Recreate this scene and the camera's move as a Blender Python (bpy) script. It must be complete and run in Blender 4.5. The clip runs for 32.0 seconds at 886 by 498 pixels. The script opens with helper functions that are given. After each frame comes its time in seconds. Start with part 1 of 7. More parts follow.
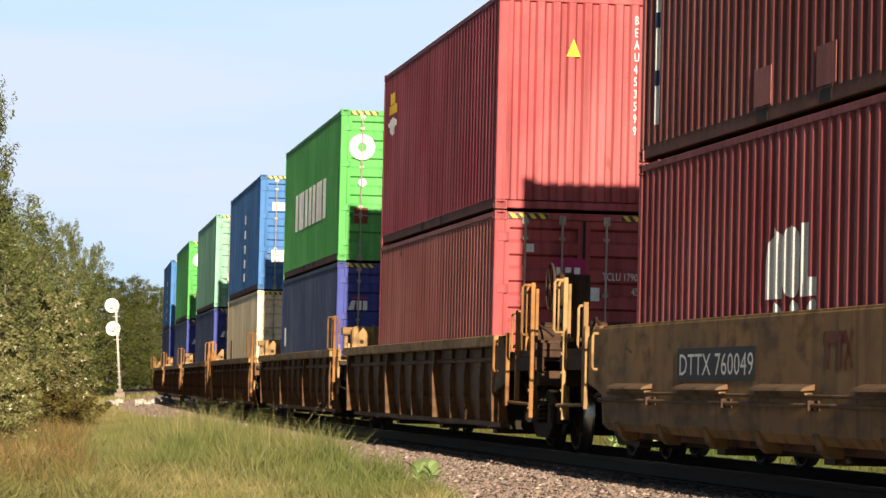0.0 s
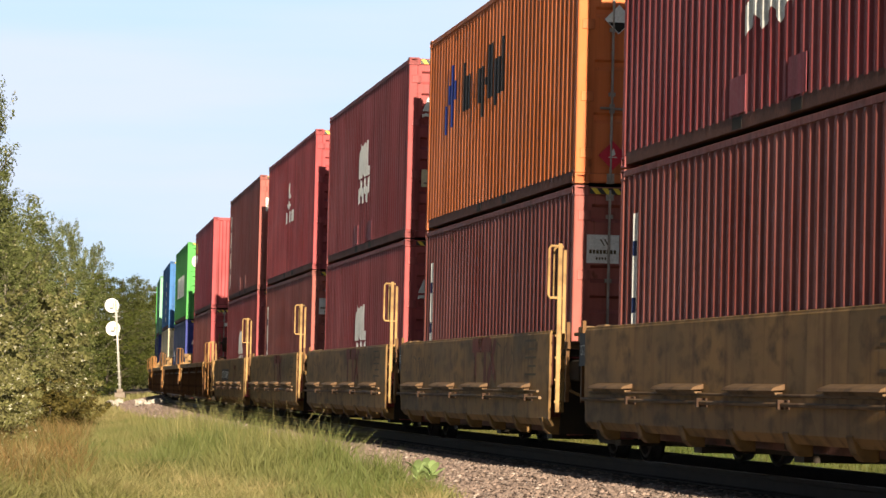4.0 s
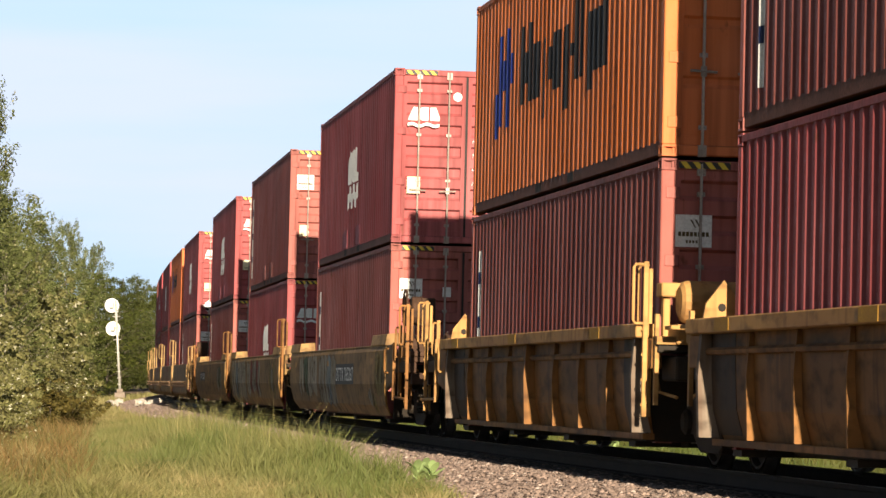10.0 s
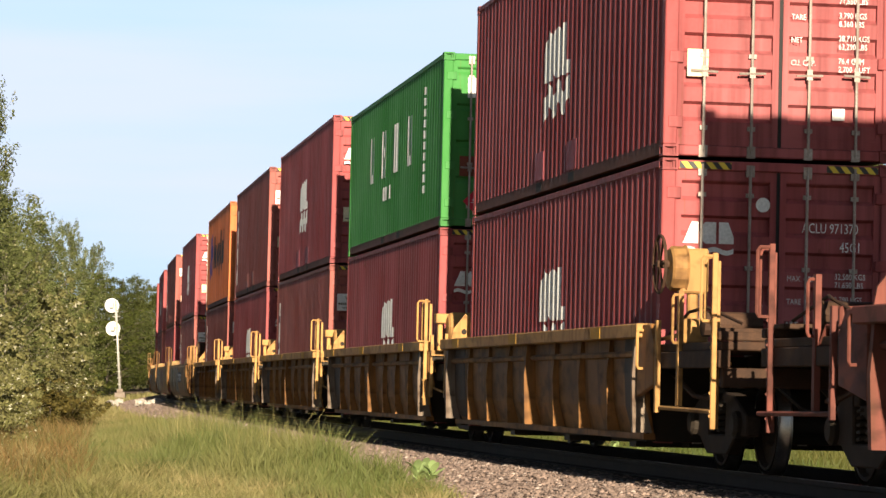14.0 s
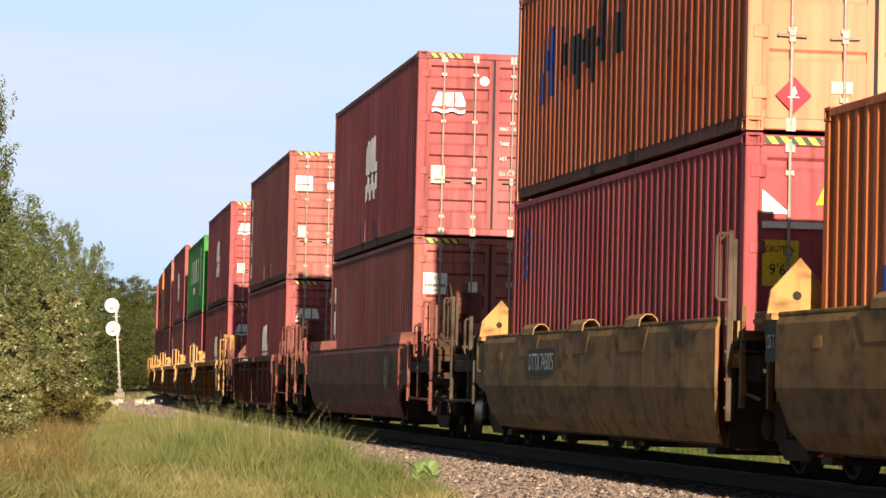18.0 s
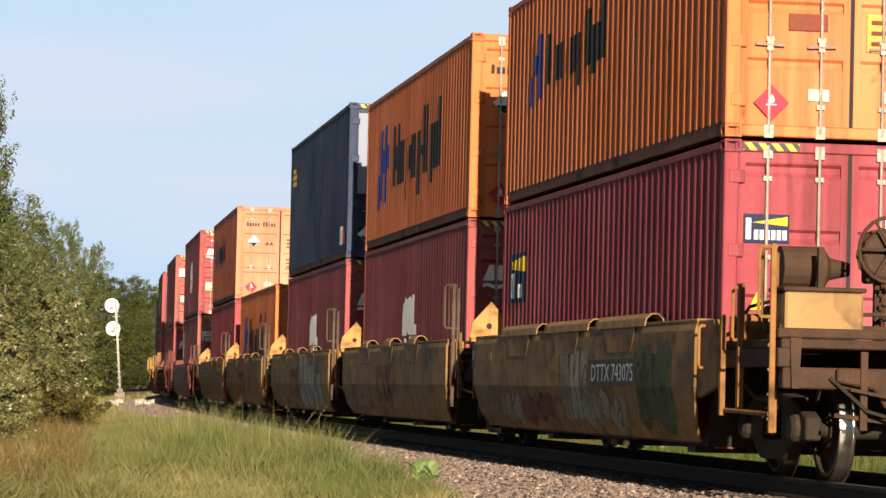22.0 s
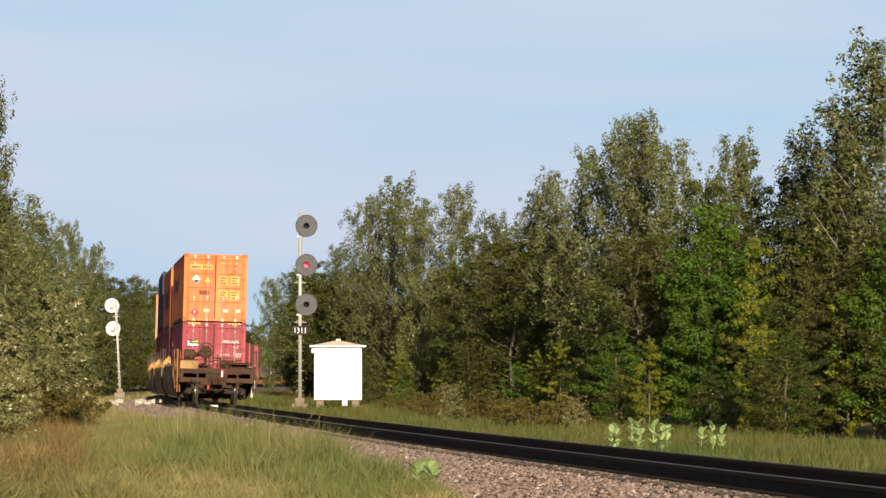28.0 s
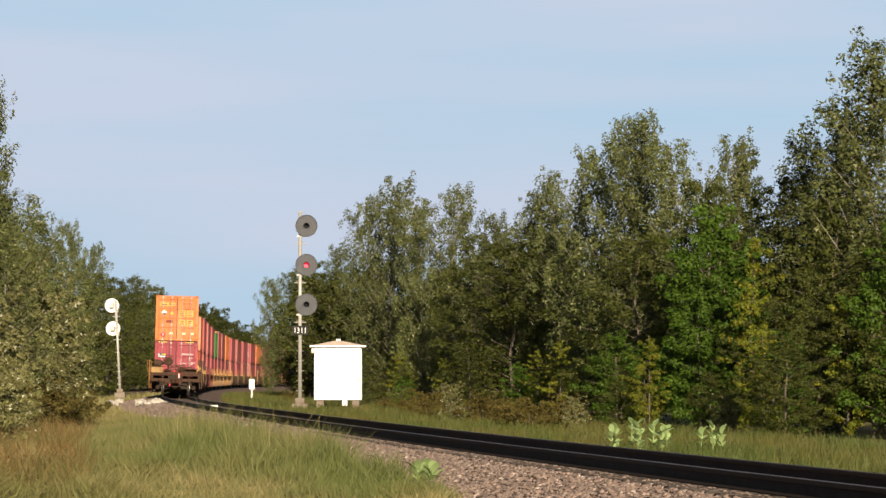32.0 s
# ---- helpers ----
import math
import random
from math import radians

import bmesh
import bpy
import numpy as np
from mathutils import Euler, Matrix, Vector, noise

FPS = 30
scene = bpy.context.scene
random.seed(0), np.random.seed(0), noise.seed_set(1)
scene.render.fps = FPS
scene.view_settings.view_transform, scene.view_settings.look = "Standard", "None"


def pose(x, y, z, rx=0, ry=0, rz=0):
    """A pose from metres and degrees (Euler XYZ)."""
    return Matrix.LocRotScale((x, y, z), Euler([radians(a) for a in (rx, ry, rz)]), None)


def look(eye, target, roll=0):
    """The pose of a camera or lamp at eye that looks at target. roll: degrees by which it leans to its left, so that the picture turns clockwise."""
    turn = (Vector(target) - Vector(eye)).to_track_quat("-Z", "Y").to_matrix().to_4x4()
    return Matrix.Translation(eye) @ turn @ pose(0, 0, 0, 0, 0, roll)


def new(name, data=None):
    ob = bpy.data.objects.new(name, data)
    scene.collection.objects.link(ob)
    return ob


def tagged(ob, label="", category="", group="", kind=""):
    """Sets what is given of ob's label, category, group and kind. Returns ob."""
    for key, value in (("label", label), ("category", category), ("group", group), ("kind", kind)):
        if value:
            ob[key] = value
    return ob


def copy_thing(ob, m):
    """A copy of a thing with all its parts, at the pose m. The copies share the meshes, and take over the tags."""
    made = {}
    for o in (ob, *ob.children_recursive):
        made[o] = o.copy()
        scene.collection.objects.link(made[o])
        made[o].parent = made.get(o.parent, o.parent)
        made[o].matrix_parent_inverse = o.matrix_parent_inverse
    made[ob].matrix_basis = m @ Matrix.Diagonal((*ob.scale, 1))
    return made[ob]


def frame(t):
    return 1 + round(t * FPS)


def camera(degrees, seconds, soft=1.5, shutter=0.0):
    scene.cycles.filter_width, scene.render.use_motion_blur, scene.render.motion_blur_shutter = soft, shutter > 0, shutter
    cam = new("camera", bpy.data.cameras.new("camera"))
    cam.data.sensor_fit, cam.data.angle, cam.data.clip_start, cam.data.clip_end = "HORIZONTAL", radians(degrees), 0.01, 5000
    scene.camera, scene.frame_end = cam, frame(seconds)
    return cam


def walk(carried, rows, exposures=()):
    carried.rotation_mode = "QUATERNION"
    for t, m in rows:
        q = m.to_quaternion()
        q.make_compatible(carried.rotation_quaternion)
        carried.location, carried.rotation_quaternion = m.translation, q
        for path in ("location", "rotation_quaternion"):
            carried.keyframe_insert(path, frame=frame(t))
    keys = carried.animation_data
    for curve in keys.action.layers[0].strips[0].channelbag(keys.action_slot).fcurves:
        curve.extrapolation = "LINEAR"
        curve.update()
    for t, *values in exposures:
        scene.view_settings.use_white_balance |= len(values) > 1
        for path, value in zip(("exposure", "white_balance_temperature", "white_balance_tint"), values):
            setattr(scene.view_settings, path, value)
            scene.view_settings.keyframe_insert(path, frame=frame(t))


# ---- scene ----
cam = camera(15.53, 32.0, soft=1.5)
walk(cam, [(0.0, pose(0, 0, 0.9025, 92.3085, 0, 0)), (32.0, pose(0, 0, 0.9025, 92.3085, 0, 0))], [(0.0, 1.32), (2.0, 1.38), (13.0, 1.38), (19.0, 1.26), (24.0, 1.12), (28.0, 1.00), (32.0, 0.92)])

# ---- world, sun ----
SUN_EL, SUN_AZ = 15.1, 6.7      # elevation; degrees the sun stands to the right of straight behind the camera
world = bpy.data.worlds.new("world")
scene.world = world
world.use_nodes = True
wn, wl = world.node_tree.nodes, world.node_tree.links
sky = wn.new("ShaderNodeTexSky")
sky.sky_type, sky.sun_disc = "NISHITA", False
sky.sun_elevation, sky.sun_rotation = radians(SUN_EL), radians(180 - SUN_AZ)
sky.air_density, sky.dust_density, sky.ozone_density = 1.0, 1.0, 1.5
coord = wn.new("ShaderNodeTexCoord")
wmap = wn.new("ShaderNodeMapping")
wmap.inputs["Scale"].default_value = (1.6, 1.6, 16.0)
wl.new(coord.outputs["Generated"], wmap.inputs["Vector"])
cloud = wn.new("ShaderNodeTexNoise")
cloud.inputs["Scale"].default_value, cloud.inputs["Detail"].default_value, cloud.inputs["Roughness"].default_value = 2.0, 4.0, 0.5
wl.new(wmap.outputs["Vector"], cloud.inputs["Vector"])
tint = wn.new("ShaderNodeValToRGB")      # thin cloud over blue, in the haze
tint.color_ramp.elements[0].position, tint.color_ramp.elements[1].position = 0.36, 0.66
tint.color_ramp.elements[0].color, tint.color_ramp.elements[1].color = (0.500, 0.690, 0.870, 1), (0.630, 0.710, 0.870, 1)
wl.new(cloud.outputs["Fac"], tint.inputs["Fac"])
gain = wn.new("ShaderNodeVectorMath")
gain.operation = "SCALE"
gain.inputs["Scale"].default_value = 18.7
wl.new(tint.outputs["Color"], gain.inputs[0])
split = wn.new("ShaderNodeSeparateXYZ")
wl.new(coord.outputs["Generated"], split.inputs["Vector"])
haze = wn.new("ShaderNodeMapRange")      # haze thins out with height
haze.interpolation_type = "SMOOTHSTEP"
for key, value in (("From Min", 0.130), ("From Max", 0.21), ("To Min", 0.95), ("To Max", 0.0)):
    haze.inputs[key].default_value = value
wl.new(split.outputs["Z"], haze.inputs["Value"])
veil = wn.new("ShaderNodeMix")
veil.data_type = "RGBA"
wl.new(haze.outputs["Result"], veil.inputs["Factor"])
wl.new(sky.outputs["Color"], veil.inputs["A"])
wl.new(gain.outputs["Vector"], veil.inputs["B"])
wl.new(veil.outputs["Result"], wn["Background"].inputs["Color"])
wn["Background"].inputs["Strength"].default_value = 0.0262

sun = new("sun", bpy.data.lights.new("sun", "SUN"))
sun.data.energy, sun.data.angle, sun.data.color = 5.0, radians(0.55), (1.0, 0.86, 0.66)
a, e = radians(SUN_AZ), radians(SUN_EL)
sun.matrix_world = look((60 * math.sin(a) * math.cos(e), -60 * math.cos(a) * math.cos(e), 60 * math.sin(e)), (0, 0, 0))


# ---- materials ----
def node_mat(name):
    m = bpy.data.materials.new(name)
    m.use_nodes = True
    return m, m.node_tree.nodes, m.node_tree.links, m.node_tree.nodes["Principled BSDF"]


def noise_node(n, l, scale, detail=4.0, stretch=None, space="Object"):
    c = n.new("ShaderNodeTexCoord")
    t = n.new("ShaderNodeTexNoise")
    t.inputs["Scale"].default_value, t.inputs["Detail"].default_value = scale, detail
    if stretch:
        mp = n.new("ShaderNodeMapping")
        mp.inputs["Scale"].default_value = stretch
        l.new(c.outputs[space], mp.inputs["Vector"])
        l.new(mp.outputs["Vector"], t.inputs["Vector"])
    else:
        l.new(c.outputs[space], t.inputs["Vector"])
    return t


def ramp_node(n, l, source, lo, hi):
    r = n.new("ShaderNodeMapRange")
    r.inputs["From Min"].default_value, r.inputs["From Max"].default_value = lo, hi
    l.new(source, r.inputs["Value"])
    return r.outputs["Result"]


def mix_rgb(n, l, fac, a_col, b_col, mode="MIX"):
    m = n.new("ShaderNodeMix")
    m.data_type, m.blend_type = "RGBA", mode
    for key, value in (("Factor", fac), ("A", a_col), ("B", b_col)):
        if isinstance(value, bpy.types.NodeSocket):
            l.new(value, m.inputs[key])
        elif isinstance(value, (tuple, list)):
            m.inputs[key].default_value = (*value[:3], 1)
        else:
            m.inputs[key].default_value = value
    return m.outputs["Result"]


def add_bump(n, l, p, source, strength, distance):
    b = n.new("ShaderNodeBump")
    b.inputs["Strength"].default_value, b.inputs["Distance"].default_value = strength, distance
    l.new(source, b.inputs["Height"])
    l.new(b.outputs["Normal"], p.inputs["Normal"])


def surface(name, col, col2=None, rough=0.7, metal=0.0, scale=3.0, bump=0.0, vary=0.12, spec=0.15):
    """A plain worn surface: two colours by coarse noise, fine grain, and a difference from object to object."""
    m, n, l, p = node_mat(name)
    col2 = col2 or tuple(c * 0.7 for c in col)
    big, fine = noise_node(n, l, scale, 5.0), noise_node(n, l, scale * 14, 3.0)
    c = mix_rgb(n, l, ramp_node(n, l, big.outputs["Fac"], 0.35, 0.65), col, col2)
    c = mix_rgb(n, l, ramp_node(n, l, fine.outputs["Fac"], 0.3, 0.8), c, tuple(x * 0.75 for x in col2))
    if vary:
        info = n.new("ShaderNodeObjectInfo")
        h = n.new("ShaderNodeHueSaturation")
        l.new(ramp_node(n, l, info.outputs["Random"], 0.0, 1.0), h.inputs["Value"])
        r = h.inputs["Value"].links[0].from_node
        r.inputs["To Min"].default_value, r.inputs["To Max"].default_value = 1 - vary, 1 + vary
        l.new(c, h.inputs["Color"])
        c = h.outputs["Color"]
    l.new(c, p.inputs["Base Color"])
    p.inputs["Roughness"].default_value, p.inputs["Metallic"].default_value = rough, metal
    p.inputs["Specular IOR Level"].default_value = spec
    if bump:
        add_bump(n, l, p, fine.outputs["Fac"], 0.6, bump)
    return m


def painted_steel(name, col, rust=0.35, fade=0.25, streak=0.7, rough=0.58):
    """Weathered paint on steel: chalky fading, vertical dirt streaks, rust spots."""
    m, n, l, p = node_mat(name)
    fadec = tuple(min(1.0, c * 1.12 + 0.040) for c in col)
    dirt = tuple(c * 0.36 + 0.006 for c in col)
    big = noise_node(n, l, 0.55, 5.0)
    c = mix_rgb(n, l, ramp_node(n, l, big.outputs["Fac"], 0.58 - fade, 0.70), col, fadec)
    runs = noise_node(n, l, 1.0, 5.0, (9.0, 9.0, 0.35))
    s = ramp_node(n, l, runs.outputs["Fac"], 0.44, 0.74)
    mul = n.new("ShaderNodeMath")
    mul.operation = "MULTIPLY"
    mul.inputs[1].default_value = streak
    l.new(s, mul.inputs[0])
    c = mix_rgb(n, l, mul.outputs[0], c, dirt)
    wash = noise_node(n, l, 1.0, 3.0, (2.6, 2.6, 0.10))
    mul4 = n.new("ShaderNodeMath")
    mul4.operation, mul4.inputs[1].default_value = "MULTIPLY", 0.75 * streak
    l.new(ramp_node(n, l, wash.outputs["Fac"], 0.50, 0.68), mul4.inputs[0])
    c = mix_rgb(n, l, mul4.outputs[0], c, dirt)
    spots = noise_node(n, l, 5.0, 8.0, (1.0, 1.0, 0.5))
    rs = ramp_node(n, l, spots.outputs["Fac"], 0.70 - 0.10 * rust, 0.78 - 0.08 * rust)
    mul2 = n.new("ShaderNodeMath")
    mul2.operation = "MULTIPLY"
    mul2.inputs[1].default_value = min(0.9, 0.35 + rust)
    l.new(rs, mul2.inputs[0])
    c = mix_rgb(n, l, mul2.outputs[0], c, (0.085, 0.032, 0.014))
    thin = noise_node(n, l, 1.0, 3.0, (22.0, 22.0, 0.28))
    mul3 = n.new("ShaderNodeMath")
    mul3.operation, mul3.inputs[1].default_value = "MULTIPLY", 0.25 + rust
    l.new(ramp_node(n, l, thin.outputs["Fac"], 0.66, 0.76), mul3.inputs[0])
    c = mix_rgb(n, l, mul3.outputs[0], c, (0.15, 0.055, 0.022))
    info = n.new("ShaderNodeObjectInfo")
    h = n.new("ShaderNodeHueSaturation")
    r = ramp_node(n, l, info.outputs["Random"], 0.0, 1.0)
    r.node.inputs["To Min"].default_value, r.node.inputs["To Max"].default_value = 0.93, 1.07
    l.new(r, h.inputs["Value"])
    l.new(c, h.inputs["Color"])
    l.new(h.outputs["Color"], p.inputs["Base Color"])
    fine = noise_node(n, l, 30.0, 3.0)
    rr = ramp_node(n, l, fine.outputs["Fac"], 0.2, 0.8)
    rr.node.inputs["To Min"].default_value, rr.node.inputs["To Max"].default_value = rough - 0.08, rough + 0.2
    l.new(rr, p.inputs["Roughness"])
    p.inputs["Specular IOR Level"].default_value = 0.15
    dent = noise_node(n, l, 1.3, 2.0)
    add_bump(n, l, p, dent.outputs["Fac"], 0.25, 0.02)
    return m


def car_paint(name, col, other, rust=0.5):
    """The coat of an old freight car: blotches of fading and sooty grime, runs of rust, touched-up patches."""
    m, n, l, p = node_mat(name)
    b1, b2 = noise_node(n, l, 0.9, 6.0, (1.0, 0.55, 1.0)), noise_node(n, l, 3.5, 6.0, (1.0, 0.8, 1.6))
    c = mix_rgb(n, l, ramp_node(n, l, b1.outputs["Fac"], 0.40, 0.62), col, other)
    c = mix_rgb(n, l, ramp_node(n, l, b2.outputs["Fac"], 0.48, 0.72), c, tuple(x * 0.42 for x in other))
    vor = n.new("ShaderNodeTexVoronoi")
    vor.distance, vor.inputs["Scale"].default_value = "CHEBYCHEV", 0.8
    tc = n.new("ShaderNodeTexCoord")
    l.new(tc.outputs["Object"], vor.inputs["Vector"])
    sep = n.new("ShaderNodeSeparateColor")
    l.new(vor.outputs["Color"], sep.inputs["Color"])
    pt = n.new("ShaderNodeMath")
    pt.operation, pt.inputs[1].default_value = "MULTIPLY", 0.4
    l.new(ramp_node(n, l, sep.outputs["Red"], 0.72, 0.76), pt.inputs[0])
    c = mix_rgb(n, l, pt.outputs[0], c, tuple(min(1, x * 1.25 + 0.01) for x in col))
    runs = noise_node(n, l, 1.0, 6.0, (6.0, 6.0, 0.5))
    rn = n.new("ShaderNodeMath")
    rn.operation, rn.inputs[1].default_value = "MULTIPLY", rust
    l.new(ramp_node(n, l, runs.outputs["Fac"], 0.55, 0.72), rn.inputs[0])
    c = mix_rgb(n, l, rn.outputs[0], c, (0.075, 0.034, 0.016))
    l.new(c, p.inputs["Base Color"])
    p.inputs["Roughness"].default_value, p.inputs["Specular IOR Level"].default_value = 0.7, 0.15
    add_bump(n, l, p, b2.outputs["Fac"], 0.3, 0.012)
    return m


def leaf_mat(name, col, col2, col3=None, share=0.85):
    """Leaves that differ one by one; they let a part of the light through."""
    m, n, l, p = node_mat(name)
    g = n.new("ShaderNodeNewGeometry")
    c = mix_rgb(n, l, g.outputs["Random Per Island"], col, col2)
    if col3:
        c = mix_rgb(n, l, ramp_node(n, l, g.outputs["Random Per Island"], share, share + 0.03), c, col3)
    info = n.new("ShaderNodeObjectInfo")
    h = n.new("ShaderNodeHueSaturation")
    r = ramp_node(n, l, info.outputs["Random"], 0.0, 1.0)
    r.node.inputs["To Min"].default_value, r.node.inputs["To Max"].default_value = 0.8, 1.2
    l.new(r, h.inputs["Value"])
    l.new(c, h.inputs["Color"])
    l.new(h.outputs["Color"], p.inputs["Base Color"])
    p.inputs["Roughness"].default_value, p.inputs["Specular IOR Level"].default_value = 0.6, 0.16
    tr = n.new("ShaderNodeBsdfTranslucent")
    l.new(h.outputs["Color"], tr.inputs["Color"])
    mx = n.new("ShaderNodeMixShader")
    mx.inputs["Fac"].default_value = 0.3
    l.new(p.outputs["BSDF"], mx.inputs[1])
    l.new(tr.outputs["BSDF"], mx.inputs[2])
    l.new(mx.outputs["Shader"], n["Material Output"].inputs["Surface"])
    return m


def stripe_mat(name):
    """Black and yellow slanting warning stripes."""
    m, n, l, p = node_mat(name)
    w = n.new("ShaderNodeTexWave")
    c = n.new("ShaderNodeTexCoord")
    mp = n.new("ShaderNodeMapping")
    mp.inputs["Rotation"].default_value = (0, radians(40), 0)
    l.new(c.outputs["Object"], mp.inputs["Vector"])
    l.new(mp.outputs["Vector"], w.inputs["Vector"])
    w.bands_direction = "X"
    w.inputs["Scale"].default_value = 3.2
    l.new(mix_rgb(n, l, ramp_node(n, l, w.outputs["Fac"], 0.45, 0.55), (0.62, 0.44, 0.03), (0.02, 0.018, 0.015)), p.inputs["Base Color"])
    p.inputs["Roughness"].default_value = 0.6
    return m


PAINT = {
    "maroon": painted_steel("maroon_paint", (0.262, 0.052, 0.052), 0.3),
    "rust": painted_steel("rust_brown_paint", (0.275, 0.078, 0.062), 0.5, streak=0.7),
    # darker copies of maroon and rust: shade painted into the boxes' long sides
    "claret": painted_steel("maroon_shade_paint", (0.205, 0.037, 0.040), 0.3),
    "russet": painted_steel("rust_brown_shade_paint", (0.172, 0.043, 0.036), 0.5, streak=0.7),
    "red": painted_steel("red_paint", (0.275, 0.043, 0.047), 0.25),
    "plum": painted_steel("plum_paint", (0.225, 0.030, 0.042), 0.15),
    "orange": painted_steel("orange_paint", (0.50, 0.130, 0.034), 0.45, streak=0.6),
    "lime": painted_steel("bright_green_paint", (0.058, 0.27, 0.055), 0.1, streak=0.4),
    "green": painted_steel("green_paint", (0.030, 0.17, 0.028), 0.1, streak=0.3),
    "teal": painted_steel("pale_green_paint", (0.17, 0.36, 0.24), 0.2),
    "blue": painted_steel("blue_paint", (0.035, 0.125, 0.31), 0.2),
    "royal": painted_steel("royal_blue_paint", (0.032, 0.042, 0.20), 0.15),
    "navy": painted_steel("navy_paint", (0.018, 0.026, 0.062), 0.1, streak=0.2),
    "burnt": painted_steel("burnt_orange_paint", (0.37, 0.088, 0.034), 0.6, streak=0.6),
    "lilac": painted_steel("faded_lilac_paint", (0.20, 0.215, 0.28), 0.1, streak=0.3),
    "peach": painted_steel("pale_orange_paint", (0.46, 0.168, 0.088), 0.35, streak=0.4),
    # royal blue greyed and dimmed: the shaded side's look put into the colour
    "grey": painted_steel("royal_blue_shade_paint", (0.04, 0.055, 0.11), 0.2),
    "cream": painted_steel("cream_paint", (0.60, 0.50, 0.33), 0.4),
}
CAR = {
    "ochre": car_paint("dirty_ochre_paint", (0.245, 0.138, 0.048), (0.160, 0.098, 0.040), 0.6),
    "brown": car_paint("soot_brown_paint", (0.135, 0.066, 0.026), (0.075, 0.036, 0.017), 0.9),
    "yellow": car_paint("worn_yellow_paint", (0.385, 0.212, 0.072), (0.28, 0.145, 0.055), 0.55),
    "drab": car_paint("faded_yellow_paint", (0.30, 0.185, 0.075), (0.20, 0.115, 0.050), 0.7),
    "dark": car_paint("grimy_brown_paint", (0.17, 0.105, 0.055), (0.09, 0.055, 0.03), 0.8),
    "oxide": car_paint("oxide_red_paint", (0.160, 0.050, 0.037), (0.092, 0.034, 0.025), 0.6),
    "bare": car_paint("worn_grey_rib_paint", (0.200, 0.155, 0.115), (0.095, 0.070, 0.050), 0.7),
    "soot": car_paint("deep_brown_ladder_paint", (0.070, 0.046, 0.032), (0.038, 0.026, 0.019), 0.6),
    "tan": car_paint("sooty_tan_paint", (0.250, 0.115, 0.035), (0.150, 0.068, 0.022), 0.7),
}
M_BLACK = surface("sooty_black_steel", (0.022, 0.019, 0.016), (0.035, 0.026, 0.018), 0.75, 0.0, 4.0, 0.002)
M_RUSTED = surface("rusted_steel", (0.082, 0.042, 0.024), (0.046, 0.026, 0.017), 0.8, 0.0, 6.0, 0.003)
M_TREAD = surface("worn_wheel_tread", (0.60, 0.58, 0.55), (0.42, 0.40, 0.37), 0.30, 1.0, 6.0)
# rust brown darkened to put the shadow beneath the cars into the colour
M_TRUCK = surface("shade_dark_cast_steel", (0.046, 0.030, 0.021), (0.028, 0.020, 0.015), 0.8, 0.0, 6.0, 0.003)
M_RAILTOP = surface("polished_rail_head", (0.30, 0.26, 0.23), (0.17, 0.13, 0.11), 0.42, 1.0, 4.0)
M_RAIL = surface("dark_rail_steel", (0.042, 0.026, 0.019), (0.024, 0.016, 0.012), 0.8, 0.0, 5.0, 0.002)
M_TIE = surface("creosoted_timber", (0.045, 0.033, 0.025), (0.075, 0.06, 0.05), 0.9, 0.0, 3.0, 0.004)
M_UNDER = surface("dark_worn_underside", (0.19, 0.085, 0.066), (0.11, 0.055, 0.044), 0.8, 0.0, 2.0)
M_ROD = surface("galvanised_rod", (0.40, 0.36, 0.32), (0.26, 0.21, 0.18), 0.5, 0.3, 5.0)
M_WHITE = surface("white_vinyl", (0.78, 0.78, 0.75), (0.66, 0.65, 0.62), 0.6, 0.0, 3.0, vary=0.04)
M_CREAM = surface("cream_sticker", (0.74, 0.66, 0.44), (0.62, 0.54, 0.36), 0.6, 0.0, 5.0, vary=0.05)
M_NAVY = surface("navy_vinyl", (0.012, 0.022, 0.085), (0.012, 0.018, 0.05), 0.55, 0.0, 3.0)
M_BLUEV = surface("blue_vinyl", (0.020, 0.040, 0.26), (0.018, 0.03, 0.19), 0.55, 0.0, 3.0)
M_REDV = surface("red_placard", (0.55, 0.03, 0.05), (0.46, 0.03, 0.05), 0.55, 0.0, 3.0)
M_YELV = surface("yellow_vinyl", (0.74, 0.52, 0.03), (0.62, 0.42, 0.03), 0.6, 0.0, 3.0)
M_DULLY = surface("dull_yellow_tape", (0.40, 0.215, 0.022), (0.30, 0.16, 0.025), 0.7, 0.0, 3.0)
M_WBOARD = surface("faded_yellow_board", (0.68, 0.36, 0.085), (0.60, 0.30, 0.07), 0.65, 0.0, 3.0)
M_MAGV = surface("magenta_vinyl", (0.38, 0.02, 0.12), (0.3, 0.02, 0.10), 0.6, 0.0, 3.0)
M_DARKV = surface("black_vinyl", (0.014, 0.013, 0.013), (0.022, 0.019, 0.018), 0.6, 0.0, 3.0)
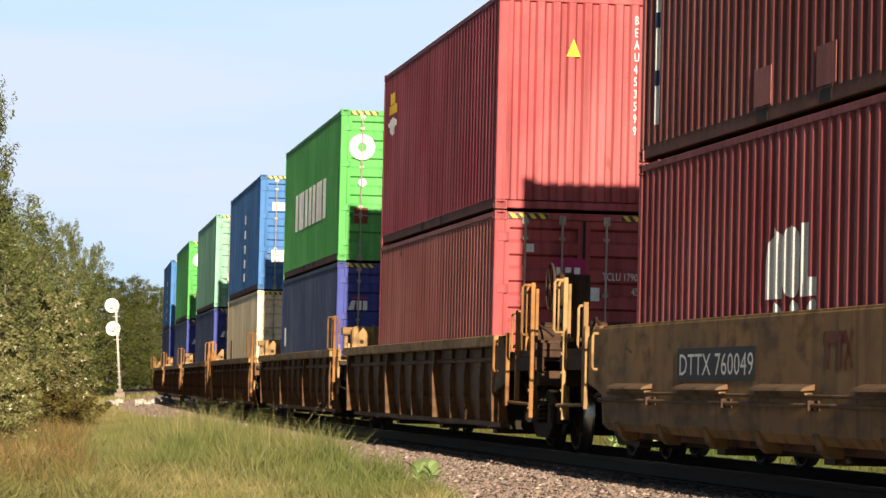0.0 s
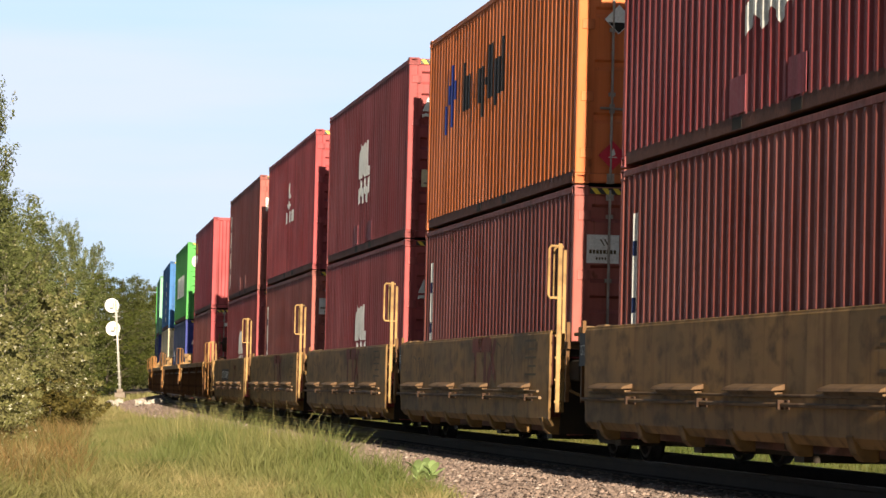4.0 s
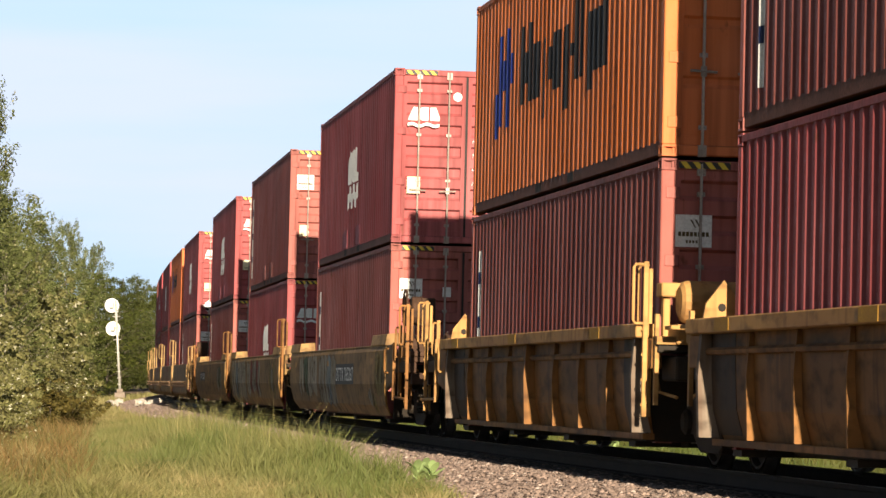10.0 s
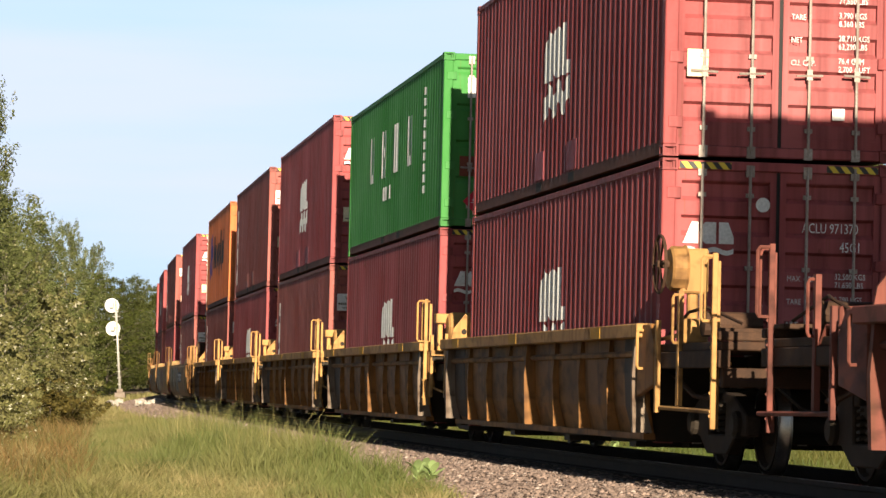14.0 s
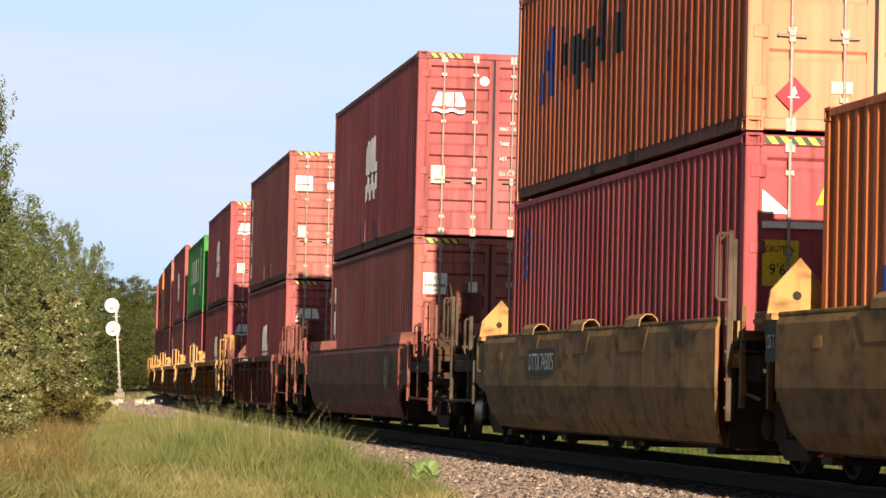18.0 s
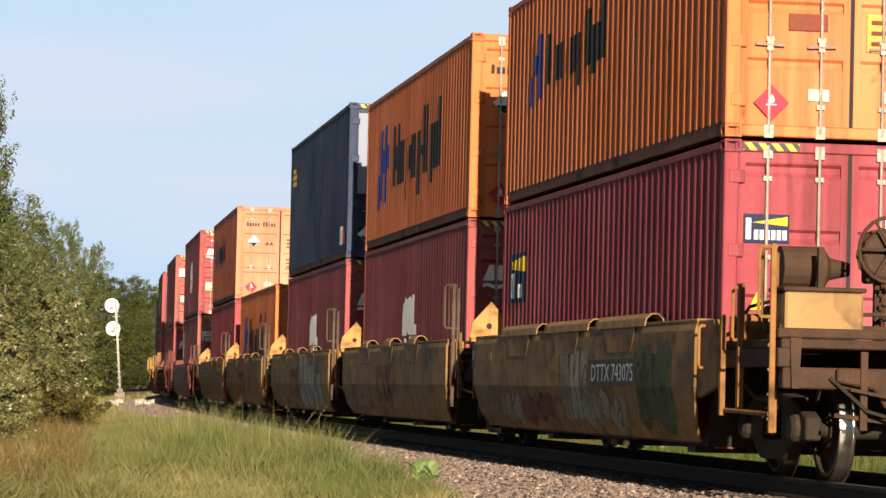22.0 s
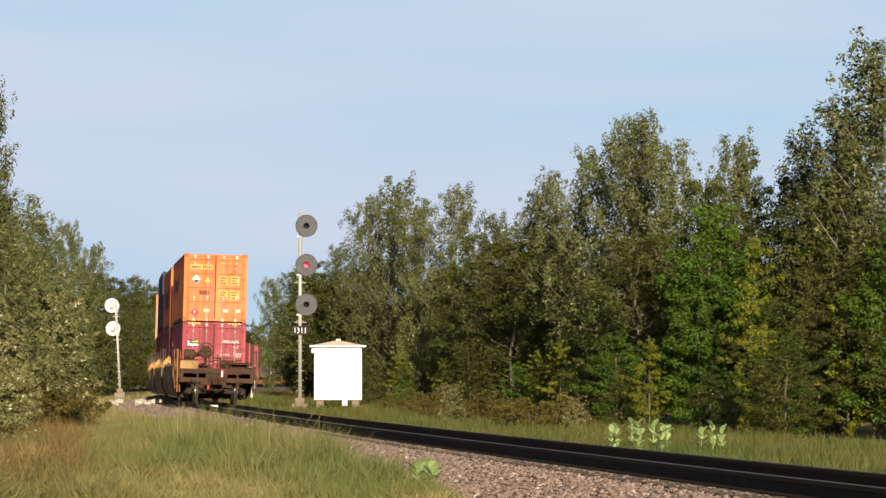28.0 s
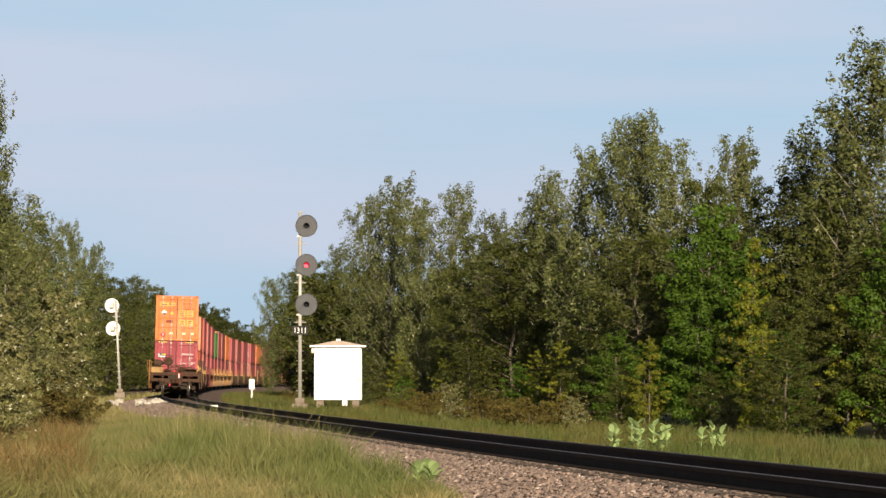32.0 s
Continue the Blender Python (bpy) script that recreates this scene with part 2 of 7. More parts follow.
M_SPRAY = [surface(nm_, c1, c2, 0.75, 0.0, 1.4) for nm_, c1, c2 in (("pale_spray_paint", (0.34, 0.30, 0.23), (0.24, 0.20, 0.14)), ("white_spray_paint", (0.46, 0.43, 0.38), (0.24, 0.19, 0.13)), ("blue_spray_paint", (0.25, 0.33, 0.38), (0.17, 0.17, 0.15)), ("red_spray_paint", (0.26, 0.04, 0.035), (0.16, 0.04, 0.03)), ("green_spray_paint", (0.075, 0.12, 0.06), (0.06, 0.075, 0.04)), ("black_spray_paint", (0.050, 0.036, 0.026), (0.085, 0.058, 0.032)), ("yellow_spray_paint", (0.26, 0.19, 0.05), (0.20, 0.14, 0.05)), ("clean_white_spray_paint", (0.42, 0.40, 0.35), (0.33, 0.30, 0.25)))]


def wear_through(m, lo, hi):
    """Lets the coat below show where the paint has worn off."""
    n, l = m.node_tree.nodes, m.node_tree.links
    out = n["Material Output"]
    t = noise_node(n, l, 3.2, 6.0, (1.0, 1.0, 0.6))
    mx, clear = n.new("ShaderNodeMixShader"), n.new("ShaderNodeBsdfTransparent")
    l.new(ramp_node(n, l, t.outputs["Fac"], lo, hi), mx.inputs["Fac"])
    l.new(n["Principled BSDF"].outputs["BSDF"], mx.inputs[1])
    l.new(clear.outputs["BSDF"], mx.inputs[2])
    l.new(mx.outputs["Shader"], out.inputs["Surface"])
    return m


for m_ in M_SPRAY:
    wear_through(m_, 0.48, 0.74)
M_GREYV = surface("grey_spray_paint", (0.50, 0.50, 0.47), (0.30, 0.28, 0.23), 0.7, 0.0, 1.6)
M_RUSTV = surface("faded_red_lettering", (0.20, 0.035, 0.025), (0.15, 0.05, 0.03), 0.7, 0.0, 2.0)
M_FADED = surface("faded_dark_lettering", (0.06, 0.045, 0.025), (0.10, 0.07, 0.03), 0.7, 0.0, 3.0)
M_OLDRED = wear_through(surface("faded_red_emblem", (0.19, 0.040, 0.026), (0.14, 0.045, 0.026), 0.7, 0.0, 2.0), 0.46, 0.75)
M_STRIPE = stripe_mat("warning_stripes")


# ---- mesh helpers ----
class Geo:
    """Collects faces; the parts' meshes are made from it."""

    def __init__(self):
        self.v, self.f = [], []

    def add(self, verts, faces):
        k = len(self.v)
        self.v += [tuple(q) for q in verts]
        self.f += [tuple(i + k for i in face) for face in faces]
        return self

    def box(self, x0, x1, y0, y1, z0, z1):
        return self.add([(x0, y0, z0), (x1, y0, z0), (x1, y1, z0), (x0, y1, z0), (x0, y0, z1), (x1, y0, z1), (x1, y1, z1), (x0, y1, z1)],
                        [(3, 2, 1, 0), (4, 5, 6, 7), (0, 1, 5, 4), (1, 2, 6, 5), (2, 3, 7, 6), (3, 0, 4, 7)])

    def prism(self, outline, axis, a0, a1):
        """An outline of (u, v) pairs drawn out along an axis: x takes (y, z), y takes (x, z), z takes (x, y)."""
        put = {"x": lambda u, v, w: (w, u, v), "y": lambda u, v, w: (u, w, v), "z": lambda u, v, w: (u, v, w)}[axis]
        n = len(outline)
        return self.add([put(u, v, a0) for u, v in outline] + [put(u, v, a1) for u, v in outline],
                        [tuple(range(n))[::-1], tuple(range(n, 2 * n))] + [(i, (i + 1) % n, (i + 1) % n + n, i + n) for i in range(n)])

    def tube(self, pts, r, n=6):
        pts = [Vector(p) for p in pts]
        k = len(self.v)
        for i, p in enumerate(pts):
            d = (pts[min(i + 1, len(pts) - 1)] - pts[max(i - 1, 0)]).normalized()
            u = d.orthogonal().normalized() if i == 0 else (u - d * u.dot(d)).normalized()
            w = d.cross(u)
            rr = r[i] if isinstance(r, (list, tuple)) else r
            self.v += [tuple(p + (u * math.cos(6.2832 * j / n) + w * math.sin(6.2832 * j / n)) * rr) for j in range(n)]
        for i in range(len(pts) - 1):
            self.f += [(k + i * n + j, k + i * n + (j + 1) % n, k + (i + 1) * n + (j + 1) % n, k + (i + 1) * n + j) for j in range(n)]
        self.f += [tuple(k + j for j in range(n))[::-1], tuple(k + (len(pts) - 1) * n + j for j in range(n))]
        return self

    def lathe(self, prof, centre, n=24, caps=True):
        """Turns a profile of (x, radius) round the x axis through centre."""
        k, cx, cy, cz = len(self.v), *centre
        for x, r in prof:
            self.v += [(cx + x, cy + r * math.cos(6.2832 * j / n), cz + r * math.sin(6.2832 * j / n)) for j in range(n)]
        m = len(prof)
        for i in range(m - 1):
            self.f += [(k + i * n + j, k + i * n + (j + 1) % n, k + (i + 1) * n + (j + 1) % n, k + (i + 1) * n + j) for j in range(n)]
        if caps:
            self.f += [tuple(k + j for j in range(n))[::-1], tuple(k + (m - 1) * n + j for j in range(n))]
        return self

    def mesh(self, name, mat, smooth=False, bevel=0.0):
        me = bpy.data.meshes.new(name)
        me.from_pydata(self.v, [], self.f)
        bm = bmesh.new()
        bm.from_mesh(me)
        if bevel:
            edges = [e for e in bm.edges if len(e.link_faces) == 2 and e.calc_face_angle(0) > 0.6]
            bmesh.ops.bevel(bm, geom=edges, offset=bevel, segments=1, affect="EDGES")
        bmesh.ops.recalc_face_normals(bm, faces=bm.faces)
        bm.to_mesh(me)
        bm.free()
        me.materials.append(mat)
        if smooth:
            me.shade_smooth()
        return me


MESHES = {}


def shared(key, build, mat, smooth=False, bevel=0.0):
    """One mesh for all alike parts."""
    if key not in MESHES:
        MESHES[key] = build().mesh(str(key[0]), mat, smooth, bevel)
    return MESHES[key]


def part(name, geo, mat, parent, label="", smooth=False, bevel=0.0):
    """Links a mesh, or what a Geo holds, as one part under a thing or a part."""
    me = geo.mesh(name, mat, smooth, bevel) if isinstance(geo, Geo) else geo
    ob = new(name, me)
    ob.parent = parent
    if label:
        ob["label"] = label
    return ob


def thing(name, label, category, group="", kind=""):
    return tagged(new(name), label, category, group, kind)


def box(*a):
    return Geo().box(*a)


TEXTS = {}


def text_mesh(s, size):
    """Flat lettering in the xy plane, its left end at the origin, standing on the x axis."""
    cu = bpy.data.curves.new("lettering", "FONT")
    cu.body, cu.size, cu.resolution_u = s, size, 2
    ob = bpy.data.objects.new("lettering", cu)
    me = bpy.data.meshes.new_from_object(ob)
    bpy.data.objects.remove(ob)
    v = [tuple(q.co) for q in me.vertices]
    f = [tuple(q.vertices) for q in me.polygons]
    bpy.data.meshes.remove(me)
    return v, f


def lettering(parent, name, s, size, place, mat, squeeze=1.0):
    """Lettering; place turns (u, v) on the surface into a point."""
    if (s, size) not in TEXTS:
        TEXTS[(s, size)] = text_mesh(s, size)
    v, f = TEXTS[(s, size)]
    me = bpy.data.meshes.new(name)
    me.from_pydata([place(x * squeeze, y) for x, y, _ in v], [], f)
    me.materials.append(mat)
    return part(name, me, mat, parent)


# ---- the line of the track ----
BEND_S = [-420, -40, 0, 40, 80, 120, 160, 200, 260, 340, 600]
BEND_K = [0.578, 0.578, 0.574, 0.462, 0.126, 0.515, 0.695, 0.205, 0.150, 0.300, 0.600]   # curvature, 1/1000 m
LINE_S = np.linspace(-420, 600, 1021)
k_ = np.interp(LINE_S, BEND_S, BEND_K) / 1000


def run_sum(g):
    c = np.concatenate([[0], np.cumsum((g[1:] + g[:-1]) / 2)])
    return c - c[420]


LINE_H = run_sum(k_) - 0.1540
LINE_X, LINE_Y = 3.5433 + run_sum(np.sin(LINE_H)), 32.0 + run_sum(np.cos(LINE_H))
CANT = 1.37


def on_line(s, side=0.0, z=0.0):
    """The point s metres along the track's centre line, side metres to its right."""
    x, y, h = (np.interp(s, LINE_S, q) for q in (LINE_X, LINE_Y, LINE_H))
    return x + side * math.cos(h), y - side * math.sin(h), z


def line_x(y):
    return float(np.interp(y, LINE_Y, LINE_X))


def line_pose(s, z=0.0):
    x, y, h = (float(np.interp(s, LINE_S, q)) for q in (LINE_X, LINE_Y, LINE_H))
    return pose(x, y, 0, 0, CANT, -math.degrees(h)) @ pose(0, 0, z)


# ---- ground, track bed, rails ----
M_GRASS_SOIL = surface("meadow_soil", (0.11, 0.115, 0.034), (0.19, 0.15, 0.06), 0.95, 0.0, 0.5, 0.01, vary=0)
M_GRAVEL = surface("ballast_gravel", (0.22, 0.155, 0.125), (0.15, 0.105, 0.085), 0.9, 0.0, 9.0, 0.03, vary=0)


def stone_mat():
    m, n, l, p = node_mat("ballast_stone")
    g = n.new("ShaderNodeNewGeometry")
    c = mix_rgb(n, l, g.outputs["Random Per Island"], (0.315, 0.222, 0.174), (0.140, 0.098, 0.076))
    c = mix_rgb(n, l, ramp_node(n, l, g.outputs["Random Per Island"], 0.90, 0.95), c, (0.46, 0.37, 0.31))
    t = noise_node(n, l, 40.0, 3.0)
    c = mix_rgb(n, l, ramp_node(n, l, t.outputs["Fac"], 0.4, 0.8), c, (0.19, 0.14, 0.12))
    l.new(c, p.inputs["Base Color"])
    p.inputs["Roughness"].default_value = 0.9
    return m


M_STONE = stone_mat()


def setting(name, me, label, category):
    return tagged(new(name, me), label, category, kind="structure")


gv, gf = [], []
xs_ = sorted({-3000, -1500, -700, -300, -150, -100, *range(-80, 81, 4), 100, 150, 300, 700, 1500, 3000})
ys_ = sorted({-3000, -1500, -700, -300, -100, *range(-60, 420, 6), 500, 700, 1100, 1800, 3000, 4500})
for y in ys_:
    for x in xs_:
        gv.append((x, y, -0.55 + 0.05 * noise.noise((x * 0.11, y * 0.07, 0.0))))
nx = len(xs_)
gf = [(j * nx + i, j * nx + i + 1, (j + 1) * nx + i + 1, (j + 1) * nx + i) for j in range(len(ys_) - 1) for i in range(nx - 1)]
gm = bpy.data.meshes.new("ground")
gm.from_pydata(gv, [], gf)
gm.materials.append(M_GRASS_SOIL)
setting("ground", gm, "uneven meadow ground reaching the horizon", "ground")


def sweep(name, prof, s0, s1, step, mat, shift=lambda s: 0.0, closed=False):
    """Draws a cross-section of (side, height) along the track."""
    ss = np.arange(s0, s1 + step / 2, step)
    n, v, f = len(prof), [], []
    for s in ss:
        v += [on_line(s, o + shift(s), z) for o, z in prof]
    m = n if closed else n - 1
    for j in range(len(ss) - 1):
        f += [(j * n + i, j * n + (i + 1) % n, (j + 1) * n + (i + 1) % n, (j + 1) * n + i) for i in range(m)]
    me = bpy.data.meshes.new(name)
    me.from_pydata(v, [], f)
    me.materials.append(mat)
    return me


setting("track_bed", sweep("track_bed", [(-4.3, -0.62), (-3.4, -0.50), (-2.9, -0.45), (-1.75, -0.21), (-1.3, -0.17), (1.3, -0.17), (1.75, -0.21), (2.9, -0.45), (3.4, -0.50), (4.3, -0.62)], -400, 560, 3.0, M_GRAVEL), "grey-brown ballast bed under the track", "track bed")


def far_shift(s):
    """The second track: it parts from the main one towards the bushes."""
    return -6.0 - 0.00035 * max(0.0, 330 - s) ** 2


setting("side_track_bed", sweep("side_track_bed", [(-3.2, -0.6), (-1.8, -0.18), (1.8, -0.18), (3.2, -0.6)], 170, 560, 5.0, M_GRAVEL, far_shift), "gravel bed of the second track", "track bed")
HEAD = [(-0.026, -0.004), (-0.026, 0.0), (0.026, 0.0), (0.026, -0.004)]
BODY = [(-0.07, -0.175), (-0.07, -0.16), (-0.012, -0.145), (-0.010, -0.05), (-0.037, -0.042), (-0.037, -0.006), (-0.028, -0.0005), (0.028, -0.0005), (0.037, -0.006), (0.037, -0.042), (0.010, -0.05), (0.012, -0.145), (0.07, -0.16), (0.07, -0.175)]
cz = 0.7525 * math.sin(radians(CANT))
for nm, off, lift, sh, s0, s1 in (("rail", -0.7525, cz, lambda s: 0.0, -400, 560), ("rail", 0.7525, -cz, lambda s: 0.0, -400, 560),
                                  ("side_rail", -0.7525, 0, far_shift, 170, 560), ("side_rail", 0.7525, 0, far_shift, 170, 560)):
    r_ = setting(nm, sweep(nm, [(off + x, z + lift) for x, z in BODY], s0, s1, 2.0, M_RAIL, sh, True), "dark brown steel rail with a polished head", "rail")
    part("rail_head", sweep("rail_head", [(off + x, z + lift + 0.001) for x, z in HEAD], s0, s1, 2.0, M_RAILTOP, sh, True), M_RAILTOP, r_, "polished running surface")


def scatter_stones(name, count, s0, s1, o0, o1, size, seed, dense_end=1.0):
    """Loose ballast: squat, angular stones, each of its own size and turn."""
    rng = np.random.default_rng(seed)
    base = np.array([(1, 0, 0), (-0.9, 0.1, 0), (0.1, 1, 0.1), (0, -1, 0), (0.1, 0.1, 0.8), (0, 0, -0.8), (0.65, 0.6, 0.45), (-0.6, -0.55, 0.5)])
    tri = np.array([(0, 6, 4), (0, 2, 6), (6, 2, 4), (2, 1, 4), (1, 7, 4), (1, 3, 7), (7, 3, 4), (3, 0, 4)])
    s = s0 + (s1 - s0) * rng.random(count) ** dense_end
    o = o0 + (o1 - o0) * rng.random(count)
    ang, sc = rng.random(count) * 6.2832, size * (0.55 + 0.9 * rng.random(count) ** 2)
    x, y, h = (np.interp(s, LINE_S, q) for q in (LINE_X, LINE_Y, LINE_H))
    x, y = x + o * np.cos(h), y - o * np.sin(h)
    z = np.interp(abs(o), (1.3, 1.75, 2.9, 3.4, 4.3), (-0.17, -0.21, -0.45, -0.50, -0.62)) - 0.006
    jit = 1 + 0.5 * (rng.random((count, 8, 3)) - 0.5)
    p = base[None] * jit * sc[:, None, None] * np.array([1, 0.8, 0.7])
    tilt = rng.random(count) * 1.2 - 0.6
    py = p[..., 1] * np.cos(tilt)[:, None] - p[..., 2] * np.sin(tilt)[:, None]
    pz = p[..., 1] * np.sin(tilt)[:, None] + p[..., 2] * np.cos(tilt)[:, None]
    px = p[..., 0] * np.cos(ang)[:, None] - py * np.sin(ang)[:, None]
    py = p[..., 0] * np.sin(ang)[:, None] + py * np.cos(ang)[:, None]
    v = np.stack([px + x[:, None], py + y[:, None], pz + z[:, None] + sc[:, None] * 0.25], -1).reshape(-1, 3)
    f = (tri[None] + 8 * np.arange(count)[:, None, None]).reshape(-1, 3)
    return quick_mesh(name, v, f, M_STONE)


def quick_mesh(name, v, f, mat):
    me = bpy.data.meshes.new(name)
    k = f.shape[1]
    me.vertices.add(len(v))
    me.vertices.foreach_set("co", np.ascontiguousarray(v, dtype=np.float32).ravel())
    me.loops.add(f.size)
    me.loops.foreach_set("vertex_index", np.ascontiguousarray(f, dtype=np.int32).ravel())
    me.polygons.add(len(f))
    me.polygons.foreach_set("loop_start", np.arange(0, f.size, k, dtype=np.int32))
    me.update(calc_edges=True)
    me.materials.append(mat)
    return me


tagged(new("ballast_stones", scatter_stones("ballast_stones", 42000, -4, 34, -3.7, -0.9, 0.031, 3)), "loose grey-brown crushed ballast stones beside the rails", "ballast", kind="stuff")
tagged(new("ballast_stones", scatter_stones("ballast_stones", 18000, 34, 190, -3.3, -0.9, 0.045, 4, 1.5)), "loose grey-brown crushed ballast stones beside the rails", "ballast", kind="stuff")
tagged(new("ballast_stones", scatter_stones("ballast_stones", 9000, -4, 120, 0.9, 3.0, 0.045, 5, 1.3)), "loose grey-brown crushed ballast stones beside the rails", "ballast", kind="stuff")

# ---- plants ----
M_BARK = surface("grey_bark", (0.16, 0.13, 0.10), (0.08, 0.065, 0.05), 0.9, 0.0, 5.0, 0.01)
M_PALEBARK = surface("pale_birch_bark", (0.28, 0.25, 0.20), (0.16, 0.135, 0.11), 0.85, 0.0, 4.0, 0.006)
LEAF = {
    "poplar": leaf_mat("poplar_leaves", (0.062, 0.075, 0.021), (0.138, 0.150, 0.052), (0.26, 0.25, 0.13), 0.94),
    "alder": leaf_mat("dark_leaves", (0.032, 0.042, 0.008), (0.078, 0.084, 0.017)),
    "maple": leaf_mat("bright_leaves", (0.042, 0.086, 0.008), (0.080, 0.130, 0.014)),
    "yellow": leaf_mat("yellowing_leaves", (0.092, 0.122, 0.012), (0.165, 0.165, 0.018), (0.24, 0.17, 0.02), 0.90),
    "willow": leaf_mat("grey_willow_leaves", (0.096, 0.098, 0.030), (0.185, 0.170, 0.070), (0.42, 0.40, 0.29), 0.925),
    "pine": leaf_mat("pine_needles", (0.036, 0.046, 0.015), (0.075, 0.082, 0.026)),
    "brush": leaf_mat("dry_brush", (0.068, 0.060, 0.014), (0.130, 0.098, 0.024), (0.17, 0.115, 0.04), 0.94),
    "milkweed": leaf_mat("milkweed_leaves", (0.27, 0.38, 0.13), (0.36, 0.45, 0.19)),
}


def leaf_blades(name, centres, normals, size, rng, mat, slim=0.8):
    """A leaf blade at each point, more or less square to its normal."""
    n = len(centres)
    nrm = normals / (np.linalg.norm(normals, axis=1)[:, None] + 1e-9)
    u = np.cross(nrm, rng.normal(size=(n, 3)))
    u /= np.linalg.norm(u, axis=1)[:, None] + 1e-9
    w = np.cross(nrm, u)
    s = size * (0.55 + 0.9 * rng.random(n))[:, None]
    v = np.stack([centres - u * s - w * s * slim * 0.5 + nrm * s * 0.15, centres + w * s * slim - u * s * 0.2, centres + u * s - nrm * s * 0.1], 1).reshape(-1, 3)
    f = (np.arange(3)[None] + 3 * np.arange(n)[:, None]).reshape(-1, 3)
    return quick_mesh(name, v, f, mat)


def tree_kind(kind, height, width, leaves, seed, leafmat, bark, leaf=0.085, low=0.12, trunk_r=0.09, limbs=16, lobe=0.15, stray=0.16, tall=0.85):
    """Meshes of one tree: a tapered trunk with limbs, and a crown of leafy lobes along the limbs with gaps between."""
    rng = np.random.default_rng(seed)
    g = Geo()
    bend = [(rng.normal(0, 0.016) * height * k / 6, rng.normal(0, 0.016) * height * k / 6, height * 0.95 * k / 6 - (0.3 if k == 0 else 0)) for k in range(7)]
    g.tube(bend, [trunk_r * (1.05 - k / 6) + 0.012 for k in range(7)], 7)
    lobes = []
    for i in range(limbs):
        f = low + (0.97 - low) * (i + rng.random()) / limbs
        k = min(5, int(f * 6))
        q = np.array(bend[k]) * (1 - (f * 6 - k)) + np.array(bend[k + 1]) * (f * 6 - k)
        if kind == "spire":
            reach, rise = width * (1.02 - f) * (0.75 + 0.5 * rng.random()), 0.12
        elif kind == "bush":
            reach, rise = width * (0.7 + 0.6 * rng.random()) * math.sin(min(1.0, 0.35 + f) * 2.2), 0.35
        elif kind == "plume":
            reach, rise = width * (0.6 + 0.7 * rng.random()) * min(1.0, 0.5 + 1.8 * f) * (1.06 - f) ** 0.6, 1.25
        else:
            reach, rise = width * (0.65 + 0.7 * rng.random()) * math.sin(math.pi * min(1, 0.2 + 0.78 * f)) ** 0.8, 0.45
        az = i * 2.4 + rng.random() * 1.2
        end = q + np.array([math.cos(az) * reach, math.sin(az) * reach, reach * rise])
        mid = (q + end) / 2 + np.array([0, 0, reach * 0.08])
        g.tube([tuple(q), tuple(mid), tuple(end)], [trunk_r * 0.36 * (1.1 - f) + 0.007, trunk_r * 0.2 * (1.1 - f) + 0.005, 0.004], 4)
        full = 0.6 + 0.8 * rng.random()
        for w in ((0.45, 0.78, 1.05) if kind != "bush" else (0.3, 0.6, 0.85, 1.05)):
            r = lobe * width * (0.7 + 0.75 * rng.random()) * (1.2 - 0.62 * f) * (1.15 - 0.3 * w)
            lobes.append((q + (end - q) * w + rng.normal(0, 0.05 * width, 3), r, full))
    for k in range(7):
        lobes.append((np.array(bend[6]) - np.array([0, 0, 0.035 * height * k]) + rng.normal(0, 0.035 * width, 3), (0.035 + 0.022 * k) * width, 0.8))
    wgt = np.array([r ** 2 * d for _, r, d in lobes])
    num = (wgt / wgt.sum() * leaves).astype(int) + 4
    pts, nrm = [], []
    for (c, r, _), m in zip(lobes, num):
        d = rng.normal(size=(m, 3))
        d[:, 2] += 0.35
        d /= np.linalg.norm(d, axis=1)[:, None]
        out = np.where(rng.random(m) < stray, 1.0 + 0.75 * rng.random(m), 0.62 + 0.42 * rng.random(m) ** 0.6)
        pts.append(c + d * (r * out)[:, None] * np.array([1, 1, tall]))
        nrm.append(d + np.array([0, 0, 0.25]) + rng.normal(0, 0.42, (m, 3)))
    return g.mesh("trunk", bark, True), leaf_blades("crown", np.concatenate(pts), np.concatenate(nrm), leaf, rng, leafmat)


